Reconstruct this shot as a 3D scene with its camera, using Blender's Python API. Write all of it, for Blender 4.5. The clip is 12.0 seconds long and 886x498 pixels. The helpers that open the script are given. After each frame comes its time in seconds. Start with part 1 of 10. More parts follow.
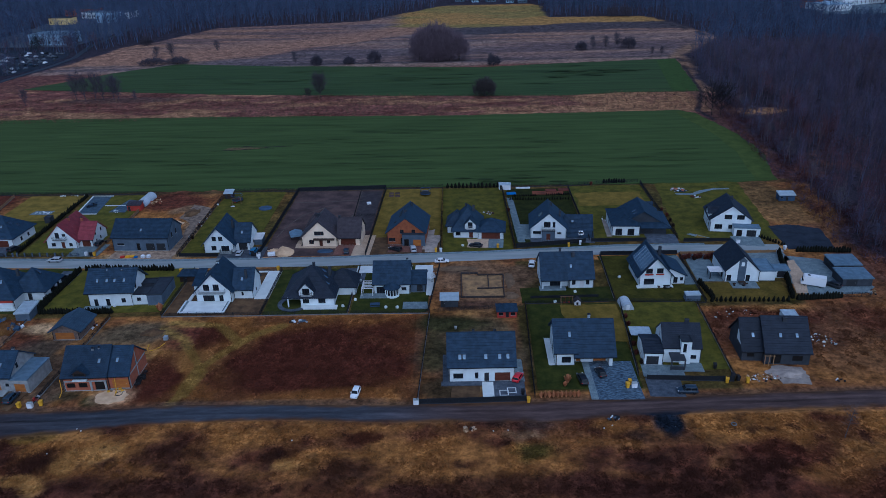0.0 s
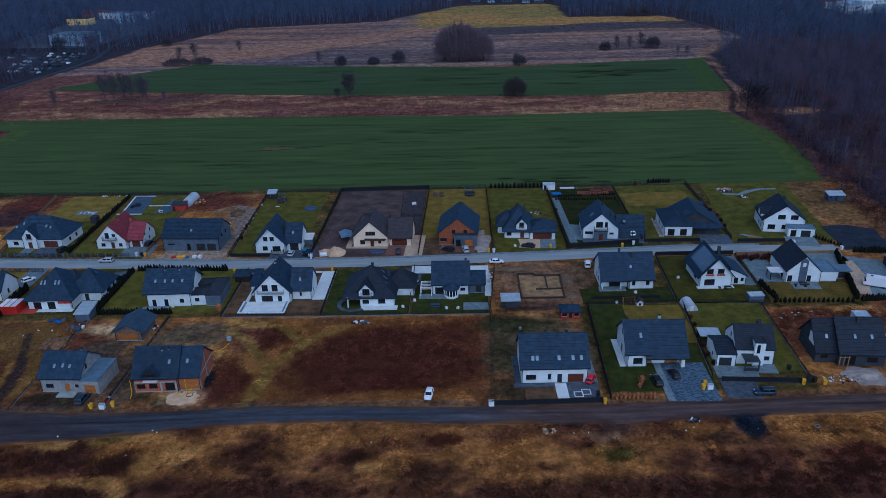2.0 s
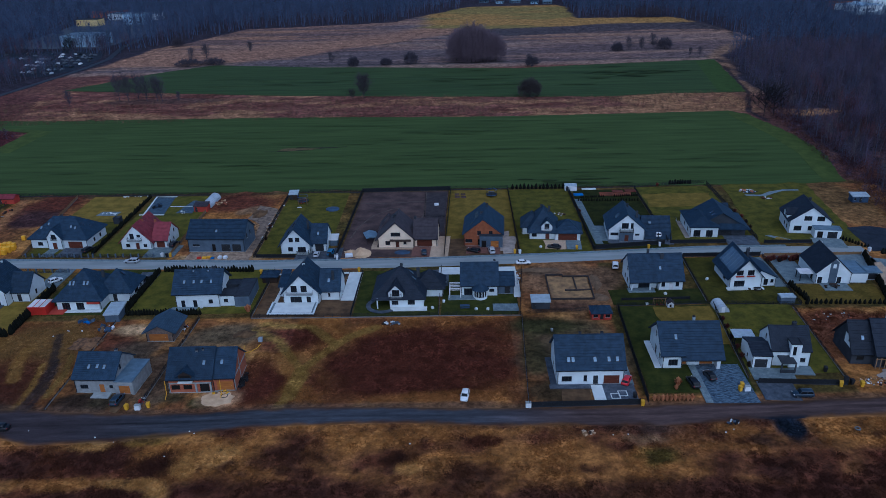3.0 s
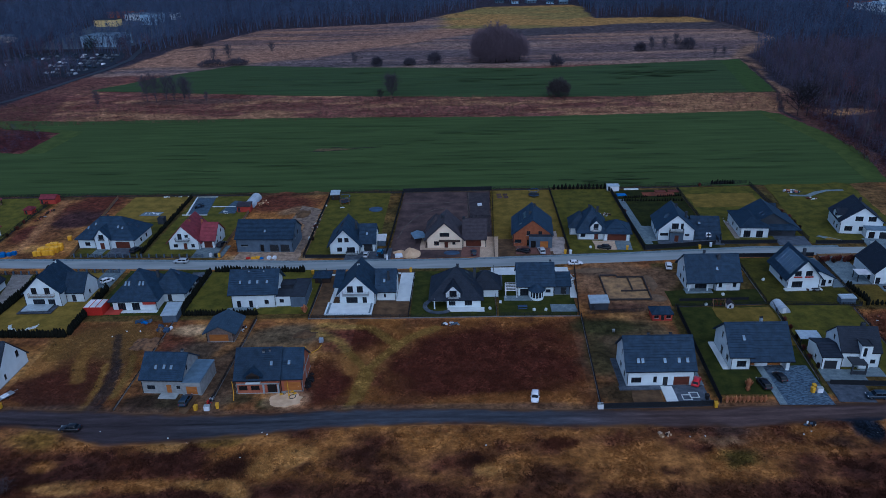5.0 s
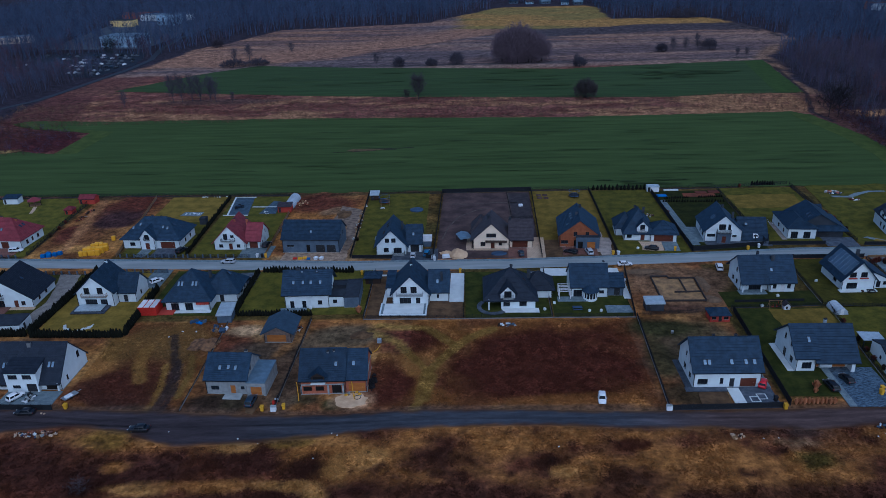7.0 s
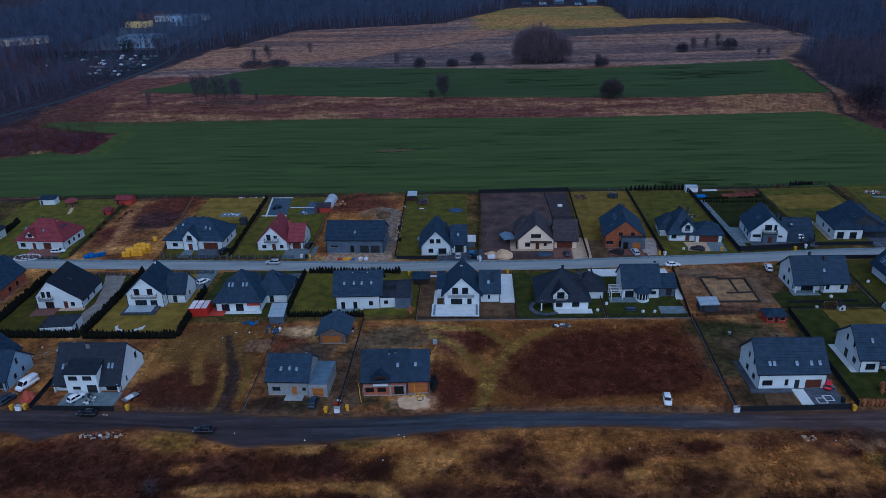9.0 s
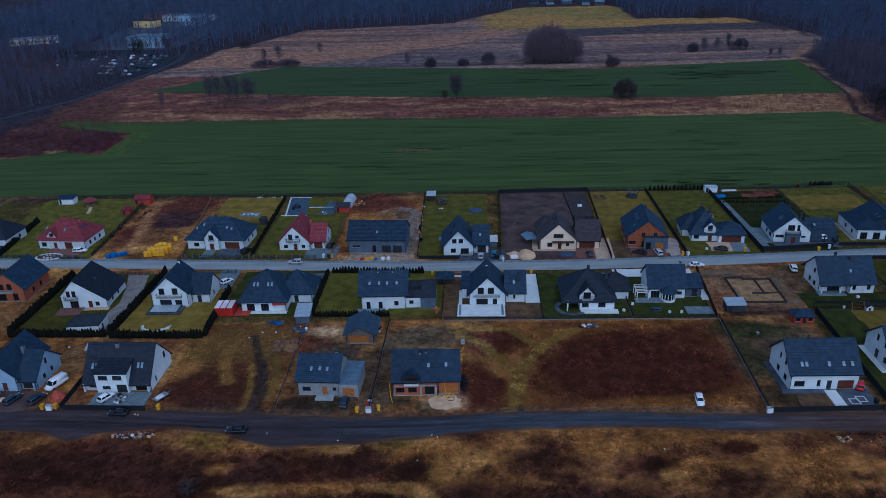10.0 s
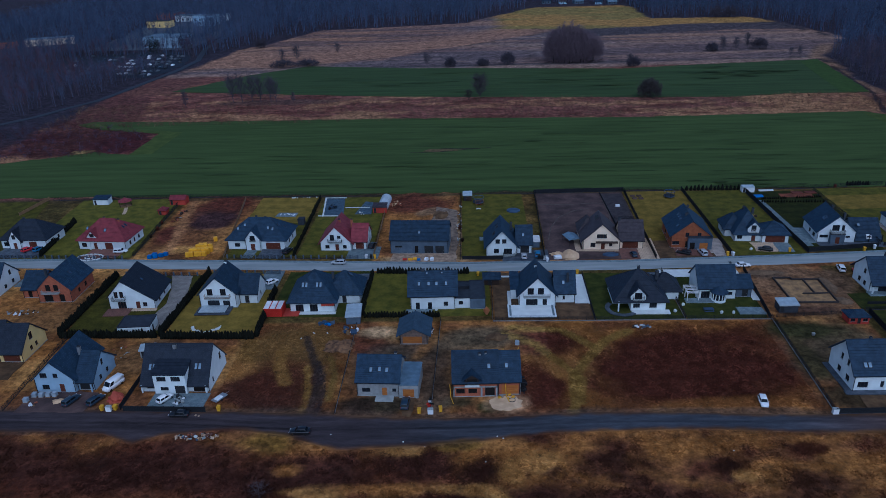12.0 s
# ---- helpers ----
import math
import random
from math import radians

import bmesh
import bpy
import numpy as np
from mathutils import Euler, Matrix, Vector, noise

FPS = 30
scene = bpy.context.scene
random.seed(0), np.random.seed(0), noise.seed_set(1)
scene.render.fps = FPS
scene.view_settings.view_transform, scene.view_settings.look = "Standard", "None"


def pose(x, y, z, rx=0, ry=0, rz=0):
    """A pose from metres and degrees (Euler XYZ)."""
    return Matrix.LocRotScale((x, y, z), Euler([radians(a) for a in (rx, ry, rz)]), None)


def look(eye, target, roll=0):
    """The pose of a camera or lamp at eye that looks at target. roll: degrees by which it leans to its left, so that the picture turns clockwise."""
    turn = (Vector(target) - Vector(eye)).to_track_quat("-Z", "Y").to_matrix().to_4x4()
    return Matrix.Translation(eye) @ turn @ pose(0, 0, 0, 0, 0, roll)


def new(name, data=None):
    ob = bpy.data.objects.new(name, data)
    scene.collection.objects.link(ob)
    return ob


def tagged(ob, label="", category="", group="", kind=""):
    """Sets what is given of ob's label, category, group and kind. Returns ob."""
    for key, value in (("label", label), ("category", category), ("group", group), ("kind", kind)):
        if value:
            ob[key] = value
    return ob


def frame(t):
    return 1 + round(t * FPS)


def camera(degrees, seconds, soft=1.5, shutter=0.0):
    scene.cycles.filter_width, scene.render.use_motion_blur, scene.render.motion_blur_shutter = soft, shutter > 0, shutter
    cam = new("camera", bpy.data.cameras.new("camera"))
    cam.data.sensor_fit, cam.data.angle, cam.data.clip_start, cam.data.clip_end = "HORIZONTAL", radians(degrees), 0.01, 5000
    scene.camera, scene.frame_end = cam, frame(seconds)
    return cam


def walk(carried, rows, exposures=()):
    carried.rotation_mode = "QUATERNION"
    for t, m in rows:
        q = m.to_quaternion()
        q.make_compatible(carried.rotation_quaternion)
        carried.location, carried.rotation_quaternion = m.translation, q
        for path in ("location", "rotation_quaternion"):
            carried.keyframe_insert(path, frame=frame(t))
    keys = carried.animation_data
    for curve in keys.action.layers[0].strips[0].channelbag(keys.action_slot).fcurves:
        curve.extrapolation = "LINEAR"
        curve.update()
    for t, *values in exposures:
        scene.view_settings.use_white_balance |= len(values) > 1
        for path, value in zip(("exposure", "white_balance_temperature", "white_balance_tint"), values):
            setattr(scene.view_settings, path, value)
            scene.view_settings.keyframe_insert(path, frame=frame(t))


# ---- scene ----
cam = camera(62.0, 12.0, soft=0.55)
PATH = [
    (0, (-3.778, -0.308, 98.666), (-3.804, 1.516, 97.847), -1.5),
    (0.5, (-7.793, -0.046, 98.649), (-7.821, 1.779, 97.83), -1.6),
    (1, (-11.797, 0.206, 98.599), (-11.828, 2.031, 97.781), -1.6),
    (1.5, (-15.761, 0.479, 98.54), (-15.794, 2.304, 97.722), -1.6),
    (2, (-19.746, 0.771, 98.497), (-19.781, 2.596, 97.679), -1.6),
    (2.5, (-23.663, 0.973, 98.469), (-23.701, 2.798, 97.653), -1.6),
    (3, (-27.484, 1.109, 98.464), (-27.524, 2.935, 97.649), -1.6),
    (5, (-42.358, 1.662, 98.554), (-42.408, 3.488, 97.74), -1.7),
    (5.5, (-46.013, 1.697, 98.607), (-46.065, 3.523, 97.793), -1.7),
    (6, (-49.623, 1.706, 98.671), (-49.676, 3.533, 97.858), -1.7),
    (6.5, (-53.223, 1.722, 98.731), (-53.278, 3.549, 97.918), -1.7),
    (7, (-56.737, 1.792, 98.771), (-56.794, 3.618, 97.959), -1.7),
    (9, (-70.444, 2.2, 98.913), (-70.508, 4.027, 98.102), -1.8),
    (9.5, (-73.785, 2.247, 98.941), (-73.851, 4.074, 98.131), -1.8),
    (10, (-77.083, 2.295, 98.982), (-77.152, 4.122, 98.171), -1.8),
    (10.5, (-80.383, 2.366, 99.055), (-80.453, 4.193, 98.245), -1.9),
    (11, (-83.718, 2.419, 99.117), (-83.79, 4.246, 98.306), -1.9),
    (11.5, (-87.108, 2.513, 99.167), (-87.181, 4.34, 98.356), -1.9),
    (12, (-90.422, 2.6, 99.212), (-90.496, 4.427, 98.401), -1.9),
]
walk(cam, [(t, look(eye, target, roll)) for t, eye, target, roll in PATH],
     exposures=[(0.0, 0.16, 4640, 10), (12.0, 0.05, 4640, 10)])

# ---- sky and light: an overcast, bluish winter afternoon ----
world = bpy.data.worlds.new("overcast_sky")
scene.world = world
world.use_nodes = True
wn = world.node_tree.nodes
sky = wn.new("ShaderNodeTexSky")
sky.sky_type, sky.sun_disc = "NISHITA", False
sky.sun_elevation, sky.sun_rotation = radians(41), radians(167)
sky.air_density, sky.dust_density, sky.ozone_density = 1.0, 2.0, 3.0
wn["Background"].inputs["Strength"].default_value = 0.065
world.node_tree.links.new(sky.outputs[0], wn["Background"].inputs["Color"])
sun = new("sun", bpy.data.lights.new("sun", "SUN"))
sun.data.energy, sun.data.angle, sun.data.color = 1.42, radians(125), (1.0, 0.95, 0.9)
sun.matrix_world = look((38, -160, 150), (0, 0, 0))

# ---- materials ----
MATS = {}


def mat(name, a, b=None, rough=0.8, metal=0.0, scale=3.0, fine=25.0, bump=0.15, vary=0.12, spec=0.14, stretch=(1, 1, 1), transmission=0.0, coat=0.0, tiles=None):
    """A surface whose colour wanders between a and b in patches, with grain and relief at a finer scale."""
    if name in MATS:
        return MATS[name]
    b = b or tuple(c * 0.75 for c in a)
    m = bpy.data.materials.new(name)
    m.use_nodes = True
    n, l = m.node_tree.nodes, m.node_tree.links
    p = n["Principled BSDF"]
    co = n.new("ShaderNodeTexCoord")
    mp = n.new("ShaderNodeMapping")
    mp.inputs["Scale"].default_value = stretch
    l.new(co.outputs["Object"], mp.inputs["Vector"])
    big, small = n.new("ShaderNodeTexNoise"), n.new("ShaderNodeTexNoise")
    big.inputs["Scale"].default_value, big.inputs["Detail"].default_value = 1.0 / scale, 5
    small.inputs["Scale"].default_value, small.inputs["Detail"].default_value = fine, 3
    l.new(mp.outputs[0], big.inputs["Vector"]), l.new(mp.outputs[0], small.inputs["Vector"])
    ramp = n.new("ShaderNodeValToRGB")
    ramp.color_ramp.elements[0].position, ramp.color_ramp.elements[1].position = 0.35, 0.65
    ramp.color_ramp.elements[0].color, ramp.color_ramp.elements[1].color = (*b, 1), (*a, 1)
    l.new(big.outputs["Fac"], ramp.inputs["Fac"])
    info = n.new("ShaderNodeObjectInfo")
    add = n.new("ShaderNodeMath")
    add.operation = "ADD"
    l.new(small.outputs["Fac"], add.inputs[0]), l.new(info.outputs["Random"], add.inputs[1])
    rng = n.new("ShaderNodeMapRange")
    rng.inputs["From Min"].default_value, rng.inputs["From Max"].default_value = 0.2, 1.8
    rng.inputs["To Min"].default_value, rng.inputs["To Max"].default_value = 1 - vary, 1 + vary
    l.new(add.outputs[0], rng.inputs["Value"])
    mul = n.new("ShaderNodeVectorMath")
    mul.operation = "SCALE"
    l.new(ramp.outputs["Color"], mul.inputs[0]), l.new(rng.outputs[0], mul.inputs["Scale"])
    if tiles:
        bt = n.new("ShaderNodeTexBrick")
        bt.inputs["Scale"].default_value, bt.inputs["Mortar Size"].default_value = 1.0, 0.05 * tiles[1]
        bt.inputs["Brick Width"].default_value, bt.inputs["Row Height"].default_value = tiles
        bt.inputs["Color1"].default_value, bt.inputs["Color2"].default_value, bt.inputs["Mortar"].default_value = (1.0, 1.0, 1.0, 1), (0.86, 0.87, 0.88, 1), (0.62, 0.62, 0.62, 1)
        l.new(co.outputs["Object"], bt.inputs["Vector"])
        mix = n.new("ShaderNodeVectorMath")
        mix.operation = "MULTIPLY"
        l.new(mul.outputs[0], mix.inputs[0]), l.new(bt.outputs["Color"], mix.inputs[1])
        mul = mix
    l.new(mul.outputs[0], p.inputs["Base Color"])
    p.inputs["Roughness"].default_value, p.inputs["Metallic"].default_value = rough, metal
    p.inputs["Specular IOR Level"].default_value = spec
    p.inputs["Transmission Weight"].default_value = transmission
    p.inputs["Coat Weight"].default_value = coat
    if bump:
        bp = n.new("ShaderNodeBump")
        bp.inputs["Strength"].default_value, bp.inputs["Distance"].default_value = bump, 0.05
        l.new(small.outputs["Fac"], bp.inputs["Height"]), l.new(bp.outputs[0], p.inputs["Normal"])
    MATS[name] = m
    return m


def vegetation(name, fine=1.2, contrast=0.75, rough=0.95, stretch=(1, 1, 1), bump=0.6):
    """Ground cover: its kind of growth comes from the 'soil' attribute, broken up by tussocks at three scales."""
    m = bpy.data.materials.new(name)
    m.use_nodes = True
    n, l = m.node_tree.nodes, m.node_tree.links
    p = n["Principled BSDF"]
    at = n.new("ShaderNodeAttribute")
    at.attribute_name = "soil"
    co = n.new("ShaderNodeTexCoord")
    mp = n.new("ShaderNodeMapping")
    mp.inputs["Scale"].default_value = stretch
    l.new(co.outputs["Object"], mp.inputs["Vector"])
    prev = None
    for k, (sc, amp) in enumerate(((0.11, 0.6), (fine * 0.22, 0.8), (fine * 0.6, 0.8), (fine * 1.8, 0.22))):
        t = n.new("ShaderNodeTexNoise")
        t.inputs["Scale"].default_value, t.inputs["Detail"].default_value, t.inputs["Roughness"].default_value = sc, 6, 0.65
        l.new(mp.outputs[0], t.inputs["Vector"])
        r = n.new("ShaderNodeMapRange")
        r.inputs["From Min"].default_value, r.inputs["From Max"].default_value = 0.3, 0.7
        r.inputs["To Min"].default_value, r.inputs["To Max"].default_value = 1 - contrast * amp, 1 + contrast * amp
        l.new(t.outputs["Fac"], r.inputs["Value"])
        if prev:
            q = n.new("ShaderNodeMath")
            q.operation = "MULTIPLY"
            l.new(prev, q.inputs[0]), l.new(r.outputs[0], q.inputs[1])
            prev = q.outputs[0]
        else:
            prev = r.outputs[0]
    mul = n.new("ShaderNodeVectorMath")
    mul.operation = "SCALE"
    l.new(at.outputs["Color"], mul.inputs[0]), l.new(prev, mul.inputs["Scale"])
    l.new(mul.outputs[0], p.inputs["Base Color"])
    p.inputs["Roughness"].default_value, p.inputs["Specular IOR Level"].default_value = rough, 0.1
    bp = n.new("ShaderNodeBump")
    bp.inputs["Strength"].default_value, bp.inputs["Distance"].default_value = bump, 0.3
    l.new(prev, bp.inputs["Height"]), l.new(bp.outputs[0], p.inputs["Normal"])
    return m


WHITE = mat("white_render", (0.65, 0.705, 0.715), (0.56, 0.61, 0.62), scale=2.5, fine=8, vary=0.04, rough=0.9, spec=0.2)
CREAM = mat("cream_render", (0.78, 0.63, 0.46), (0.68, 0.55, 0.4), scale=2.5, fine=8, vary=0.04, rough=0.9, spec=0.2)
YELLOW_R = mat("yellow_render", (0.7, 0.52, 0.2), (0.62, 0.46, 0.18), scale=2.5, fine=8, vary=0.04, rough=0.9, spec=0.2)
PALE_BLUE = mat("pale_blue_render", (0.3, 0.41, 0.52), (0.25, 0.35, 0.45), scale=2.5, fine=8, vary=0.04, rough=0.9, spec=0.2)
GREY_R = mat("grey_render", (0.095, 0.125, 0.165), (0.07, 0.093, 0.125), scale=2.0, fine=8, rough=0.9, spec=0.2)
DARK_R = mat("anthracite_render", (0.045, 0.05, 0.06), (0.03, 0.035, 0.042), scale=2.0, fine=8, rough=0.9, spec=0.2)
BLOCK = mat("aerated_block", (0.27, 0.28, 0.28), (0.2, 0.205, 0.205), scale=1.0, fine=6, rough=0.95, vary=0.1)
BRICK_R = mat("red_hollow_brick", (0.36, 0.12, 0.065), (0.27, 0.09, 0.05), scale=1.0, fine=5, rough=0.95, vary=0.15)
BRICK_O = mat("orange_clinker", (0.28, 0.095, 0.04), (0.2, 0.065, 0.03), scale=1.0, fine=6, rough=0.9, vary=0.15)
CONCRETE = mat("concrete", (0.33, 0.355, 0.35), (0.24, 0.26, 0.257), scale=1.5, fine=8, rough=0.9)
ROOF_D = mat("anthracite_roof_tile", (0.022, 0.042, 0.073), (0.012, 0.025, 0.045), scale=1.2, fine=6, rough=0.62, vary=0.25, spec=0.2)
ROOF_C = mat("charcoal_roof_tile", (0.019, 0.025, 0.038), (0.011, 0.015, 0.024), scale=1.2, fine=6, rough=0.62, vary=0.25, spec=0.2)
ROOF_G = mat("grey_roof_tile", (0.042, 0.068, 0.1), (0.028, 0.046, 0.07), scale=1.2, fine=6, rough=0.62, vary=0.25, spec=0.2)
ROOF_BR = mat("brown_grey_roof_tile", (0.055, 0.046, 0.052), (0.036, 0.03, 0.035), scale=1.2, fine=6, rough=0.55, vary=0.25)
ROOF_RED = mat("red_roof_tile", (0.21, 0.042, 0.052), (0.14, 0.03, 0.037), scale=1.2, fine=6, rough=0.55, vary=0.2)
FELT = mat("dark_roof_felt", (0.035, 0.041, 0.052), (0.023, 0.027, 0.036), scale=1.5, fine=10, rough=0.7)
SHEET_M = mat("pale_sheet_metal", (0.5, 0.57, 0.61), (0.4, 0.46, 0.5), scale=1.0, rough=0.4, metal=0.3, fine=4)
ROOF_BLUE = mat("blue_grey_sheet_roof", (0.16, 0.23, 0.3), (0.11, 0.16, 0.21), scale=1.5, rough=0.45, metal=0.2, fine=4)
FRAME_D = mat("dark_window_frame", (0.035, 0.035, 0.04), rough=0.5, bump=0)
FRAME_W = mat("white_window_frame", (0.7, 0.7, 0.7), rough=0.5, bump=0)
FRAME_B = mat("brown_window_frame", (0.1, 0.04, 0.025), rough=0.5, bump=0)
GLASS = mat("window_glass", (0.016, 0.02, 0.026), (0.008, 0.01, 0.014), rough=0.08, spec=0.25, bump=0, scale=0.8, vary=0.3)
SKYGLASS = mat("roof_window_glass", (0.19, 0.26, 0.33), (0.12, 0.17, 0.22), rough=0.12, spec=0.9, bump=0, metal=0.85)
HOLE = mat("unlit_room", (0.015, 0.013, 0.012), (0.01, 0.009, 0.009), rough=0.95)
DOOR_BR = mat("brown_wooden_door", (0.11, 0.035, 0.02), (0.08, 0.026, 0.016), rough=0.6, stretch=(1, 1, 8), fine=6)
DOOR_OR = mat("orange_board_door", (0.36, 0.14, 0.03), (0.28, 0.1, 0.025), rough=0.7, stretch=(1, 1, 8), fine=6)
DOOR_D = mat("anthracite_door", (0.03, 0.032, 0.036), rough=0.5)
WOOD = mat("weathered_timber", (0.26, 0.16, 0.08), (0.18, 0.11, 0.055), rough=0.85, stretch=(1, 6, 1), fine=5)
TIMBER_RED = mat("red_stained_timber", (0.38, 0.055, 0.036), (0.26, 0.037, 0.026), rough=0.8, fine=6)
TIMBER_D = mat("dark_stained_timber", (0.05, 0.033, 0.025), (0.034, 0.023, 0.018), rough=0.8, fine=6)
METAL_D = mat("dark_painted_steel", (0.012, 0.014, 0.018), rough=0.7, spec=0.2, bump=0)
METAL = mat("galvanised_steel", (0.42, 0.44, 0.46), rough=0.4, metal=0.7, bump=0)
PLASTIC_Y = mat("yellow_plastic", (0.65, 0.36, 0.02), rough=0.5, bump=0)
PLASTIC_K = mat("black_plastic", (0.02, 0.02, 0.022), rough=0.5, bump=0)
PLASTIC_W = mat("white_plastic", (0.7, 0.72, 0.74), (0.6, 0.62, 0.64), rough=0.45, bump=0)
PLASTIC_B = mat("blue_plastic", (0.03, 0.14, 0.4), (0.02, 0.1, 0.3), rough=0.5, bump=0.1, fine=3)
PLASTIC_R = mat("red_plastic", (0.45, 0.03, 0.02), rough=0.5, bump=0)
TARP_B = mat("blue_tarpaulin", (0.055, 0.09, 0.15), (0.03, 0.05, 0.09), rough=0.6, fine=3, bump=0.5)
FILM_Y = mat("yellow_pallet_film", (0.82, 0.43, 0.02), (0.66, 0.33, 0.015), rough=0.4, fine=4, bump=0.3)
RUBBER = mat("rubber", (0.015, 0.015, 0.016), rough=0.85, bump=0)
LAWN = mat("lawn_turf", (0.1, 0.088, 0.012), (0.05, 0.05, 0.008), scale=3.2, fine=1.4, bump=0.5, vary=0.6, rough=0.95, spec=0.1)
LAWN_Y = mat("yellowed_lawn", (0.185, 0.125, 0.022), (0.105, 0.078, 0.013), scale=3.5, fine=1.4, bump=0.5, vary=0.55, rough=0.95, spec=0.1)
LAWN_D = mat("shaded_lawn", (0.043, 0.047, 0.008), (0.019, 0.025, 0.005), scale=3, fine=1.4, bump=0.5, vary=0.6, rough=0.95, spec=0.1)
SOIL = mat("bare_dark_soil", (0.1, 0.066, 0.06), (0.046, 0.033, 0.032), scale=5, fine=1.2, bump=0.6, vary=0.5, rough=0.95, spec=0.1)
SOIL_B = mat("brown_bare_soil", (0.12, 0.072, 0.036), (0.06, 0.038, 0.022), scale=3, fine=1.2, bump=0.6, vary=0.55, rough=0.95, spec=0.1)
RUSSET = mat("russet_cuttings", (0.23, 0.125, 0.06), (0.075, 0.045, 0.03), scale=1.2, fine=2.5, bump=0.8, vary=0.4, rough=0.95, spec=0.1)
SAND = mat("building_sand", (0.62, 0.44, 0.27), (0.46, 0.31, 0.18), scale=2, fine=3, bump=0.5, vary=0.15, rough=0.95, spec=0.1)
GRAVEL_D = mat("dark_gravel", (0.026, 0.032, 0.046), (0.014, 0.018, 0.027), scale=3, fine=6, bump=0.7, vary=0.4, rough=0.95)
GRAVEL = mat("grey_gravel", (0.4, 0.34, 0.29), (0.25, 0.215, 0.19), scale=2, fine=5, bump=0.7, vary=0.4, rough=0.95)
ASPHALT = mat("worn_asphalt", (0.33, 0.355, 0.35), (0.235, 0.26, 0.26), scale=6, fine=3, bump=0.2, vary=0.12, rough=0.75, stretch=(0.4, 2.5, 1))
PAVER = mat("grey_block_paving", (0.2, 0.25, 0.265), (0.13, 0.165, 0.185), scale=1.5, fine=5, bump=0.3, vary=0.2, rough=0.7, tiles=(0.9, 0.6))
PAVER_D = mat("anthracite_block_paving", (0.1, 0.115, 0.14), (0.05, 0.06, 0.078), scale=1.5, fine=5, bump=0.3, vary=0.25, rough=0.65, tiles=(0.9, 0.6))
PAVER_WET = mat("wet_mottled_paving", (0.11, 0.155, 0.2), (0.012, 0.019, 0.034), scale=0.32, fine=4, bump=0.4, vary=0.5, rough=0.45, stretch=(0.45, 1.7, 1))
PAVER_B = mat("beige_paving", (0.56, 0.41, 0.28), (0.45, 0.33, 0.22), scale=2, fine=5, bump=0.2, vary=0.12, rough=0.8, tiles=(0.8, 0.8))
PAVER_R = mat("reddish_paving", (0.2, 0.1, 0.075), (0.15, 0.075, 0.06), scale=1.5, fine=5, bump=0.2, vary=0.2, rough=0.8, tiles=(0.7, 0.5))
PAVER_W = mat("pale_slab_paving", (0.62, 0.65, 0.63), (0.53, 0.56, 0.55), scale=2, fine=5, bump=0.15, vary=0.08, rough=0.8)
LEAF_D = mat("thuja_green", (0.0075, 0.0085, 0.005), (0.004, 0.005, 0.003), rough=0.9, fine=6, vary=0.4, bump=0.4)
LEAF_R = mat("dry_red_foliage", (0.16, 0.05, 0.035), (0.1, 0.034, 0.025), rough=0.9, vary=0.4)
LEAF_B = mat("dry_brown_foliage", (0.6, 0.27, 0.12), (0.4, 0.17, 0.08), rough=0.9, vary=0.35)
BARK = mat("bare_twigs", (0.06, 0.046, 0.043), (0.04, 0.032, 0.03), rough=0.95, vary=0.3, bump=0)
CHROME = mat("car_trim_metal", (0.5, 0.5, 0.52), rough=0.25, metal=1.0, bump=0)
CARGLASS = mat("car_glass", (0.008, 0.011, 0.015), rough=0.1, spec=0.2, bump=0)
LAMP_W = mat("headlight_lens", (0.6, 0.62, 0.65), rough=0.15, bump=0)
LAMP_R = mat("tail_light_lens", (0.35, 0.02, 0.015), rough=0.2, bump=0)
SOLAR = mat("solar_cells", (0.05, 0.085, 0.14), (0.035, 0.062, 0.105), rough=0.2, spec=0.7, bump=0)

KERB = mat("weathered_kerb", (0.2, 0.2, 0.195), (0.12, 0.12, 0.12), rough=0.9, fine=6)


def paint(name, c):
    return mat("car_paint_" + name, c, c, rough=0.3, coat=0.6, bump=0, vary=0.02)

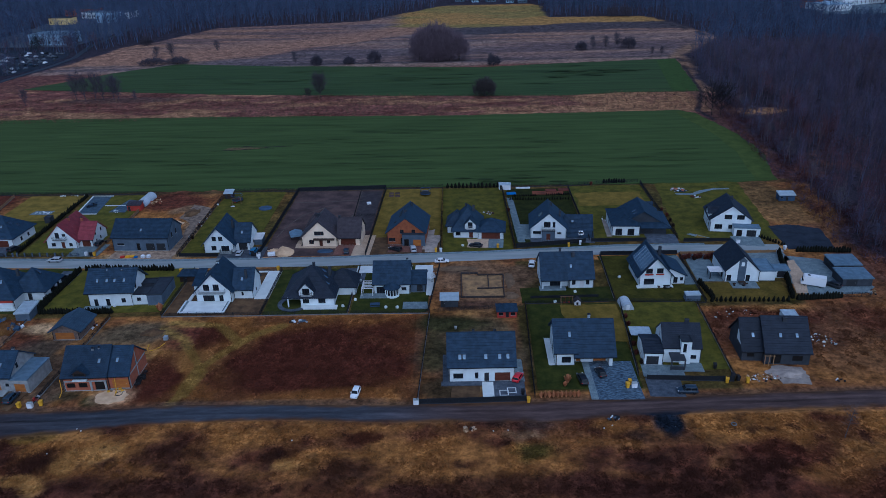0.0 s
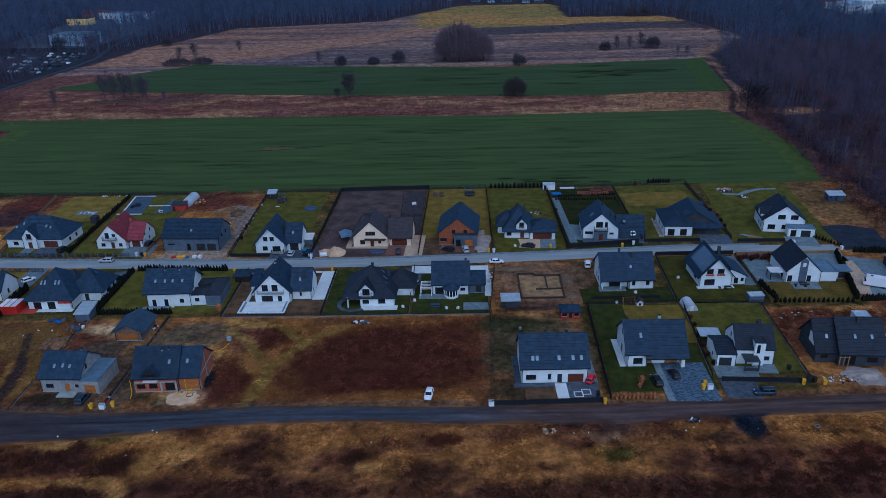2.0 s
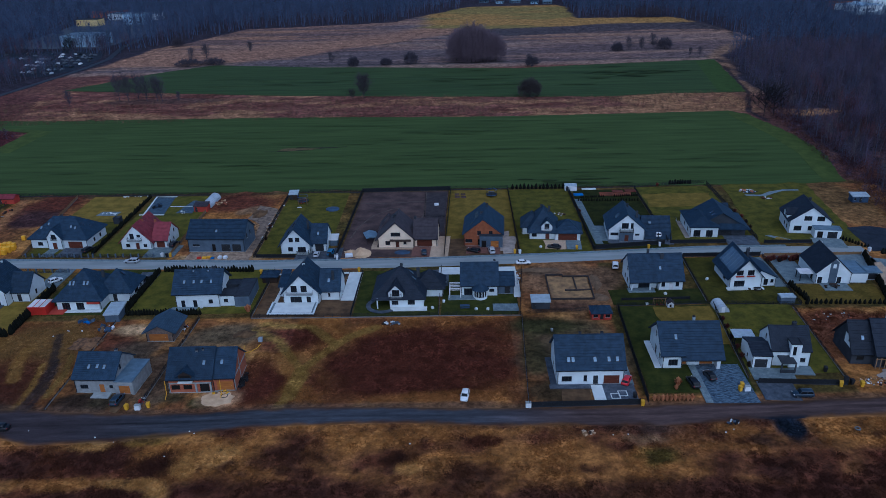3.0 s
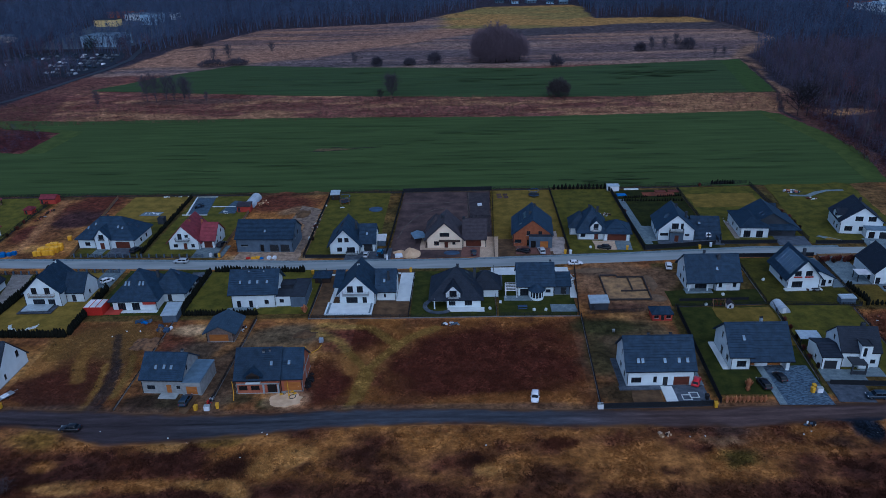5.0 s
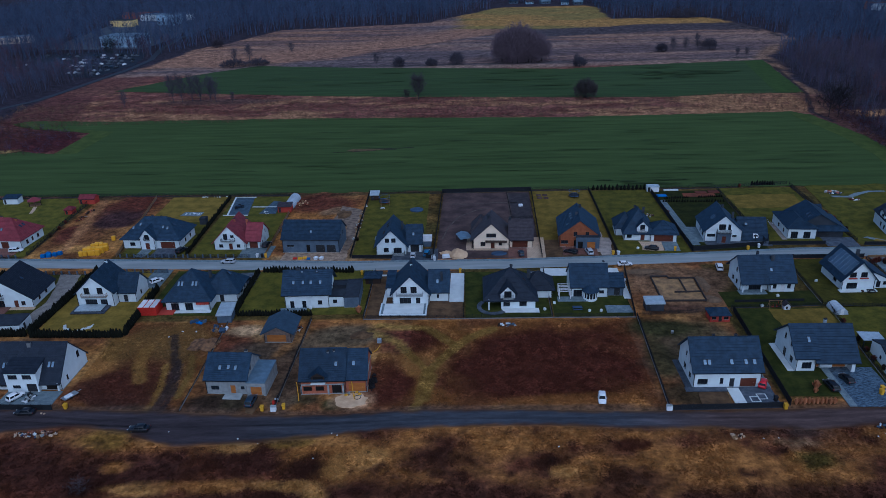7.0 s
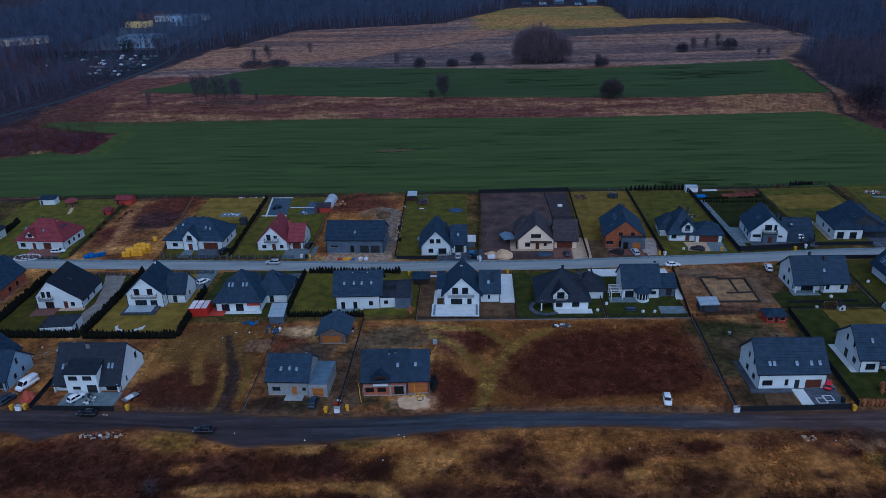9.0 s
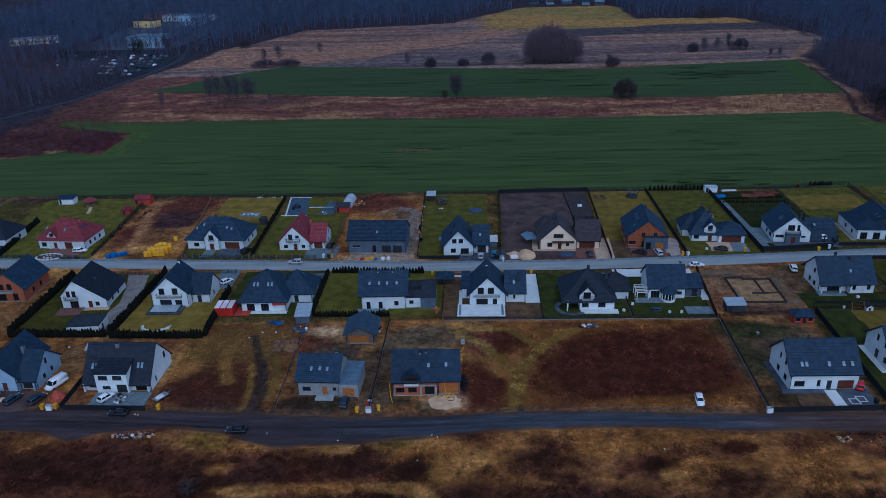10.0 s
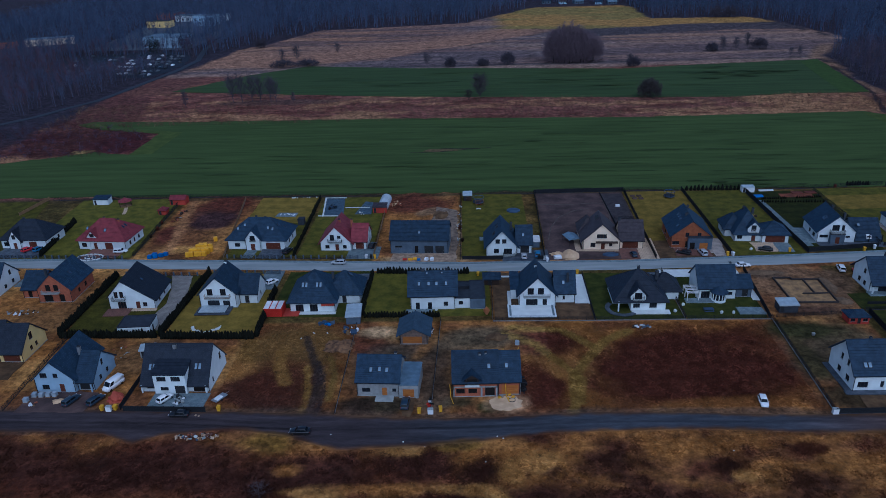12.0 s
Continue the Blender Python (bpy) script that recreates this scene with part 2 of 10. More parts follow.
# ---- building helpers ----
class Geo:
    """Collects faces of one mesh."""

    def __init__(self):
        self.v, self.f, self.s = [], [], []

    def face(self, *pts, slot=0):
        k = len(self.v)
        self.v.extend(tuple(p) for p in pts)
        self.f.append(tuple(range(k, k + len(pts))))
        self.s.append(slot)

    def box(self, x0, y0, z0, x1, y1, z1, slot=0, taper=0.0):
        t = taper
        a = [(x0, y0, z0), (x1, y0, z0), (x1, y1, z0), (x0, y1, z0)]
        b = [(x0 + t, y0 + t, z1), (x1 - t, y0 + t, z1), (x1 - t, y1 - t, z1), (x0 + t, y1 - t, z1)]
        self.loft([a, b], slot=slot)

    def loft(self, rings, caps=True, closed=True, slot=0):
        """Skin over rings of equal length, each counter-clockwise seen from the far end."""
        k, n = len(self.v), len(rings[0])
        for r in rings:
            self.v.extend(tuple(p) for p in r)
        for i in range(len(rings) - 1):
            for j in range(n if closed else n - 1):
                a, b = k + i * n + j, k + i * n + (j + 1) % n
                self.f.append((a, b, b + n, a + n))
                self.s.append(slot)
        if caps:
            self.f.append(tuple(k + j for j in reversed(range(n))))
            self.f.append(tuple(k + (len(rings) - 1) * n + j for j in range(n)))
            self.s += [slot, slot]

    def tube(self, a, b, r0, r1=None, n=8, slot=0):
        r1 = r0 if r1 is None else r1
        a, b = Vector(a), Vector(b)
        d = (b - a).normalized()
        u = d.orthogonal().normalized()
        w = d.cross(u)
        ring = lambda c, r: [c + (u * math.cos(6.2832 * i / n) + w * math.sin(6.2832 * i / n)) * r for i in range(n)]
        self.loft([ring(a, r0), ring(b, r1)], slot=slot)

    def grid(self, us, zs, keep, y0, y1):
        """An upright lattice: of the cells between us and zs those that keep(a, b) names, y0 to y1 thick."""
        idx = {}

        def at_(s, a, b):
            if (s, a, b) not in idx:
                idx[s, a, b] = len(self.v)
                self.v.append((us[a], (y0, y1)[s], zs[b]))
            return idx[s, a, b]
        na, nb = len(us) - 1, len(zs) - 1
        full = lambda a, b: 0 <= a < na and 0 <= b < nb and keep(a, b)
        for a in range(na):
            for b in range(nb):
                if not keep(a, b):
                    continue
                q = [(a, b), (a + 1, b), (a + 1, b + 1), (a, b + 1)]
                self.f.append(tuple(at_(0, *c) for c in q)), self.f.append(tuple(at_(1, *c) for c in reversed(q)))
                self.s += [0, 0]
                for (c, d), (p, r) in zip(((0, -1), (1, 0), (0, 1), (-1, 0)), zip(q, q[1:] + q[:1])):
                    if not full(a + c, b + d):
                        self.f.append((at_(0, *r), at_(0, *p), at_(1, *p), at_(1, *r))), self.s.append(0)

    def weld(self):
        """Joins places that coincide."""
        seen, to = {}, []
        v = []
        for p in self.v:
            k = (round(p[0], 3), round(p[1], 3), round(p[2], 3))
            if k not in seen:
                seen[k] = len(v)
                v.append(p)
            to.append(seen[k])
        f, s = [], []
        for face, slot in zip(self.f, self.s):
            c = []
            for i in face:
                if to[i] not in c:
                    c.append(to[i])
            if len(c) > 2:
                f.append(tuple(c)), s.append(slot)
        self.v, self.f, self.s = v, f, s
        return self

    def mesh(self, name, *mats, smooth=False):
        me = bpy.data.meshes.new(name)
        me.from_pydata(self.v, [], self.f)
        for m in mats:
            me.materials.append(m)
        if len(mats) > 1:
            me.polygons.foreach_set("material_index", self.s)
        if smooth:
            me.polygons.foreach_set("use_smooth", [True] * len(self.f))
        me.update()
        return me


def thing(name, m, label, category, group="", kind=""):
    """An empty at a thing's base, to carry its parts."""
    ob = new(name)
    ob.empty_display_size = 0.5
    ob.matrix_world = m
    return tagged(ob, label, category, group, kind)


def solid(name, geo, mats, m, label, category="", group="", kind="", smooth=False):
    """A thing that is one mesh."""
    ob = new(name, geo.mesh(name, *(mats if isinstance(mats, (list, tuple)) else [mats]), smooth=smooth))
    ob.matrix_world = m
    return tagged(ob, label, category, group, kind)


def part(name, geo, material, parent, label="", m=None, smooth=False):
    """A part of a thing: geo may be a Geo or a mesh that is shared."""
    ob = new(name, geo.mesh(name, *(material if isinstance(material, (list, tuple)) else [material]), smooth=smooth) if isinstance(geo, Geo) else geo)
    ob.parent = parent
    if m is not None:
        ob.matrix_basis = m
    return tagged(ob, label)


def clip(poly, axis, lo, hi):
    """A convex polygon cut down to lo..hi along axis (an index)."""
    for sign, lim in ((1, lo), (-1, hi)):
        out = []
        for i, p in enumerate(poly):
            q = poly[(i + 1) % len(poly)]
            a, b = sign * (p[axis] - lim), sign * (q[axis] - lim)
            if a >= 0:
                out.append(p)
            if (a > 0 > b) or (a < 0 < b):
                t = a / (a - b)
                out.append(tuple(p[k] + (q[k] - p[k]) * t for k in range(len(p))))
        poly = out
        if len(poly) < 3:
            return []
    return poly


def sheet(name, pts, z, material, label, rough=0.0, step=3.0, category="", kind="structure", deep=0.25, soil=None, seed=0):
    """A slab of ground cover with the outline pts; rough: how far its edge strays."""
    line = []
    for i, p in enumerate(pts):
        q = pts[(i + 1) % len(pts)]
        n = max(1, int(math.dist(p, q) / step)) if rough else 1
        for k in range(n):
            x, y = p[0] + (q[0] - p[0]) * k / n, p[1] + (q[1] - p[1]) * k / n
            if rough:
                d = noise.noise_vector(Vector((x * 0.23 / max(step / 3, 0.3), y * 0.23 / max(step / 3, 0.3), seed)))
                x, y = x + d.x * rough * 1.6, y + d.y * rough * 1.6
            line.append((x, y))
    bm = bmesh.new()
    vs = [bm.verts.new((x, y, z)) for x, y in line]
    es = [bm.edges.new((vs[i], vs[(i + 1) % len(vs)])) for i in range(len(vs))]
    bmesh.ops.triangle_fill(bm, use_beauty=True, use_dissolve=False, edges=es)
    for f in bm.faces:
        if f.normal.z < 0:
            f.normal_flip()
    low = [bm.verts.new((x, y, z - deep)) for x, y in line]
    for i in range(len(vs)):
        j = (i + 1) % len(vs)
        bm.faces.new((vs[i], vs[j], low[j], low[i]))
    bmesh.ops.recalc_face_normals(bm, faces=bm.faces)
    me = bpy.data.meshes.new(name)
    bm.to_mesh(me)
    bm.free()
    if soil:
        at = me.color_attributes.new("soil", "FLOAT_COLOR", "POINT")
        at.data.foreach_set("color", [*soil, 1.0] * len(me.vertices))
    me.materials.append(material)
    return tagged(new(name, me), label, category, "", kind)

# ---- ground ----
def lattice(x, y, size, seed):
    """Smooth random values in 0..1 over the plan, with cells of that size."""
    rs = np.random.RandomState(seed)
    tab = rs.rand(256, 256)
    u, v = x / size + 1000, y / size + 1000
    i, j = np.floor(u).astype(int), np.floor(v).astype(int)
    a, b = u - i, v - j
    a, b = a * a * (3 - 2 * a), b * b * (3 - 2 * b)
    g = lambda p, q: tab[p % 256, q % 256]
    return (g(i, j) * (1 - a) + g(i + 1, j) * a) * (1 - b) + (g(i, j + 1) * (1 - a) + g(i + 1, j + 1) * a) * b


def turbulence(x, y, size, seed):
    return sum(lattice(x, y, size / 2 ** k, seed + k) / 2 ** k for k in range(4)) / 1.875


def ramp01(v, lo, hi):
    t = np.clip((v - lo) / (hi - lo), 0, 1)
    return t * t * (3 - 2 * t)


def along(v, pts):
    """The border that runs through pts (pairs), as a function of the first value."""
    return np.interp(v, [p[0] for p in pts], [p[1] for p in pts])


OCHRE, STRAW, BROWN = (0.265, 0.124, 0.039), (0.44, 0.245, 0.085), (0.15, 0.066, 0.03)
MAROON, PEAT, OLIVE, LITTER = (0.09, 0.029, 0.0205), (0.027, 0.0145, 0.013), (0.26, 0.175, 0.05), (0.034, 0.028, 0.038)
HEATH, FAWN, ASHY, EARTH = (0.165, 0.068, 0.05), (0.29, 0.15, 0.075), (0.132, 0.104, 0.104), (0.2, 0.105, 0.043)

# centre, radii, how strong, what grows there
PATCHES = [
    (-40, 153, 27, 16.5, 1.0, MAROON), (-14, 167, 10, 8, 0.7, MAROON), (-71, 168, 7, 5.5, 1.0, MAROON), (-75, 145, 6, 9, 1.0, MAROON),
    (-68, 137.5, 3, 1.6, 0.8, PEAT), (-73, 166, 11, 8, 0.9, MAROON), (-77, 148, 7, 10, 0.7, MAROON), (-30, 139, 18, 3, 0.7, OCHRE),
    (-143, 146, 13, 7, 0.8, MAROON), (-136, 164, 14, 13, 0.75, (0.16, 0.105, 0.042)), (-130, 150, 6, 12, 0.7, (0.15, 0.092, 0.036)), (-172, 163, 8, 9, 0.8, (0.07, 0.05, 0.038)), (-140, 148, 11, 8, 0.8, (0.06, 0.027, 0.022)), 
    (-112, 172, 8, 3.5, 0.8, SAND_TINT := (0.28, 0.19, 0.1)), (-108, 160, 9, 6, 0.6, EARTH), (-88, 170, 9, 5, 0.8, (0.12, 0.083, 0.05)), (-92, 168, 4, 2.5, 0.8, (0.05, 0.042, 0.018)), (-84, 168, 4, 4, 0.8, PEAT),
    (-87, 139, 4, 3, 1.0, (0.036, 0.04, 0.016)), (-80, 152, 5, 8, 0.5, EARTH), (-83, 140.2, 6, 4.2, 1.0, (0.46, 0.3, 0.2)),
    (-112, 140.5, 9, 3.8, 1.0, (0.032, 0.028, 0.016)), (-99, 146, 4, 10, 0.8, (0.07, 0.046, 0.034)), (-113, 160, 8, 6, 0.9, (0.05, 0.04, 0.036)), (-103, 163, 6, 6, 0.8, (0.07, 0.048, 0.038)), (-118, 167, 5, 6, 0.8, MAROON),
    (-92.5, 141, 4, 3, 0.9, (0.038, 0.034, 0.02)), (-137, 150, 10, 11, 0.6, MAROON), (-97, 160, 4, 8, 0.6, (0.07, 0.05, 0.036)), (-115.6, 172.6, 5, 2.8, 0.95, (0.42, 0.29, 0.18)), (-106, 152, 15, 13, 0.75, (0.085, 0.064, 0.05)), (-88, 168, 12, 6, 0.8, (0.13, 0.1, 0.07)), (-76, 152, 6, 9, 0.7, MAROON), (-117, 140, 6, 3, 0.7, PEAT),
    (78, 165, 24, 12, 0.6, HEATH), (92, 148, 14, 9, 0.6, OCHRE), (70, 172, 8, 5, 0.6, MAROON), (100, 178, 10, 6, 0.6, MAROON), (72, 143, 7, 3, 0.8, EARTH),
    (-190, 134, 30, 4, 0.5, PEAT), (-189, 252, 15, 28, 0.55, MAROON), (118, 200, 18, 30, 0.6, BROWN), (114, 262, 12, 15, 0.5, BROWN), (-198, 242, 5.5, 11, 1.0, MAROON), (-186, 257, 10, 15, 1.0, (0.048, 0.024, 0.028)), (-186, 273, 12, 9, 1.0, MAROON), (-189, 240, 5, 7, 0.7, BROWN), (-186, 220.5, 3, 1.6, 0.9, (0.03, 0.03, 0.036)),
    (-112, 270, 15, 11, 0.95, MAROON), (-186, 229, 11, 4, 0.8, STRAW), (126, 200, 12, 34, 0.85, (0.1, 0.047, 0.038)), (124, 232, 9, 10, 0.7, (0.12, 0.06, 0.045)), (-105, 218, 13, 3.4, 0.95, (0.33, 0.225, 0.14)), (-96.5, 236, 3, 20, 0.8, (0.26, 0.18, 0.12)), (-107, 219.5, 12, 2.5, 0.9, (0.3, 0.22, 0.13)),
    (112, 262, 18, 18, 0.8, (0.085, 0.058, 0.028)), (115, 243, 16, 8, 0.8, (0.19, 0.11, 0.05)), (104, 160, 28, 18, 0.65, (0.1, 0.052, 0.033)), (84, 172, 10, 5, 0.8, MAROON), (112, 168, 12, 8, 0.7, MAROON), (128, 226, 10, 20, 0.5, EARTH), (135, 200, 14, 16, 0.5, HEATH), (-212, 180, 9, 10, 0.8, EARTH), (-207, 190, 4, 16, 0.7, EARTH),
    (-176, 160, 8, 7, 0.7, EARTH), (4, 194, 15, 16, 1.0, (0.17, 0.098, 0.06)), (-3, 204, 7, 3, 0.9, (0.1, 0.07, 0.055)), (16, 198, 5, 9, 0.9, (0.12, 0.075, 0.05)), (1, 181, 9, 3, 0.9, (0.07, 0.04, 0.032)), (2, 158, 13, 20, 0.9, (0.095, 0.075, 0.05)), (-4, 171, 10, 5.5, 1.0, (0.035, 0.034, 0.014)), (-7, 141, 7, 4.5, 0.9, (0.03, 0.024, 0.015)), (-9, 158, 3, 10, 0.8, (0.05, 0.045, 0.02)),
]


DUSK = (0.056, 0.0215, 0.017)
GREEN_T, YELLOW_T = (0.055, 0.05, 0.012), (0.2, 0.115, 0.025)
# patches of the waste ground: dark scrub first, then pale grass
WASTE = [
    (-64, 119.3, 10, 5, DUSK), (-63, 109.5, 24, 4.5, DUSK), (-104, 120.5, 10, 5, DUSK), (-90, 117, 6, 3.4, DUSK), (-96, 109, 13, 3.4, DUSK), (-26, 113, 11, 5.5, DUSK),
    (-24, 123.6, 4, 2, MAROON), (-40, 119, 2.6, 2, DUSK), (13, 108.5, 34, 4.5, DUSK), (34, 114.5, 9, 4, DUSK), (39, 107.5, 18, 3.5, DUSK), (59, 117, 7.5, 5, MAROON),
    (53, 112.4, 8, 3.6, DUSK), (-165, 118, 17, 7, DUSK), (-148, 119.5, 16, 7.5, DUSK), (-119, 118.5, 10, 5.5, DUSK), (-88, 118.3, 4, 4, DUSK), (-190, 122, 16, 7, DUSK), (-131, 116, 17, 6, DUSK),
    (-77, 120.4, 6, 3.6, STRAW), (-83, 117, 3.6, 3.4, STRAW), (-38, 116, 4.6, 2.2, STRAW), (-94, 112.7, 10, 1.7, STRAW), (-86, 110, 2.4, 2.4, STRAW), (-106, 124, 5, 1.5, STRAW),
    (-38, 126.7, 11, 3.6, OCHRE), (12, 119, 5.4, 2.8, GREEN_T), (11, 124.1, 4.6, 2.0, (0.3, 0.19, 0.12)), (34, 123.5, 3.6, 2.3, PEAT), (4, 128, 3.6, 1.8, PEAT), (40.5, 131.4, 6.2, 2.0, (0.014, 0.019, 0.036)), (41.6, 127, 4.2, 5.0, (0.014, 0.019, 0.036)),
    (13, 127.4, 6.2, 2.4, (0.075, 0.048, 0.048)), (59, 128.5, 9, 3, OCHRE), (28, 126.8, 6, 2.8, OCHRE), (-132, 112.5, 4, 2.6, DUSK), (-134, 127.4, 6, 4.4, YELLOW_T),
    (-128, 118.3, 3.8, 1.8, OCHRE), (-122, 112, 6, 1.6, STRAW), (-106, 112.7, 13, 1.5, OCHRE), (-179, 129.6, 4, 1.6, OCHRE), (-93, 125.7, 5.4, 1.9, YELLOW_T), (-5, 120, 9, 4, OCHRE),
]
TRAILS = [
    ([(-68, 137), (-67, 145), (-66, 152), (-71, 159.5), (-74, 165), (-82, 171)], 1.2, OLIVE), ([(-66, 151), (-62.8, 157), (-56, 167), (-49.6, 171.4)], 1.4, OLIVE), ([(-66, 140), (-64.6, 150)], 0.9, OLIVE), ([(-60, 164), (-67, 172), (-80, 174)], 1.3, OLIVE),
    ([(-126.8, 136.5), (-126.9, 145.4), (-128.2, 154), (-131.1, 162), (-134, 170)], 1.0, (0.026, 0.025, 0.038)), ([(-125.2, 136.5), (-125.3, 145.4), (-126.7, 153), (-128.6, 158)], 0.6, (0.026, 0.025, 0.038)), ([(-128.7, 137), (-129, 146), (-131, 156)], 0.7, (0.27, 0.17, 0.05)), ([(-123.4, 142), (-123.6, 152), (-126, 160)], 0.9, (0.2, 0.14, 0.045)), ([(-135, 149), (-138, 156), (-139, 163)], 1.5, (0.26, 0.155, 0.05)), ([(-136, 140), (-143, 141)], 2.0, (0.05, 0.022, 0.02)), ([(-131, 141), (-145, 143)], 2.4, (0.075, 0.03, 0.022)), ([(-147, 160), (-150, 170)], 2.2, (0.2, 0.12, 0.04)), ([(-104, 160), (-99, 172)], 1.6, EARTH), ([(-192.7, 223), (-193.7, 238), (-198, 259), (-200, 276)], 1.8, FAWN),
    ([(-108, 259), (-104, 263), (-98, 252), (-96, 239), (-96, 225), (-97, 217)], 2.6, (0.22, 0.145, 0.095)),
]
ROAD_S = [(-420, 132.5), (-260, 132), (-184, 132.1), (-171, 131.2), (-163, 127.5), (-157, 130.8), (-144, 132.4), (-131, 130.2), (-125, 127.4), (-118.5, 125.1), (-108, 125.7), (-96, 127), (-88, 127.9),
          (-72, 130.5), (-42, 131.4), (-19, 129.7), (7.5, 129.2), (19, 129.0), (34, 130.8), (46, 131.1), (77, 132.1), (150, 133.5), (220, 134)]
ROAD_N = [(-420, 139), (-188, 138.3), (-170, 138.2), (-147, 137.2), (-128, 136.3), (-104, 134.2), (-87, 134.2), (-64, 135.8), (-42, 135.3), (-19, 134.4), (13, 134.7), (34, 135.2), (53, 136.0), (79, 136.8), (150, 138), (220, 139)]


def soil_colour(x, y):
    n1, n2, n3 = turbulence(x, y, 22, 3), turbulence(x, y, 7, 11), turbulence(x, y * 2.0, 40, 19)
    mix = lambda c, d, w: c + (np.array(d) - c) * np.clip(w, 0, 1)[..., None]
    c = np.zeros(x.shape + (3,)) + np.array(OCHRE)
    c = mix(c, BROWN, ramp01(n2, 0.42, 0.66))
    c = mix(c, STRAW, ramp01(n1, 0.56, 0.75) * 0.6)
    # the waste ground before the dirt road grows darker away from it
    near = ramp01(135 - y, 0, 4)
    n4, n5 = turbulence(x * 0.8 + y * 0.3, y * 1.5, 11, 83), turbulence(x, y, 3.2, 89)
    c = mix(c, mix(np.zeros_like(c) + np.array((0.315, 0.15, 0.047)), BROWN, ramp01(n4, 0.36, 0.62)), near)
    reach = np.interp(x, [-220, -140, -105, -70, -40, 0, 30, 60, 100], [2, 2, 5, 12, 17, 21, 20, 18, 16])
    deep = ramp01(132 - y - reach + (n1 - 0.5) * 24, 0, 9)
    c = mix(c, MAROON, near * np.maximum(deep * 0.85, ramp01(n4 * 0.5 + n5 * 0.5, 0.53, 0.64) * 0.7))
    for cx, cy, rx, ry, col in WASTE:
        d = np.hypot((x - cx) / rx, (y - cy) / ry) + (n2 - 0.5) * 1.3 + (n5 - 0.5) * 0.9
        c = mix(c, col, (1 - ramp01(d, 0.5, 1.35)) * 0.9)
    c = mix(c, PEAT, near * ramp01(n5 * 0.7 + n2 * 0.3, 0.58, 0.7) * 0.5)
    # the gardens are grassed throughout, but for the plots still being built on
    turf = ((y > 217) & (y < 284) & (x > -300) & (x < 103) & ~((x > -203) & (x < -173)) & ~((x > -122.5) & (x < -94.5))) | ((y > 139) & (y < 180) & (x > 13) & (x < 62)) | ((y > 177.5) & (y < 209) & (x > -203) & (x < 93) & ~((x > -11) & (x < 15.5)) & ~((x > -85) & (x < -59.5)))
    c = mix(c, (0.062, 0.05, 0.017), turf * (0.92 + 0.5 * (n2 - 0.5)))
    c = mix(c, (0.05, 0.038, 0.022), ramp01(y, 276.5, 279) * (x > -300) * 0.85)
    for cx, cy, rx, ry, s, col in PATCHES:
        d = np.hypot((x - cx) / rx, (y - cy) / ry) + (n2 - 0.5) * 0.9 + (n1 - 0.5) * 0.5
        c = mix(c, col, (1 - ramp01(d, 0.62, 1.25)) * s)

    def lay(c, pts, wide, col, much=0.8):
        """Wears a trail along pts into the ground."""
        d = np.full(x.shape, 1e9)
        for (x0, y0), (x1, y1) in zip(pts, pts[1:]):
            k = np.clip(((x - x0) * (x1 - x0) + (y - y0) * (y1 - y0)) / ((x1 - x0) ** 2 + (y1 - y0) ** 2), 0, 1)
            d = np.minimum(d, np.hypot(x - x0 - k * (x1 - x0), y - y0 - k * (y1 - y0)))
        return mix(c, col, (1 - ramp01(d / wide + (n2 - 0.5) * 0.8, 0.6, 1.4)) * much)

    for pts, wide, col in TRAILS:
        c = lay(c, pts, wide, col)
    verge = np.maximum(1 - ramp01(np.abs(y - along(x, ROAD_N) - 0.8) + (n2 - 0.5) * 3, 0.6, 2.6), (1 - ramp01(np.abs(y - along(x, ROAD_S)) + (n2 - 0.5) * 2, 0.3, 1.6)) * 0.7)
    c = mix(c, (0.075, 0.052, 0.046), verge * 0.75)
    for cx, cy, rx, ry in ((40.6, 131.0, 6.4, 1.5), (41.4, 127.4, 3.4, 4.4)):
        d = np.hypot((x - cx) / rx, (y - cy) / ry) + (n5 - 0.5) * 0.7
        c = mix(c, (0.012, 0.018, 0.036), 1 - ramp01(d, 0.8, 1.15))
    c = c * np.array((1.05, 0.98, 0.78))
    far = ramp01(y, 281, 284)
    # the belt of dry growth between the two green fields, and the rough land beyond
    belt = mix(mix(np.zeros_like(c) + np.array(HEATH), FAWN, ramp01(turbulence(x, y * 3, 30, 31), 0.5, 0.62)), MAROON, ramp01(turbulence(x, y * 4, 16, 37), 0.52, 0.65) * 0.8)
    c = mix(c, (0, 0, 0), far)
    c = c + belt * far[..., None]
    for cx, cy, rx, ry, col in ((-292, 371, 36, 30, (0.055, 0.017, 0.018)), (-268, 366, 16, 18, (0.06, 0.017, 0.018)), (-205, 455, 40, 8, (0.09, 0.05, 0.04)), (-312, 440, 26, 50, (0.09, 0.036, 0.03)), (-305, 520, 24, 44, (0.12, 0.052, 0.04)), (-283, 352, 6, 3, (0.25, 0.17, 0.06))):
        d = np.hypot((x - cx) / rx, (y - cy) / ry) + (n2 - 0.5) * 0.5
        c = mix(c, col, (1 - ramp01(d, 0.85, 1.1)) * 0.9)
    up = ramp01(y + (n3 - 0.5) * 20, 540, 556) * ramp01(x, -330, -300)
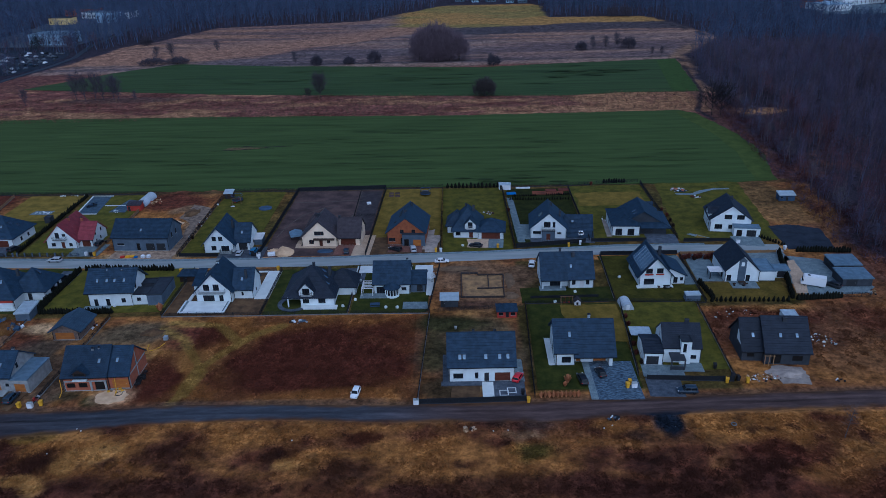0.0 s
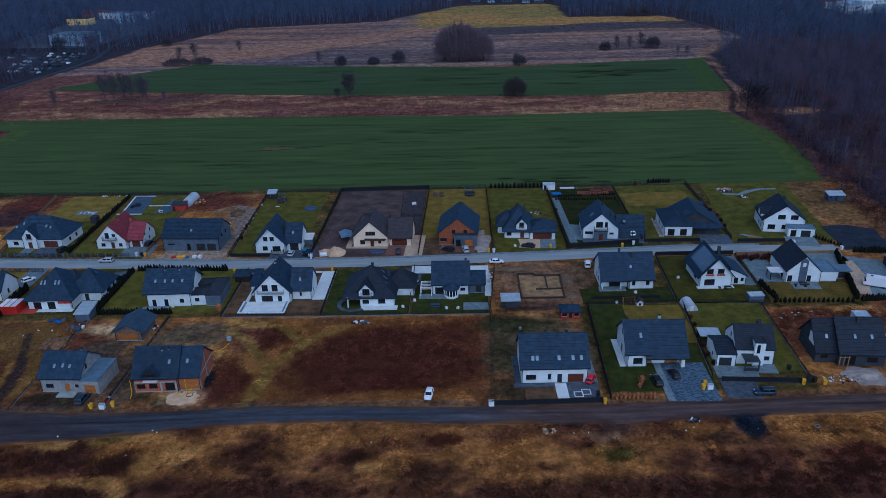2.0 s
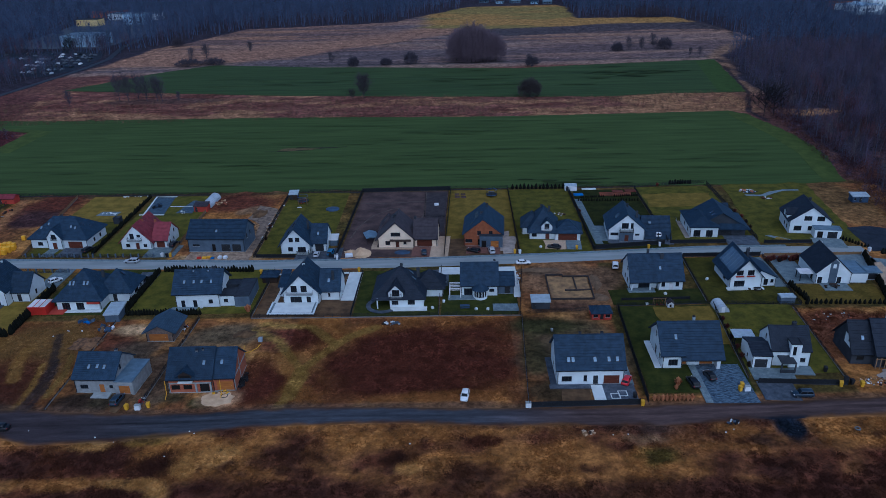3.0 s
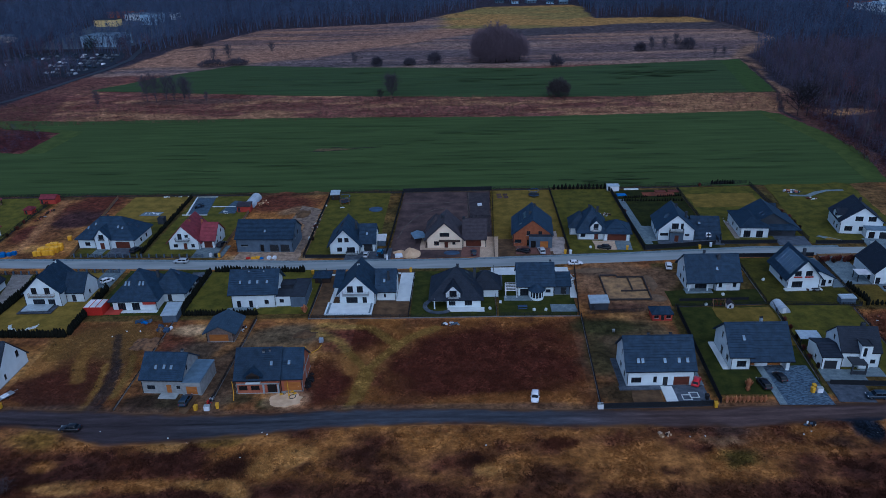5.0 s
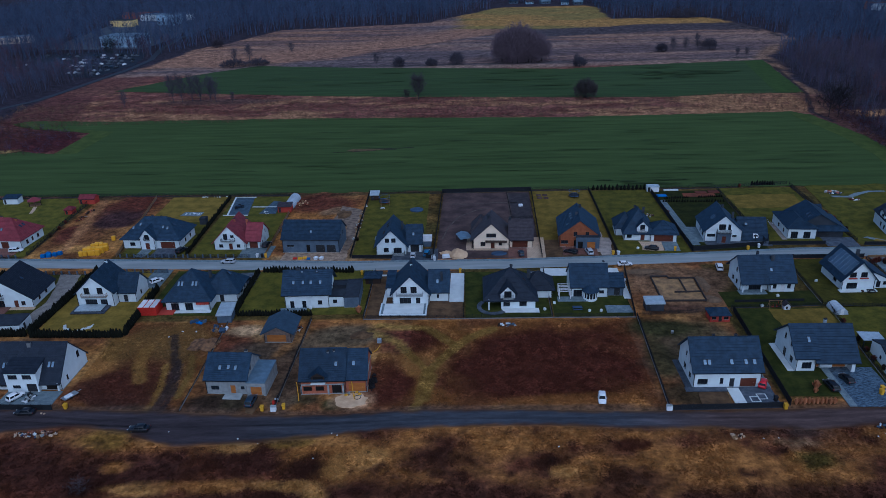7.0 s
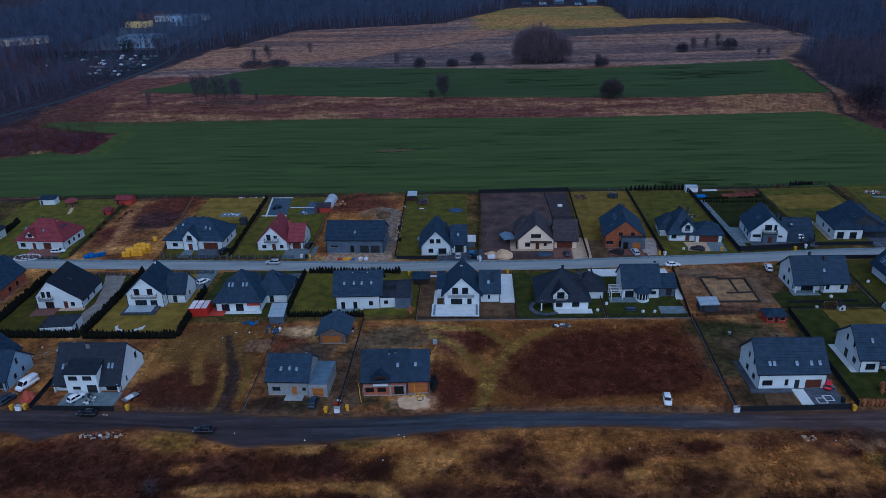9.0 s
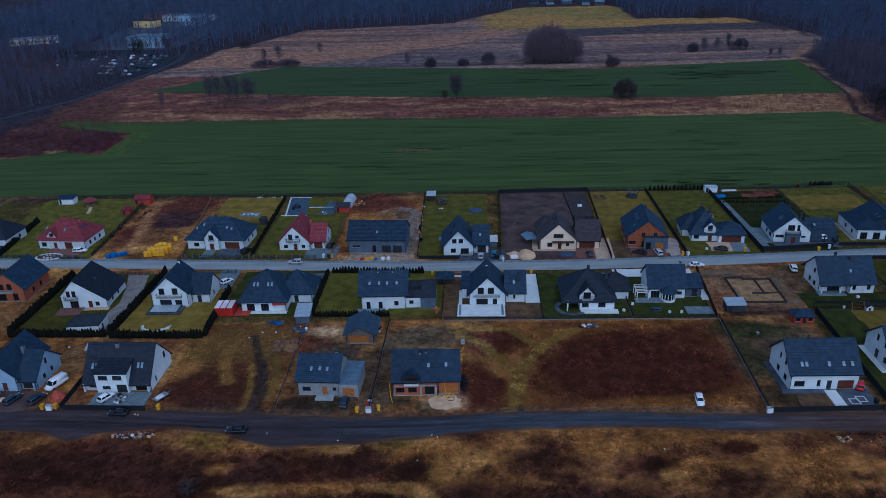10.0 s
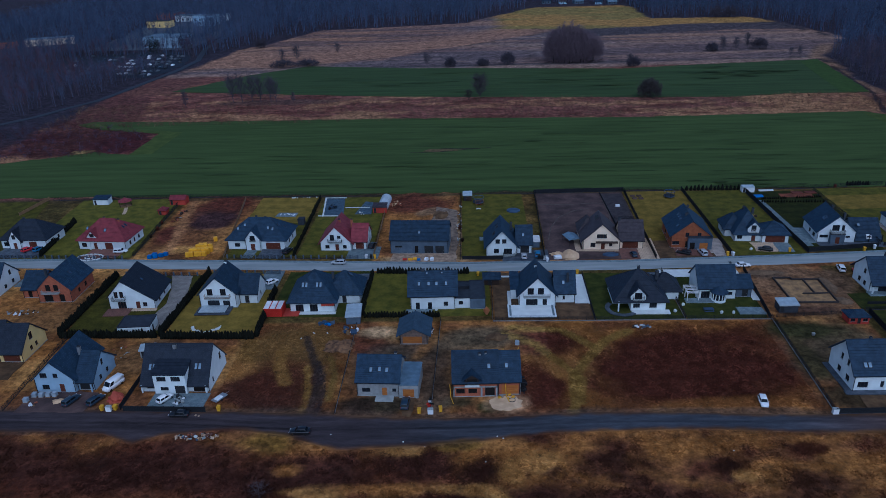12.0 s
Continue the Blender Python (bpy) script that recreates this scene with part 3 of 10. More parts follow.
    rise = mix(mix(np.zeros_like(c) + np.array((0.195, 0.114, 0.087)), (0.26, 0.14, 0.085), ramp01(turbulence(x * 0.4, y * 1.5, 60, 41), 0.48, 0.6)), ASHY, ramp01(turbulence(x * 0.3, y * 2, 50, 47), 0.5, 0.6) * ramp01(x, -140, -60) * (1 - 0.6 * ramp01(x, 0, 60)))
    c = mix(c, (0, 0, 0), up)
    c = c + rise * up[..., None]
    # dry grass above a slanting balk, grey fallow below it
    slant = y - np.interp(x, [-230, -150, -60, 60, 140], [575, 610, 690, 790, 820])
    c = mix(c, ASHY, up * (1 - ramp01(slant + (n1 - 0.5) * 24, -8, 8)) * (0.25 + 0.6 * ramp01(turbulence(x * 0.25, y * 2, 40, 57), 0.42, 0.58)) * (1 - 0.6 * ramp01(x, 0, 60)))
    # mown swathes lie across the fallow
    swathe = turbulence(x * 0.1, y * 1.3 + x * 0.06, 13, 59)
    c = mix(c, (0.085, 0.062, 0.066), up * ramp01(swathe, 0.53, 0.64) * 0.7)
    c = mix(c, (0.3, 0.185, 0.125), up * ramp01(swathe, 0.45, 0.36) * 0.5)
    c = mix(c, (0.27, 0.145, 0.09), up * ramp01(slant + (n3 - 0.5) * 40, -4, 10) * (1 - ramp01(slant, 40, 110)) * 0.85)
    c = mix(c, (0.05, 0.042, 0.045), up * (1 - ramp01(np.abs(slant) + (n2 - 0.5) * 8, 0.5, 4)) * 0.6)
    c = mix(c, (0.045, 0.04, 0.045), up * (1 - ramp01(np.abs(y - 566) + (n2 - 0.5) * 4, 1, 5)) * ramp01(x, -175, -165) * 0.8)
    # a dark ploughed strip, and a yellowish meadow above it
    c = mix(c, (0.048, 0.042, 0.05), ramp01(y - np.interp(x, [-60, 29, 76, 113, 155, 211], [715, 693, 702, 707, 712, 706]) + (n2 - 0.5) * 10, 0, 6) * ramp01(x, -50, 20) * 0.9)
    c = mix(c, mix(np.zeros_like(c) + np.array((0.3, 0.17, 0.05)), (0.2, 0.15, 0.045), ramp01(turbulence(x * 0.3, y, 40, 61), 0.45, 0.6)), ramp01(y - np.interp(x, [-60, 20, 87, 126, 198], [762, 746, 752, 764, 760]) + (n2 - 0.5) * 8, 0, 4) * ramp01(x + (n3 - 0.5) * 30, -70, -45))
    c = lay(c, [(199, 764), (214, 719), (222, 660), (223, 634)], 1.6, (0.03, 0.027, 0.03), 0.9)
    # woodland floor
    right = x - along(y, [(100, 135), (200, 127), (218, 121), (254, 127), (293, 134), (350, 139), (431, 151), (470, 154), (528, 164), (567, 173), (612, 200), (650, 224), (720, 217), (770, 208), (806, 194), (815, 100), (890, 102), (945, 100), (1000, 60)])
    left = along(y, [(100, -420), (286, -345), (320, -330), (408, -322), (500, -322), (545, -312), (600, -300), (670, -288), (789, -234), (816, -90), (942, -12), (1000, 60)]) - x
    edge = (n1 - 0.5) * 14
    c = mix(c, (0.075, 0.037, 0.032), ramp01(right + edge * 0.6, -20, -6) * far * (1 - ramp01(y, 425, 440)) * 0.8)
    c = mix(c, (0.24, 0.14, 0.08), ramp01(right + edge * 0.4, -14, -8) * ramp01(y, 430, 445) * (1 - ramp01(y, 600, 640)) * 0.8)
    c = mix(c, (0.29, 0.15, 0.07), ramp01(x + (n1 - 0.5) * 70, 50, 90) * ramp01(142 - x, 0, 8) * ramp01(y, 392, 398) * (1 - ramp01(y, 446, 450)) * (0.55 + 0.45 * ramp01(n2, 0.4, 0.55)))
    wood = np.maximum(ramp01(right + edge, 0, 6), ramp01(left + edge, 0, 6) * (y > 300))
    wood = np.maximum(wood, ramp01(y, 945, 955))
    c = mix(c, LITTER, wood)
    c = mix(c, (0.42, 0.22, 0.09), 1 - ramp01(np.hypot((x - 162) / 11, (y - 391) / 9) + (n2 - 0.5), 0.7, 1.2))
    c = lay(c, [(166, 556), (155, 490), (147, 441), (141, 425), (136, 410), (131, 397), (133, 378)], 1.5, (0.02, 0.018, 0.024), 0.9)
    c = mix(c, (0.1, 0.045, 0.034), wood * ramp01(n1, 0.55, 0.68) * (1 - ramp01(y, 300, 400)))
    return c, wood


xs = np.concatenate([np.linspace(-2600, -420, 40)[:-1], np.arange(-420, -300, 4.0), np.arange(-300, 160, 1.25), np.arange(160, 480, 5.0), np.linspace(480, 2600, 40)])
ys = np.concatenate([np.linspace(-1200, 96, 30)[:-1], np.arange(96, 290, 1.25), np.arange(290, 960, 3.0), np.linspace(960, 3400, 60)])
gx, gy = np.meshgrid(xs, ys)
gz = (turbulence(gx, gy, 9, 71) - 0.5) * 0.35 * (ramp01(along(gx, ROAD_S) - gy, 1, 6) + (gy > 290)) - 0.06
gcol = soil_colour(gx, gy)[0]
nx, ny = len(xs), len(ys)
gi = np.arange(nx * ny).reshape(ny, nx)
gm = bpy.data.meshes.new("ground")
gm.vertices.add(nx * ny)
gm.vertices.foreach_set("co", np.stack([gx, gy, gz], -1).astype(np.float32).ravel())
quads = np.stack([gi[:-1, :-1], gi[:-1, 1:], gi[1:, 1:], gi[1:, :-1]], -1).reshape(-1, 4)
gm.loops.add(quads.size)
gm.loops.foreach_set("vertex_index", quads.ravel().astype(np.int32))
gm.polygons.add(len(quads))
gm.polygons.foreach_set("loop_start", np.arange(0, quads.size, 4, dtype=np.int32))
at = gm.color_attributes.new("soil", "FLOAT_COLOR", "POINT")
at.data.foreach_set("color", np.concatenate([gcol, np.ones(gx.shape + (1,))], -1).astype(np.float32).ravel())
gm.update(calc_edges=True)
gm.materials.append(vegetation("dry_grass_and_scrub"))
tagged(new("ground", gm), "rough winter ground of ochre grass and dark maroon scrub", "ground", "", "structure")

CROP = mat("winter_crop", (0.054, 0.081, 0.022), (0.037, 0.057, 0.0155), scale=4.0, fine=0.9, bump=0.4, vary=0.55, rough=0.95, spec=0.1, stretch=(0.07, 1.0, 1))
CROP_B = mat("bluish_winter_crop", (0.062, 0.096, 0.031), (0.042, 0.068, 0.024), scale=5, fine=0.9, bump=0.4, vary=0.6, rough=0.95, spec=0.1, stretch=(0.05, 1.0, 1))
PEAT_M = mat("dark_wet_soil", (0.02, 0.02, 0.012), (0.014, 0.014, 0.01), fine=2)
CROP_L = mat("thin_margin_crop", (0.062, 0.082, 0.018), (0.04, 0.058, 0.0135), scale=5, fine=0.6, bump=0.4, vary=0.35, rough=0.95, spec=0.1)
CROP_M = mat("bright_margin_crop", (0.058, 0.096, 0.022), (0.044, 0.074, 0.018), scale=5, fine=0.6, bump=0.4, vary=0.3, rough=0.95, spec=0.1)
CROP_S = mat("thin_dark_crop", (0.039, 0.058, 0.017), (0.03, 0.044, 0.0145), scale=5, fine=0.6, bump=0.4, vary=0.3, rough=0.95, spec=0.1)
ribbon_after = []
sheet("field_1", [(-345, 287), (-285, 285.6), (-190, 282.2), (0, 280.8), (65, 279.6), (126, 279.2), (135, 317), (134.5, 350), (128, 391), (121, 398), (0, 397), (-130, 406), (-258, 409),
                  (-306, 414), (-312, 407), (-292, 396), (-256, 384), (-254, 345), (-275, 351), (-316, 334), (-345, 318)], 0.12, CROP, "large green field of winter crop with drill lines", 1.2, 4, "field", deep=0.6)
sheet("field_2", [(-290, 494), (-145, 464), (-37, 450), (65, 440), (100, 445), (147, 443.5), (163.5, 554), (81, 546), (19, 537), (-101, 556), (-128, 559), (-213, 579), (-250, 548)],
      0.12, CROP_B, "long narrow bluish green field of winter crop", 0.8, 5, "field", deep=0.6)
sheet("field_margin", [(126, 280), (134.6, 317), (134, 350), (127.5, 390), (119, 396), (118, 386), (124, 350), (124, 318), (118, 281)], 0.16, CROP_L, "thin yellowish green margin of the field", 0.35, 4, "field", deep=0.3)
sheet("field_margin", [(146.6, 444.4), (162.6, 553.4), (148, 549), (131, 446.4)], 0.16, CROP_M, "bright green strip along the field's end", 0.35, 5, "field", deep=0.3)
sheet("field_margin", [(-256, 345.5), (-245, 346), (-244, 386), (-290, 400), (-304, 412), (-311, 407), (-291.5, 396.5), (-255.5, 384.5)], 0.16, CROP_L, "yellowish green headland of the field", 0.35, 4, "field", deep=0.3)
sheet("bare_spot", [(-112, 340), (-104, 339), (-96, 340.5), (-92, 342), (-101, 343), (-110, 342.5)], 0.2, mat("pale_field_soil", (0.15, 0.1, 0.05), (0.06, 0.05, 0.02), scale=1.5, fine=1.0, rough=0.95), "small bare patch of soil in the green field", 0.8, 2, "soil", deep=0.3)
for pts in ([(-118, 338), (-108, 338.6), (-99, 340), (-90, 343)], [(-104, 345), (-96, 343.6), (-86, 343.2), (-80, 344)], [(-98, 341), (-88, 341)]):
    ribbon_after.append(pts)


def ribbon(name, pts, w, z, material, label, rough=0.0, category="road", deep=0.3, seed=0):
    """A road along pts, w wide."""
    a, b = [], []
    for i, p in enumerate(pts):
        q0, q1 = pts[max(i - 1, 0)], pts[min(i + 1, len(pts) - 1)]
        d = Vector((q1[0] - q0[0], q1[1] - q0[1])).normalized()
        a.append((p[0] - d.y * w / 2, p[1] + d.x * w / 2)), b.append((p[0] + d.y * w / 2, p[1] - d.x * w / 2))
    return sheet(name, b + a[::-1], z, material, label, rough, 2.5, category, deep=deep, seed=seed)


for pts in ribbon_after:
    ribbon("furrow", pts, 0.7, 0.18, PEAT_M, "dark wet furrow in the green field", 0.3, "furrow")
# drill lines and thin wet stretches along both fields
dr = random.Random(33)
lines = [(dr.uniform(-235, 110), dr.uniform(283, 394), dr.uniform(5, 34), dr.uniform(0.08, 0.3)) for _ in range(230)] + [(dr.gauss(20, 16), dr.gauss(286, 2.2), dr.uniform(6, 22), dr.uniform(0.4, 0.8)) for _ in range(9)]
lines += [(dr.gauss(98, 14), dr.gauss(509, 9), dr.uniform(8, 20), dr.uniform(0.5, 1.2)) for _ in range(30)] + [(dr.uniform(-190, 120), dr.uniform(470, 535), dr.uniform(10, 40), dr.uniform(0.3, 0.8)) for _ in range(40)]
lv, lf = [], []
for x, y, ln, w in lines:
    x = min(x, 112 - ln / 2) if y < 400 else x
    x0, x1, k = x - ln / 2, x + ln / 2, len(lv)
    lean = -0.014 if y < 400 else -0.03
    for j in range(7):
        q = j / 6
        px, py, pw = x0 + q * (x1 - x0), y + lean * q * ln + dr.uniform(-0.15, 0.15), w * (1 - (2 * q - 1) ** 4)
        lv.extend([(px, py - pw, 0.14 + 0.00012 * k), (px, py + pw, 0.14 + 0.00012 * k)])
    lf.extend([(k + 2 * j, k + 2 * j + 2, k + 2 * j + 3, k + 2 * j + 1) for j in range(6)])
lm = bpy.data.meshes.new("drill_lines")
lm.from_pydata(lv, [], lf)
lm.materials.append(CROP_S)
tagged(new("drill_lines", lm), "dark drill lines and thin wet stretches in the winter crop", "drill lines", "", "stuff")
STREET = [(-420, 231), (-330, 225), (-248, 219.6), (-170, 215.7), (-96, 211.4), (-43, 211.0), (10, 213.2), (50, 216.0), (78, 215.8), (101, 215)]
sheet("sand_drive", [(-86.8, 141.2), (-84.8, 142.6), (-81, 142.8), (-79.3, 141), (-79.4, 138.8), (-82, 137.5), (-85, 137.6), (-86.4, 139)], 0.1, SAND, "spread of pale building sand before the garage", 0.3, 0.5, "sand", deep=0.3)
ribbon("road", STREET, 5.6, 0.05, ASPHALT, "pale grey worn asphalt street between the two rows of houses")
ribbon("pavement", [(x, y + 3.45) for x, y in STREET[:-1]], 1.2, 0.14, PAVER, "narrow grey paved strip with a kerb along the street", category="pavement")
rx, rk = np.meshgrid(np.concatenate([np.arange(-420, -210, 3.0), np.arange(-210, 105, 0.8), np.arange(105, 221, 3.0)]), np.linspace(0, 1, 19))
r_lo, r_hi = along(rx, ROAD_S) - 0.9, along(rx, ROAD_N) + 0.9
ry = r_lo + rk * (r_hi - r_lo)
r_mid = np.interp(rx, [-230, -160, -125, -95, -60, 10, 46, 95, 160], [135.4, 133.8, 131, 131.4, 133.2, 132.2, 133.8, 134.7, 136])
r_in = np.minimum(ry - r_lo, r_hi - ry) + (turbulence(rx, ry, 3, 97) - 0.5) * 1.6 * (rk > 0) * (rk < 1)
r_w = ramp01(r_in, 0.1, 1.5)[..., None]
blue, brown, dusk = np.array((0.047, 0.05, 0.06)), np.array((0.07, 0.047, 0.043)), np.array((0.044, 0.035, 0.038))
east, west = ramp01(rx, -30, 5)[..., None], ramp01(-rx, 84, 118)[..., None]
r_col = (blue * (1 - east) + brown * east) * (1 - west) + dusk * west
streak = turbulence(rx * 0.12, (ry - r_mid) * 2.2, 2.0, 101) - 0.5
ruts = np.exp(-((np.abs(ry - r_mid) - 0.85) / 0.3) ** 2) * (0.15 + 0.5 * (lattice(rx, ry * 0, 14, 103) > 0.4))
r_col = r_col * (1 + 1.1 * streak + 0.3 * ruts - 0.35 * np.exp(-((ry - r_mid) / 0.35) ** 2))[..., None]
r_col = r_col * r_w + soil_colour(rx, ry)[0] * (1 - r_w) * (0.6 + 0.4 * (rk[..., None] * (1 - rk[..., None]) <= 0))
rz = 0.02 + 0.06 * r_w[..., 0] - 0.07 * (r_w[..., 0] <= 0) - 0.03 * ruts
road_me = bpy.data.meshes.new("dirt_road")
rn = np.arange(rx.size).reshape(rx.shape)
road_me.from_pydata(np.stack([rx, ry, rz], -1).reshape(-1, 3).tolist(), [], np.stack([rn[:-1, :-1], rn[:-1, 1:], rn[1:, 1:], rn[1:, :-1]], -1).reshape(-1, 4).tolist())
ra = road_me.color_attributes.new("soil", "FLOAT_COLOR", "POINT")
ra.data.foreach_set("color", np.concatenate([r_col, np.ones(rx.shape + (1,))], -1).astype(np.float32).ravel())
road_me.materials.append(vegetation("packed_dirt", 1.6, 0.3, 0.8, (0.3, 1.5, 1), 0.35))
tagged(new("dirt_road", road_me), "dark unpaved road of packed dirt with wheel ruts", "road", "", "structure")
sheet("gravel_yard", [(103, 214), (104, 233), (112, 234), (120, 230), (119, 221), (117.5, 213)], 0.1, GRAVEL_D, "dark gravel turning place at the end of the street", 0.25, 2, "gravel")
# ---- plots: lawns, yards and drives ----
def plot(name, x0, y0, x1, y1, material, label, z=0.04, rough=0.15, skew=0.0, category="lawn"):
    return sheet(name, [(x0, y0), (x1, y0), (x1 + skew, y1), (x0 + skew, y1)], z, material, label, rough, 2.5, category)


# behind the street
plot("lawn", -300, 224, -249, 280, LAWN, "green garden lawn", skew=-12)
plot("lawn", -245, 223, -204, 280.5, LAWN, "green garden lawn behind the red-roofed house", skew=-2)
plot("lawn", -171, 222, -149.3, 278, LAWN, "green garden lawn", skew=-1)
plot("lawn", -173, 252, -150.5, 279, LAWN_Y, "yellowed stretch of lawn", 0.07, 0.5)
plot("lawn", -147.6, 221, -123, 278, LAWN, "green garden lawn")
plot("lawn", -93.2, 218, -70, 279, LAWN, "green garden lawn")
plot("bare_yard", -66, 216, -32.3, 278, SOIL, "dark bare levelled soil of a new garden", 0.05, 0.1, 1.5, "soil")
plot("lawn", -31.5, 230, -8, 278.5, LAWN_Y, "yellowed garden lawn", skew=1)
plot("bare_yard", -31.5, 216, -8, 230, SOIL_B, "trodden brown yard before the brick house", 0.06, 0.3, 0, "soil")
plot("lawn", -7, 217.5, 16, 278, LAWN, "mottled garden lawn")
plot("lawn", 17, 219.5, 41, 276, LAWN_D, "dark green garden lawn", skew=1)
plot("lawn", 42, 224, 70.5, 278, LAWN, "mottled garden lawn", skew=0.5)
plot("lawn", 44, 256, 69, 270, LAWN_Y, "tan yellowed stretch of lawn", 0.07, 0.8)
plot("lawn", 71.4, 222, 104, 282, LAWN, "olive garden lawn", skew=6, rough=0.6)
# before the street
plot("lawn", -201, 172.5, -174.5, 209, LAWN, "green garden lawn within thuja hedges")
plot("lawn", -173, 171, -149, 211, LAWN_Y, "yellowish garden lawn within thuja hedges")
plot("lawn", -147, 181, -121.5, 210, LAWN_D, "dark green garden lawn")
plot("lawn", -120.5, 180.5, -85, 208.5, LAWN, "green garden lawn")
plot("bare_yard", -84, 178, -57.4, 207, SOIL_B, "bare brown soil of a new garden", 0.05, 0.1, 0, "soil")
plot("lawn", -56.6, 177.5, -33.3, 206, LAWN_D, "dark green garden lawn")
plot("lawn", -32.6, 177.3, -11.3, 207, LAWN_D, "dark green garden lawn", skew=1.5)
plot("lawn", 15.5, 181.5, 41.5, 190.5, LAWN_D, "dark green garden lawn")
plot("lawn", 42, 180.5, 66.5, 211.5, LAWN, "green garden lawn")
plot("lawn", 67, 180, 91, 191.5, LAWN_Y, "green garden lawn with yellow tinges")
# along the dirt road
plot("lawn", 15, 140, 39, 180.5, LAWN_D, "dark green garden lawn", skew=1.5)
plot("lawn", 26, 160, 41, 180, LAWN_Y, "yellowed stretch of lawn", 0.07, 0.8)
plot("lawn", 40, 147, 61.5, 181, LAWN, "green garden lawn", skew=1.5)
# wheel tracks and drag marks on the bare garden soil
TRACK = mat("pale_dry_track", (0.105, 0.084, 0.074), (0.065, 0.053, 0.047), scale=2, fine=2, rough=0.95)
ribbon("soil_track", [(-64, 232), (-62, 243), (-58, 253), (-52, 259), (-46, 261)], 0.45, 0.07, TRACK, "pale curved wheel track on the dark soil", 0.25, "track")
ribbon("soil_track", [(-64.4, 266), (-54, 265.4), (-44, 266.6), (-36, 266)], 0.5, 0.075, TRACK, "pale straight wheel track on the dark soil", 0.25, "track")
ribbon("soil_track", [(-41, 244), (-39.6, 254), (-39.4, 277)], 0.5, 0.08, TRACK, "pale edge of a levelled strip", 0.15, "track")

# ---- houses ----
MESHES = {}


def shared(key, build):
    if key not in MESHES:
        MESHES[key] = build()
    return MESHES[key]


def window_frame_mesh(w, h, frame_mat, mullions):
    def build():
        g, b, d = Geo(), 0.07, 0.08
        us = [0, b]
        for k in range(1, mullions + 1):
            us += [w * k / (mullions + 1) - 0.04, w * k / (mullions + 1) + 0.04]
        us += [w - b, w]
        g.grid(us, [0, b, h - b, h], lambda a, c: c != 1 or a % 2 == 0, -d, 0)
        return g.mesh("window", frame_mat)
    return shared(("frame", w, h, frame_mat.name, mullions), build)


def pane_mesh(w, h, m):
    def build():
        g = Geo()
        g.box(0.05, -0.045, 0.05, w - 0.05, -0.02, h - 0.05)
        return g.mesh("pane", m)
    return shared(("pane", w, h, m.name), build)


def sill_mesh(w):
    def build():
        g = Geo()
        g.box(-0.08, -0.24, -0.05, w + 0.08, -0.081, -0.005)
        return g.mesh("sill", CONCRETE)
    return shared(("sill", w), build)


def door_mesh(w, h, m, panels):
    def build():
        g, rings, e = Geo(), [], 0.02
        for k in range(panels):
            z0, z1 = h * k / panels, h * (k + 1) / panels
            for z, y in ((z0, -0.03), (z0 + 0.02, -0.07), (z1 - 0.02, -0.07), (z1, -0.03)):
                rings.append([(0, y, z), (w, y, z), (w, 0.02, z), (0, 0.02, z)])
        g.loft(rings)
        return g.mesh("door", m)
    return shared(("door", w, h, m.name, panels), build)


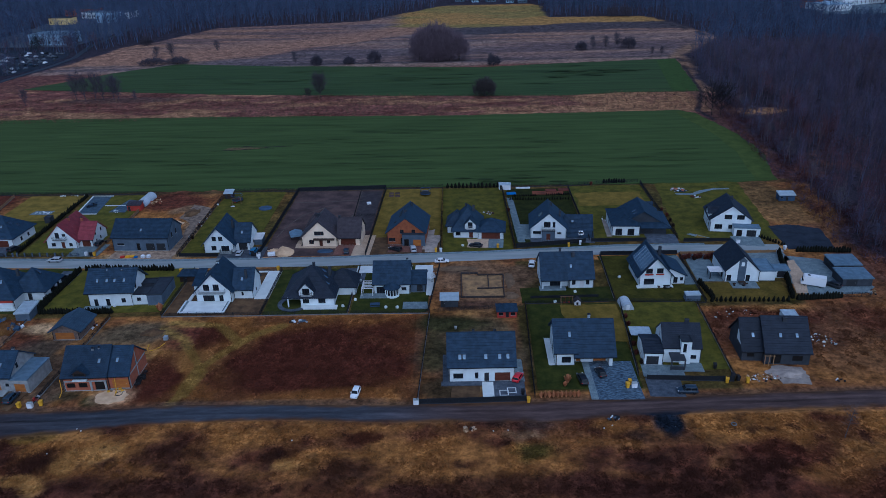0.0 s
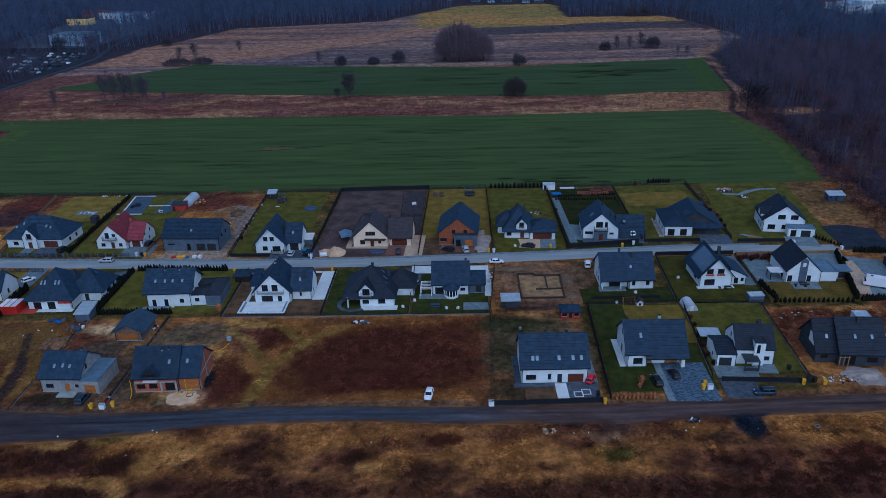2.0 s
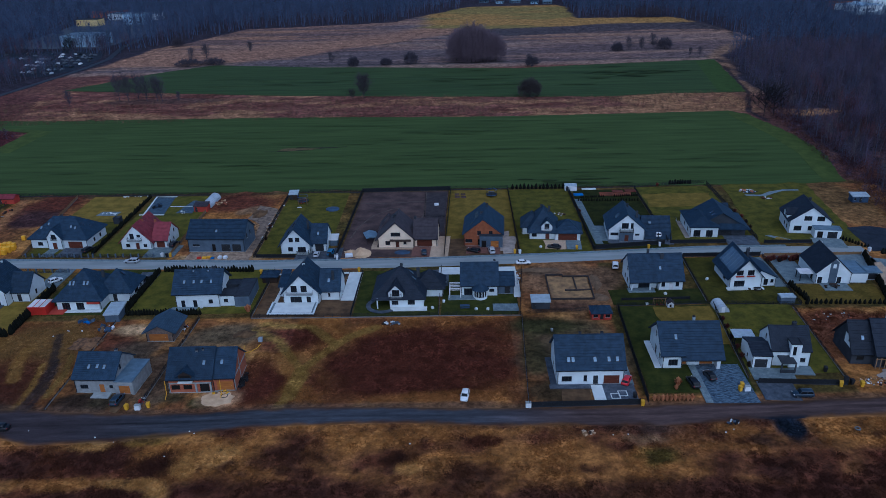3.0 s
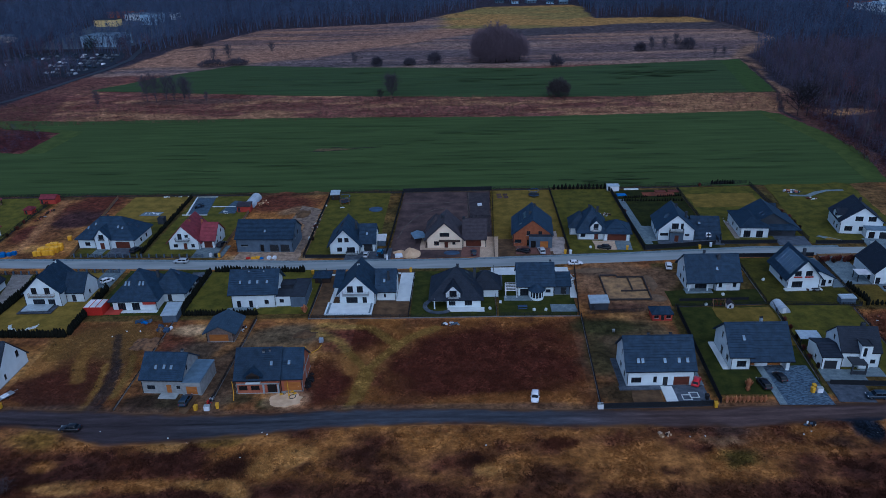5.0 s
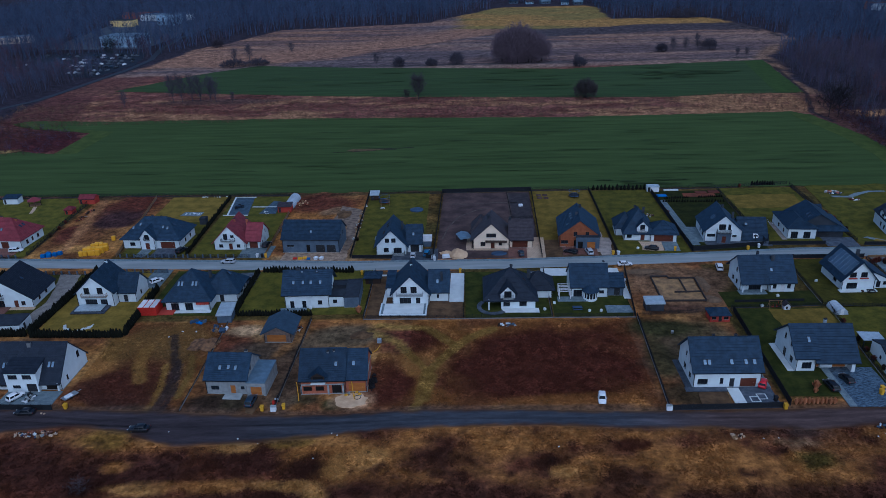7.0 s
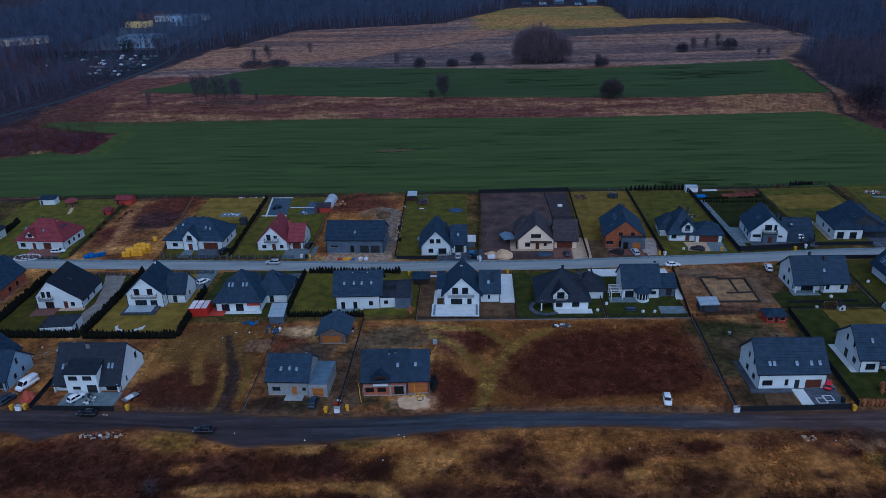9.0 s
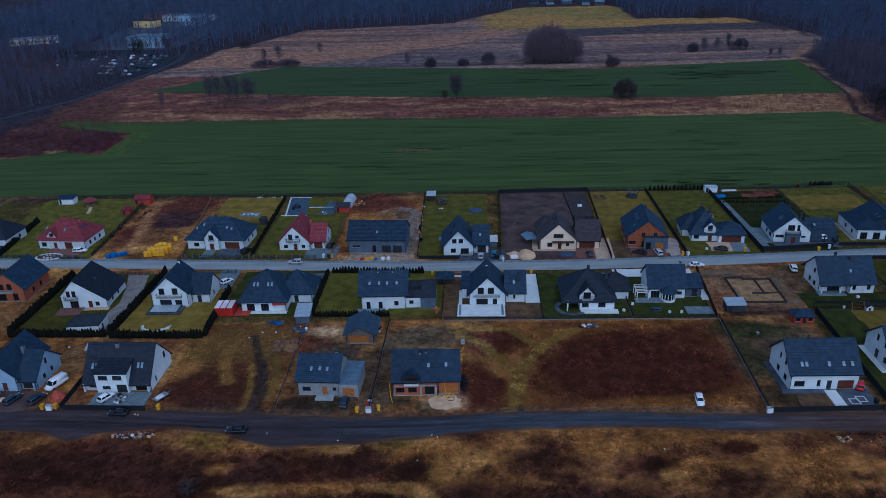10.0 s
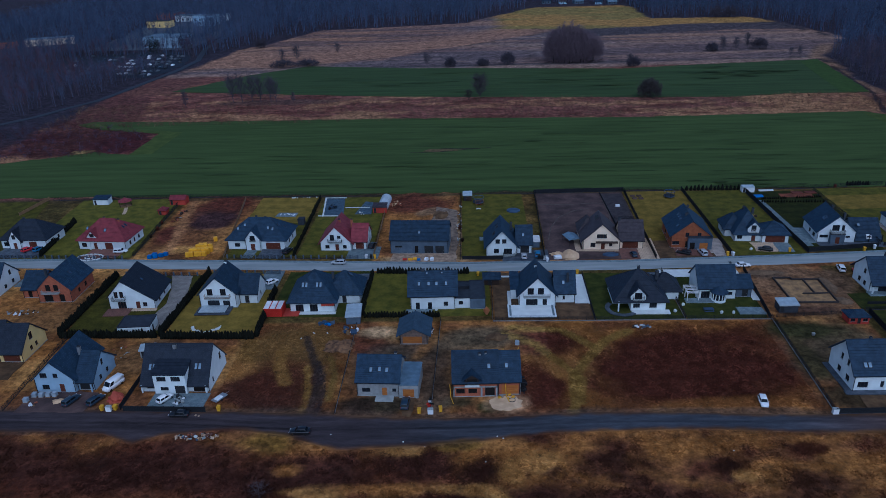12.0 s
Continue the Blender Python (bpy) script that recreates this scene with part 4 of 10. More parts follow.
class House:
    def __init__(self, label, x, y, rot, wall=None, roof=None, frames=None, name="house", category="house"):
        self.wall, self.roof, self.frames = wall or WHITE, roof or ROOF_D, frames or FRAME_D
        self.at = pose(x, y, 0, 0, 0, rot)
        self.e = thing(name, self.at, label, category, "houses of the estate" if name == "house" else "")

    def world(self, x, y, z=0.0):
        p = self.at @ Vector((x, y, z))
        return p.x, p.y

    def pad(self, name, x0, y0, x1, y1, material, label, z=0.1, category="paving", rough=0.0):
        return sheet(name, [self.world(x0, y0), self.world(x1, y0), self.world(x1, y1), self.world(x0, y1)], z, material, label, rough, 2, category)

    # -- walls with real openings --
    def wall_side(self, g, poly, opens, deep=0.2):
        """poly: convex outline (u, v); opens: (u, v, w, h). Gives the faces in u, d, v, where d goes into the wall."""
        us = sorted({round(c, 4) for o in opens for c in (o[0], o[0] + o[2])})
        lo, hi = min(p[0] for p in poly), max(p[0] for p in poly)
        cuts = [lo] + [u for u in us if lo < u < hi] + [hi]
        for a, b in zip(cuts, cuts[1:]):
            strip = clip(poly, 0, a, b)
            if not strip:
                continue
            z = min(p[1] for p in strip)
            for o in sorted((o for o in opens if o[0] < (a + b) / 2 < o[0] + o[2]), key=lambda o: o[1]):
                q = clip(strip, 1, z, o[1]) if o[1] > z + 0.001 else []
                if q:
                    g.append([(u, 0, v) for u, v in q])
                z = o[1] + o[3]
            q = clip(strip, 1, z, 1e6)
            if q:
                g.append([(u, 0, v) for u, v in q])
        for u, v, w, h in opens:
            for p, q in (((u, v), (u + w, v)), ((u + w, v), (u + w, v + h)), ((u + w, v + h), (u, v + h)), ((u, v + h), (u, v))):
                g.append([(p[0], 0, p[1]), (q[0], 0, q[1]), (q[0], deep, q[1]), (p[0], deep, p[1])])

    def block(self, x0, y0, x1, y1, eave, ridge, kind, opens="", over=0.55, verge=0.35, rm=None, er=None, wall=None, roof=None, base=0.0, plinth=True, courses=0.5, mats=None, skip=""):
        """A wing of the house. kind: gx, gy (ridge along x or y), hip, flat, shed (falls to the front). opens: 'side u v w h kind' split by ';'."""
        wall, roof = wall or self.wall, roof or self.roof
        w, d = x1 - x0, y1 - y0
        el, er = eave, eave if er is None else er
        mid = rm if rm is not None else ((x0 + x1) / 2 if kind == "gy" else (y0 + y1) / 2)
        tops = {"S": [(0, base), (w, base), (w, eave), (0, eave)], "N": [(0, base), (w, base), (w, er if kind in ("gx", "shed") else eave), (0, er if kind in ("gx", "shed") else eave)],
                "W": [(0, base), (d, base), (d, eave), (0, eave)], "E": [(0, base), (d, base), (d, er if kind == "gy" else eave), (0, er if kind == "gy" else eave)]}
        if kind == "gy":
            tops["S"] = tops["N"] = [(0, base), (w, base), (w, er), (mid - x0, ridge), (0, el)]
        if kind == "gx":
            tops["W"] = tops["E"] = [(0, base), (d, base), (d, er), (mid - y0, ridge), (0, el)]
        if kind == "shed":
            tops["W"] = tops["E"] = [(0, base), (d, base), (d, ridge), (0, eave)]
            tops["N"] = [(0, base), (w, base), (w, ridge), (0, ridge)]
        todo = {s: [] for s in "SNWE"}
        for o in (o.split() for o in opens.split(";") if o.strip()):
            todo[o[0]].append((*map(float, o[1:5]), o[5] if len(o) > 5 else "win"))
        place = {"S": pose(x0, y0, 0), "N": pose(x1, y1, 0, 0, 0, 180), "W": pose(x0, y1, 0, 0, 0, -90), "E": pose(x1, y0, 0, 0, 0, 90)}
        g = Geo()
        for s in "SNWE":
            if s in skip:
                continue
            length = w if s in "SN" else d
            flip = s in "NW"
            poly = [(length - u, v) for u, v in reversed(tops[s])] if flip else tops[s]
            holes = [((length - u - a) if flip else u, v, a, b) for u, v, a, b, _ in todo[s]]
            faces = []
            self.wall_side(faces, poly, holes)
            for f in faces:
                g.face(*[place[s] @ Vector(p) for p in f])
            for (u, v, a, b), o in zip(holes, todo[s]):
                self.fit(place[s] @ pose(u, 0.16, v), a, b, o[4])
        part("wall", g, wall, self.e)
        if plinth and base == 0.0:
            g = Geo()
            g.box(x0 - 0.04, y0 - 0.04, -0.3, x1 + 0.04, y1 + 0.04, 0.12)
            part("plinth", g, CONCRETE if wall is not DARK_R else DARK_R, self.e)
        self.cover(x0, y0, x1, y1, el, er, ridge, kind, mid, over, verge, roof, courses)
        if plinth and base == 0.0 and kind in ("gx", "hip", "gy") and wall is not DARK_R:
            for xx in (x0 + 0.12, x1 - 0.12):
                g = Geo()
                g.tube((xx, y0 - 0.1, 0.1), (xx, y0 - 0.1, (er if kind == "gy" and xx > mid else el) - 0.15), 0.075, n=6)
                part("downpipe", g, METAL_D, self.e)
        return self

    def fit(self, m, w, h, kind):
        """What closes an opening."""
        if kind in ("win", "win2", "pic"):
            n = {"win": 1 if w > 0.9 else 0, "win2": 2, "pic": 0}[kind]
            ob = part("window", window_frame_mesh(w, h, self.frames, n), None, self.e, m=m)
            part("pane", pane_mesh(w, h, GLASS), None, ob)
            part("sill", sill_mesh(w), None, ob)
        elif kind == "hole":
            # a near-black panel stands in for the darkness of the room behind
            part("opening", pane_mesh(w, h, HOLE), None, self.e, "near-black panel standing for the unlit inside of an unglazed hole", m=m)
        else:
            mt = {"door": DOOR_D, "bdoor": DOOR_BR, "odoor": DOOR_OR, "garage": DOOR_BR, "gdark": DOOR_D, "gor": DOOR_OR, "gwhite": FRAME_W}[kind]
            ob = part("garage_door" if kind.startswith("g") else "door", door_mesh(w, h, mt, 5 if kind.startswith("g") else 3), None, self.e, m=m)
            k = Geo()
            k.box(w * 0.85, -0.12, 1.0, w * 0.85 + 0.04, -0.07, 1.16)
            part("handle", k, METAL, ob)

    # -- roofs laid in courses --
    def slope(self, g, poly, pitch=0.36, lift=0.06):
        """poly: a plane outline whose first edge is the eave."""
        p = [Vector(q) for q in poly]
        along_v = (p[1] - p[0]).normalized()
        nrm = (p[1] - p[0]).cross(p[-1] - p[0]).normalized()
        if nrm.z < 0:
            nrm = -nrm
        up = nrm.cross(along_v)
        if up.z < 0:
            up = -up
        flat = [((q - p[0]).dot(along_v), (q - p[0]).dot(up)) for q in p]
        top = max(v for _, v in flat)
        n = max(1, round(top / pitch))
        spot = lambda u, v, o: p[0] + along_v * u + up * v + nrm * o
        for k in range(n):
            lo, hi = top * k / n, top * (k + 1) / n
            cut = lo + (hi - lo) * 0.87 if k < n - 1 else hi
            strip = clip(flat, 1, lo, cut)
            if not strip:
                continue
            tilt = lambda v: lift * (1 - 0.6 * (v - lo) / (hi - lo))
            q = [spot(u, v, tilt(v)) for u, v in strip]
            if (q[1] - q[0]).cross(q[2] - q[0]).dot(nrm) < 0:
                q.reverse()
            g.face(*q)
            low = sorted(u for u, v in strip if v < lo + 0.001)
            if len(low) > 1:
                dip = 0.0 if k == 0 else -0.03
                g.face(spot(low[0], lo, dip), spot(low[-1], lo, dip), spot(low[-1], lo, lift), spot(low[0], lo, lift))
            if k < n - 1:
                high = sorted(u for u, v in strip if v > cut - 0.001)
                nxt = sorted(u for u, v in clip(flat, 1, hi, top) if v < hi + 0.001)
                if len(high) > 1 and len(nxt) > 1:
                    g.face(spot(high[0], cut, tilt(cut)), spot(high[-1], cut, tilt(cut)), spot(high[-1], cut, -0.03), spot(high[0], cut, -0.03))
                    g.face(spot(high[0], cut, -0.03), spot(high[-1], cut, -0.03), spot(nxt[-1], hi, -0.03), spot(nxt[0], hi, -0.03))
        under = [q - nrm * 0.05 - Vector((0, 0, 0.2)) for q in p]
        for i in range(len(p)):
            j = (i + 1) % len(p)
            g.face(p[i], p[j], under[j], under[i])
        g.face(*reversed(under))

    def cover(self, x0, y0, x1, y1, el, er, hr, kind, mid, o, v, roof, pitch):
        if kind == "none":
            return
        g, t, caps = Geo(), 0.22, []
        if kind == "gx":
            kf, kb = (hr - el) / (mid - y0), (hr - er) / (y1 - mid)
            self.slope(g, [(x0 - v, y0 - o, el - o * kf + t), (x1 + v, y0 - o, el - o * kf + t), (x1 + v, mid, hr + t), (x0 - v, mid, hr + t)], pitch)
            self.slope(g, [(x1 + v, y1 + o, er - o * kb + t), (x0 - v, y1 + o, er - o * kb + t), (x0 - v, mid, hr + t), (x1 + v, mid, hr + t)], pitch)
            ridge = ((x0 - v, mid, hr + t), (x1 + v, mid, hr + t))
        elif kind == "gy":
            kl, kr = (hr - el) / (mid - x0), (hr - er) / (x1 - mid)
            self.slope(g, [(x0 - o, y1 + v, el - o * kl + t), (x0 - o, y0 - v, el - o * kl + t), (mid, y0 - v, hr + t), (mid, y1 + v, hr + t)], pitch)
            self.slope(g, [(x1 + o, y0 - v, er - o * kr + t), (x1 + o, y1 + v, er - o * kr + t), (mid, y1 + v, hr + t), (mid, y0 - v, hr + t)], pitch)
            ridge = ((mid, y0 - v, hr + t), (mid, y1 + v, hr + t))
        elif kind == "hip":
            w, d = x1 - x0, y1 - y0
            r = min(w, d) / 2
            k = (hr - el) / r
            ze = el - o * k + t
            A, B, C, D = (x0 - o, y0 - o, ze), (x1 + o, y0 - o, ze), (x1 + o, y1 + o, ze), (x0 - o, y1 + o, ze)
            if w >= d:
                P, Q = (x0 + r, y0 + r, hr + t), (x1 - r + 0.01, y0 + r, hr + t)
                faces = ([A, B, Q, P], [C, D, P, Q], [B, C, Q], [D, A, P])
            else:
                P, Q = (x0 + r, y0 + r, hr + t), (x0 + r, y1 - r + 0.01, hr + t)
                faces = ([A, B, P], [C, D, Q], [B, C, Q, P], [D, A, P, Q])
            for f in faces:
                self.slope(g, f, pitch)
            ridge = (P, Q)
            for a, b in ((A, P), (B, Q if w >= d else P), (C, Q), (D, P if w >= d else Q)):
                caps.append((Vector(a) + Vector((0, 0, 0.05)), Vector(b) + Vector((0, 0, 0.05)), 0.1))
        elif kind == "shed":
            k = (hr - el) / (y1 - y0)
            self.slope(g, [(x0 - v, y0 - o, el - o * k + t), (x1 + v, y0 - o, el - o * k + t), (x1 + v, y1 + 0.1, hr + 0.1 * k + t), (x0 - v, y1 + 0.1, hr + 0.1 * k + t)], pitch)
            ridge = None
        else:
            rect = lambda e, z: [(x0 - e, y0 - e, z), (x1 + e, y0 - e, z), (x1 + e, y1 + e, z), (x0 - e, y1 + e, z)]
            g.loft([rect(0.08, el), rect(0.08, el + 0.3), rect(-0.12, el + 0.3), rect(-0.12, el + 0.12)])
            ridge = None
        if ridge:
            caps.append((*ridge, 0.13))
        ob = part("roof", g.weld(), roof if kind != "flat" else FELT if roof in (ROOF_D, ROOF_C, ROOF_G, ROOF_RED, ROOF_BR) else roof, self.e)
        for a, b, r in caps:
            if (Vector(b) - Vector(a)).length > 0.2:
                k = Geo()
                k.tube(a, b, r, n=6)
                part("ridge_cap", k, roof, ob)
        if kind == "gx":
            k = Geo()
            zg = el - o * (hr - el) / (mid - y0) + 0.02
            k.box(x0 - v, y0 - o - 0.13, zg, x1 + v, y0 - o - 0.006, zg + 0.12)
            part("gutter", k, METAL_D, ob)
        self.last = ob

    def skylight(self, x, y, z, slope_deg, face="S", w=0.8, h=1.2):
        """A roof window whose middle lies at x, y, z on a slope that falls towards face."""
        def frame_build():
            g = Geo()
            for a in ((-w / 2, -h / 2, w / 2, -h / 2 + 0.08), (-w / 2, h / 2 - 0.08, w / 2, h / 2), (-w / 2, -h / 2 + 0.08, -w / 2 + 0.08, h / 2 - 0.08), (w / 2 - 0.08, -h / 2 + 0.08, w / 2, h / 2 - 0.08)):
                g.box(a[0], a[1], 0, a[2], a[3], 0.12)
            return g.mesh("roof_window", FRAME_D)

        def glass_build():
            g = Geo()
            g.box(-w / 2 + 0.07, -h / 2 + 0.07, 0.02, w / 2 - 0.07, h / 2 - 0.07, 0.09)
            return g.mesh("pane", SKYGLASS)
        turn = {"S": 0, "E": 90, "N": 180, "W": -90}[face]
        m = pose(x, y, z, 0, 0, turn) @ pose(0, 0, 0, slope_deg, 0, 0)
        ob = part("roof_window", shared(("sky", w, h), frame_build), None, self.e, m=m)
        part("pane", shared(("skyg", w, h), glass_build), None, ob)

    def lights_gx(self, y0, mid, eave, ridge, items, face="S", w=0.8, h=1.2):
        """Roof windows on the front slope of a gx wing; items: (x, share of the way up)."""
        k = (ridge - eave) / (mid - y0)
        for x, s in items:
            y = y0 + (mid - y0) * s
            self.skylight(x, y, eave + (y - y0) * k + 0.27, math.degrees(math.atan(k)), "S", w, h)

    def lights_gy(self, xe, mid, eave, ridge, items, w=0.8, h=1.2):
        """Roof windows on a side slope of a gy wing from the eave at xe to the ridge at mid; items: (y, share of the way up)."""
        k = (ridge - eave) / abs(mid - xe)
        for y, s in items:
            x = xe + (mid - xe) * s
            self.skylight(x, y, eave + abs(x - xe) * k + 0.27, math.degrees(math.atan(k)), "W" if xe < mid else "E", w, h)

    def chimney(self, x, y, z0, z1, a=0.7, b=0.5, m=None):
        g = Geo()
        z1 = z1 - 0.35
        g.box(x - a / 2, y - b / 2, z0, x + a / 2, y + b / 2, z1)
        ob = part("chimney", g, m or DARK_R, self.e)
        g = Geo()
        g.box(x - a / 2 - 0.08, y - b / 2 - 0.08, z1, x + a / 2 + 0.08, y + b / 2 + 0.08, z1 + 0.1)
        part("chimney_cap", g, DARK_R, ob)
        for dx in (-a / 4, a / 4):
            g = Geo()
            g.tube((x + dx, y, z1 + 0.1), (x + dx, y, z1 + 0.35), 0.09, n=8)
            part("flue", g, METAL_D, ob)

    def balcony(self, x0, x1, y, z, deep=1.2, rail=None):
        g = Geo()
        g.box(x0, y - deep, z - 0.16, x1, y, z)
        ob = part("balcony", g, CONCRETE, self.e)
        g = Geo()
        for a, b in (((x0, y - deep), (x1, y - deep)), ((x0, y - deep), (x0, y)), ((x1, y - deep), (x1, y))):
            n = max(2, int(math.dist(a, b) / 0.14))
            for zz in (0.06, 1.0):
                g.tube((a[0], a[1], z + zz), (b[0], b[1], z + zz), 0.03, n=5)
            for k in range(n + 1):
                p = (a[0] + (b[0] - a[0]) * k / n, a[1] + (b[1] - a[1]) * k / n)
                g.tube((*p, z), (*p, z + 1.0), 0.015, n=4)
        part("railing", g, rail or METAL_D, ob)

    def post(self, x, y, z, a=0.3, m=None):
        g = Geo()
        g.box(x - a / 2, y - a / 2, 0, x + a / 2, y + a / 2, z)
        part("column", g, m or self.wall, self.e)

    def extra(self, name, m, *boxes, label=""):
        g = Geo()
        for b in boxes:
            g.box(*b)
        return part(name, g, m, self.e, label)

# ---- the row behind the street ----
h = House("white house with dark hipped tile roof and paved forecourt", -253, 232.9, -2, roof=ROOF_C)
h.block(0, 0, 16.4, 11.5, 3.5, 8.5, "hip", "S 1 0.9 1.8 1.4; S 5.4 0.1 1.2 2.2 bdoor; S 10 0.1 2.8 2.4 garage; E 3 0.9 1.2 1.3; E 7 0.9 1.2 1.3")
h.block(3.2, -0.6, 7.6, 6, 3.2, 6.6, "gy", "S 1.5 3.6 1.3 1.6; S 1.6 0.1 1.2 2.2 bdoor", wall=WHITE)
h.chimney(6, 6.5, 6.5, 9.2), h.skylight(10.5, 2.9, 5.95, 42), h.skylight(13, 2.6, 5.7, 42)
h.pad("driveway", 1, -8, 16, 0, PAVER_D, "dark paved forecourt of the hipped house")

h = House("white house with dark red hipped tile roof and arched dormer", -224.9, 231.3, -5, roof=ROOF_RED, frames=FRAME_B)
h.block(0, 0, 17.2, 12.2, 3.6, 8.8, "hip", "S 1.2 0.8 1.8 1.5; S 5.6 0.1 1.2 2.2 bdoor; S 9.6 0.1 2.8 2.4 garage; E 2.5 0.8 1.2 1.4; E 5.5 0.8 1.0 1.4; E 8.5 0.8 1.2 1.4", over=0.6)
h.block(3.4, 0.25, 7.2, 5, 4.4, 6.6, "gy", "S 1.1 4.3 1.6 1.3 win2", over=0.3, base=3.0, plinth=False)
h.skylight(2.6, 3.1, 6.52, 40.5), h.skylight(9.2, 2.6, 6.09, 40.5), h.skylight(14.3, 5.4, 6.35, 40.5, "E"), h.skylight(14.3, 7.0, 6.35, 40.5, "E")
h.chimney(7, 7, 7.5, 9.4, m=BRICK_R), h.chimney(12.4, 6.4, 7, 9, m=BRICK_R), h.post(4.4, -0.4, 3.0), h.post(8.2, -0.4, 3.0)
h.pad("driveway", 5, -7, 17, 0, PAVER_R, "reddish paved forecourt with a flower bed")

h = House("white house with dark hipped roof, middle gable and brown garage", -172.3, 229.1, -4)
h.block(0, 0, 20, 12.5, 3.8, 9.0, "hip", "S 2.4 0.9 1.8 1.3; S 13.2 0.1 5 2.4 garage; E 4 0.9 1.2 1.3; E 8 0.9 1.2 1.3", over=0.7)
h.block(6.6, -1.0, 11.8, 7, 4.2, 7.3, "gy", "S 1.7 3.6 1.7 1.8; S 1.7 0.1 1.5 2.3 bdoor", over=0.4)
h.balcony(8.2, 10.2, -1.0, 3.5, 0.5)
for x, s in ((3.2, 0.45), (5.4, 0.62), (13.6, 0.5), (15.2, 0.45)):
    h.skylight(x, 6.25 * s, 3.8 + 5.2 * s + 0.27, 39.8)
h.skylight(16.6, 5.2, 6.9, 39.8, "E"), h.skylight(18.2, 7, 5.57, 39.8, "E")
h.chimney(8.6, 6.8, 8, 9.7), h.chimney(11.8, 6.6, 8, 9.5)
h.pad("driveway", 12, -7, 20, 0, PAVER_D, "dark paved drive before the garage"), h.pad("garden_path", 6.8, -7, 10.5, -1, PAVER, "grey slab path to the entrance")

h = House("white house with a dark red tile gable roof and a balcony", -140.3, 226.4, -2, roof=ROOF_RED)
h.block(0, 0, 10.4, 13, 3.0, 8.4, "gy", "S 1.6 0.8 1.4 1.2; S 5.0 0.1 1.2 2.2 bdoor; S 7.6 0.8 1.2 1.2; S 3.4 3.6 1.4 2.1; S 5.8 4.3 1.2 1.0; W 3 0.9 1.2 1.3", over=0.9)
h.block(10.4, 1.2, 15.4, 11, 3.0, 7.2, "gx", "S 1.2 0.1 2.8 2.4 garage; E 2 3.4 0.9 1.2; E 6 3.4 0.9 1.2; E 2 0.9 0.9 1.1; E 5 0.9 0.9 1.1")
h.balcony(2.8, 7.4, 0, 3.4, 1.2), h.chimney(5.8, 6, 7, 9.2, m=BRICK_R), h.chimney(9.6, 7.5, 5.5, 8.6, m=BRICK_R)
h.pad("driveway", 9.5, -6.5, 20, 3, PAVER, "pale grey paved drive beside the red-roofed house")

h = House("wide unfinished house with bluish grey walls and a dark roof", -116.6, 223.4, -3, wall=GREY_R, roof=ROOF_D)
h.block(0, 0, 19, 11.5, 4.9, 9.1, "gx", "S 1.5 2.0 2.4 0.7; S 8 0.1 1.2 2.6 hole; S 11.2 0.1 2.9 2.6 gdark; S 14.8 0.1 2.9 2.6 gdark; E 3 3.6 1.0 1.6; E 6.5 3.6 1.0 1.6", over=0.5)
h.lights_gx(0, 5.75, 4.9, 9.1, [(9.5, 0.35)])

h = House("white house with a steep dark gable roof and a side wing", -85.2, 220.1, 0)
h.block(0, 0, 9.8, 12.5, 3.4, 8.7, "gy", "S 2.4 0.9 1.6 1.5; S 5.6 0.1 2.6 2.3 win2; S 2.9 4.2 1.4 1.5; S 5.0 4.2 1.4 1.5; W 3 0.9 1.4 1.3; W 8 0.9 1.4 1.3", over=0.8, verge=0.8)
h.block(9.8, 1.6, 14.8, 11, 3.3, 7.8, "gx", "S 1.2 0.1 2.8 2.4 gdark; E 4 0.9 1.0 1.2")
h.lights_gx(1.6, 6.3, 3.3, 7.8, [(12.0, 0.45)]), h.lights_gy(0, 4.9, 3.4, 8.7, [(3, 0.5), (4.2, 0.5), (6, 0.72), (8, 0.72)])
h.chimney(8.2, 7, 6, 9.0), h.balcony(5.4, 9.2, 0, 0.5, 1.6)
h.pad("driveway", 5, -5, 20, 4, PAVER_D, "grey paved drive"), h.pad("terrace", -2, 12.5, 10, 15.5, PAVER, "grey paved terrace")

h = House("cream house with a brown-grey tile roof and a brown garage door", -53.7, 223.8, -3, wall=CREAM, roof=ROOF_BR, frames=FRAME_B)
h.block(0, 0, 11.8, 12, 3.3, 8.8, "gy", "S 2.4 0.9 1.6 1.5; S 5.8 0.1 1.2 2.2 bdoor; S 8.4 1.2 1.0 1.0; S 4.3 4.0 3.2 1.4 win2; W 3 0.9 1.4 1.3", over=0.9)
h.block(11.8, 1.0, 19.4, 11, 3.3, 7.9, "gx", "S 1.0 0.1 5.0 2.3 garage; E 4 3.4 1.2 1.3", over=0.7)
h.block(-0.6, 8, 5, 16, 3.2, 6.8, "hip")
h.extra("porch_roof", TIMBER_D, (4.0, -1.4, 2.75, 11.0, 0, 2.95)), h.chimney(4.8, 7, 7, 9.4, 1.0), h.chimney(12, 6, 7, 9.0, 0.7, 0.7)
h.pad("driveway", 11.5, -7, 17.5, 1, PAVER_R, "reddish paved drive"), h.pad("side_yard", 17.5, -7.4, 23.4, 9.5, PAVER_B, "beige paved yard beside the cream house")
h.pad("garden_path", -2.2, -1.5, 11.5, 0, PAVER_B, "beige paved walk along the front"), h.pad("side_path", -2.4, 0, -0.6, 9, PAVER_B, "beige paved walk")

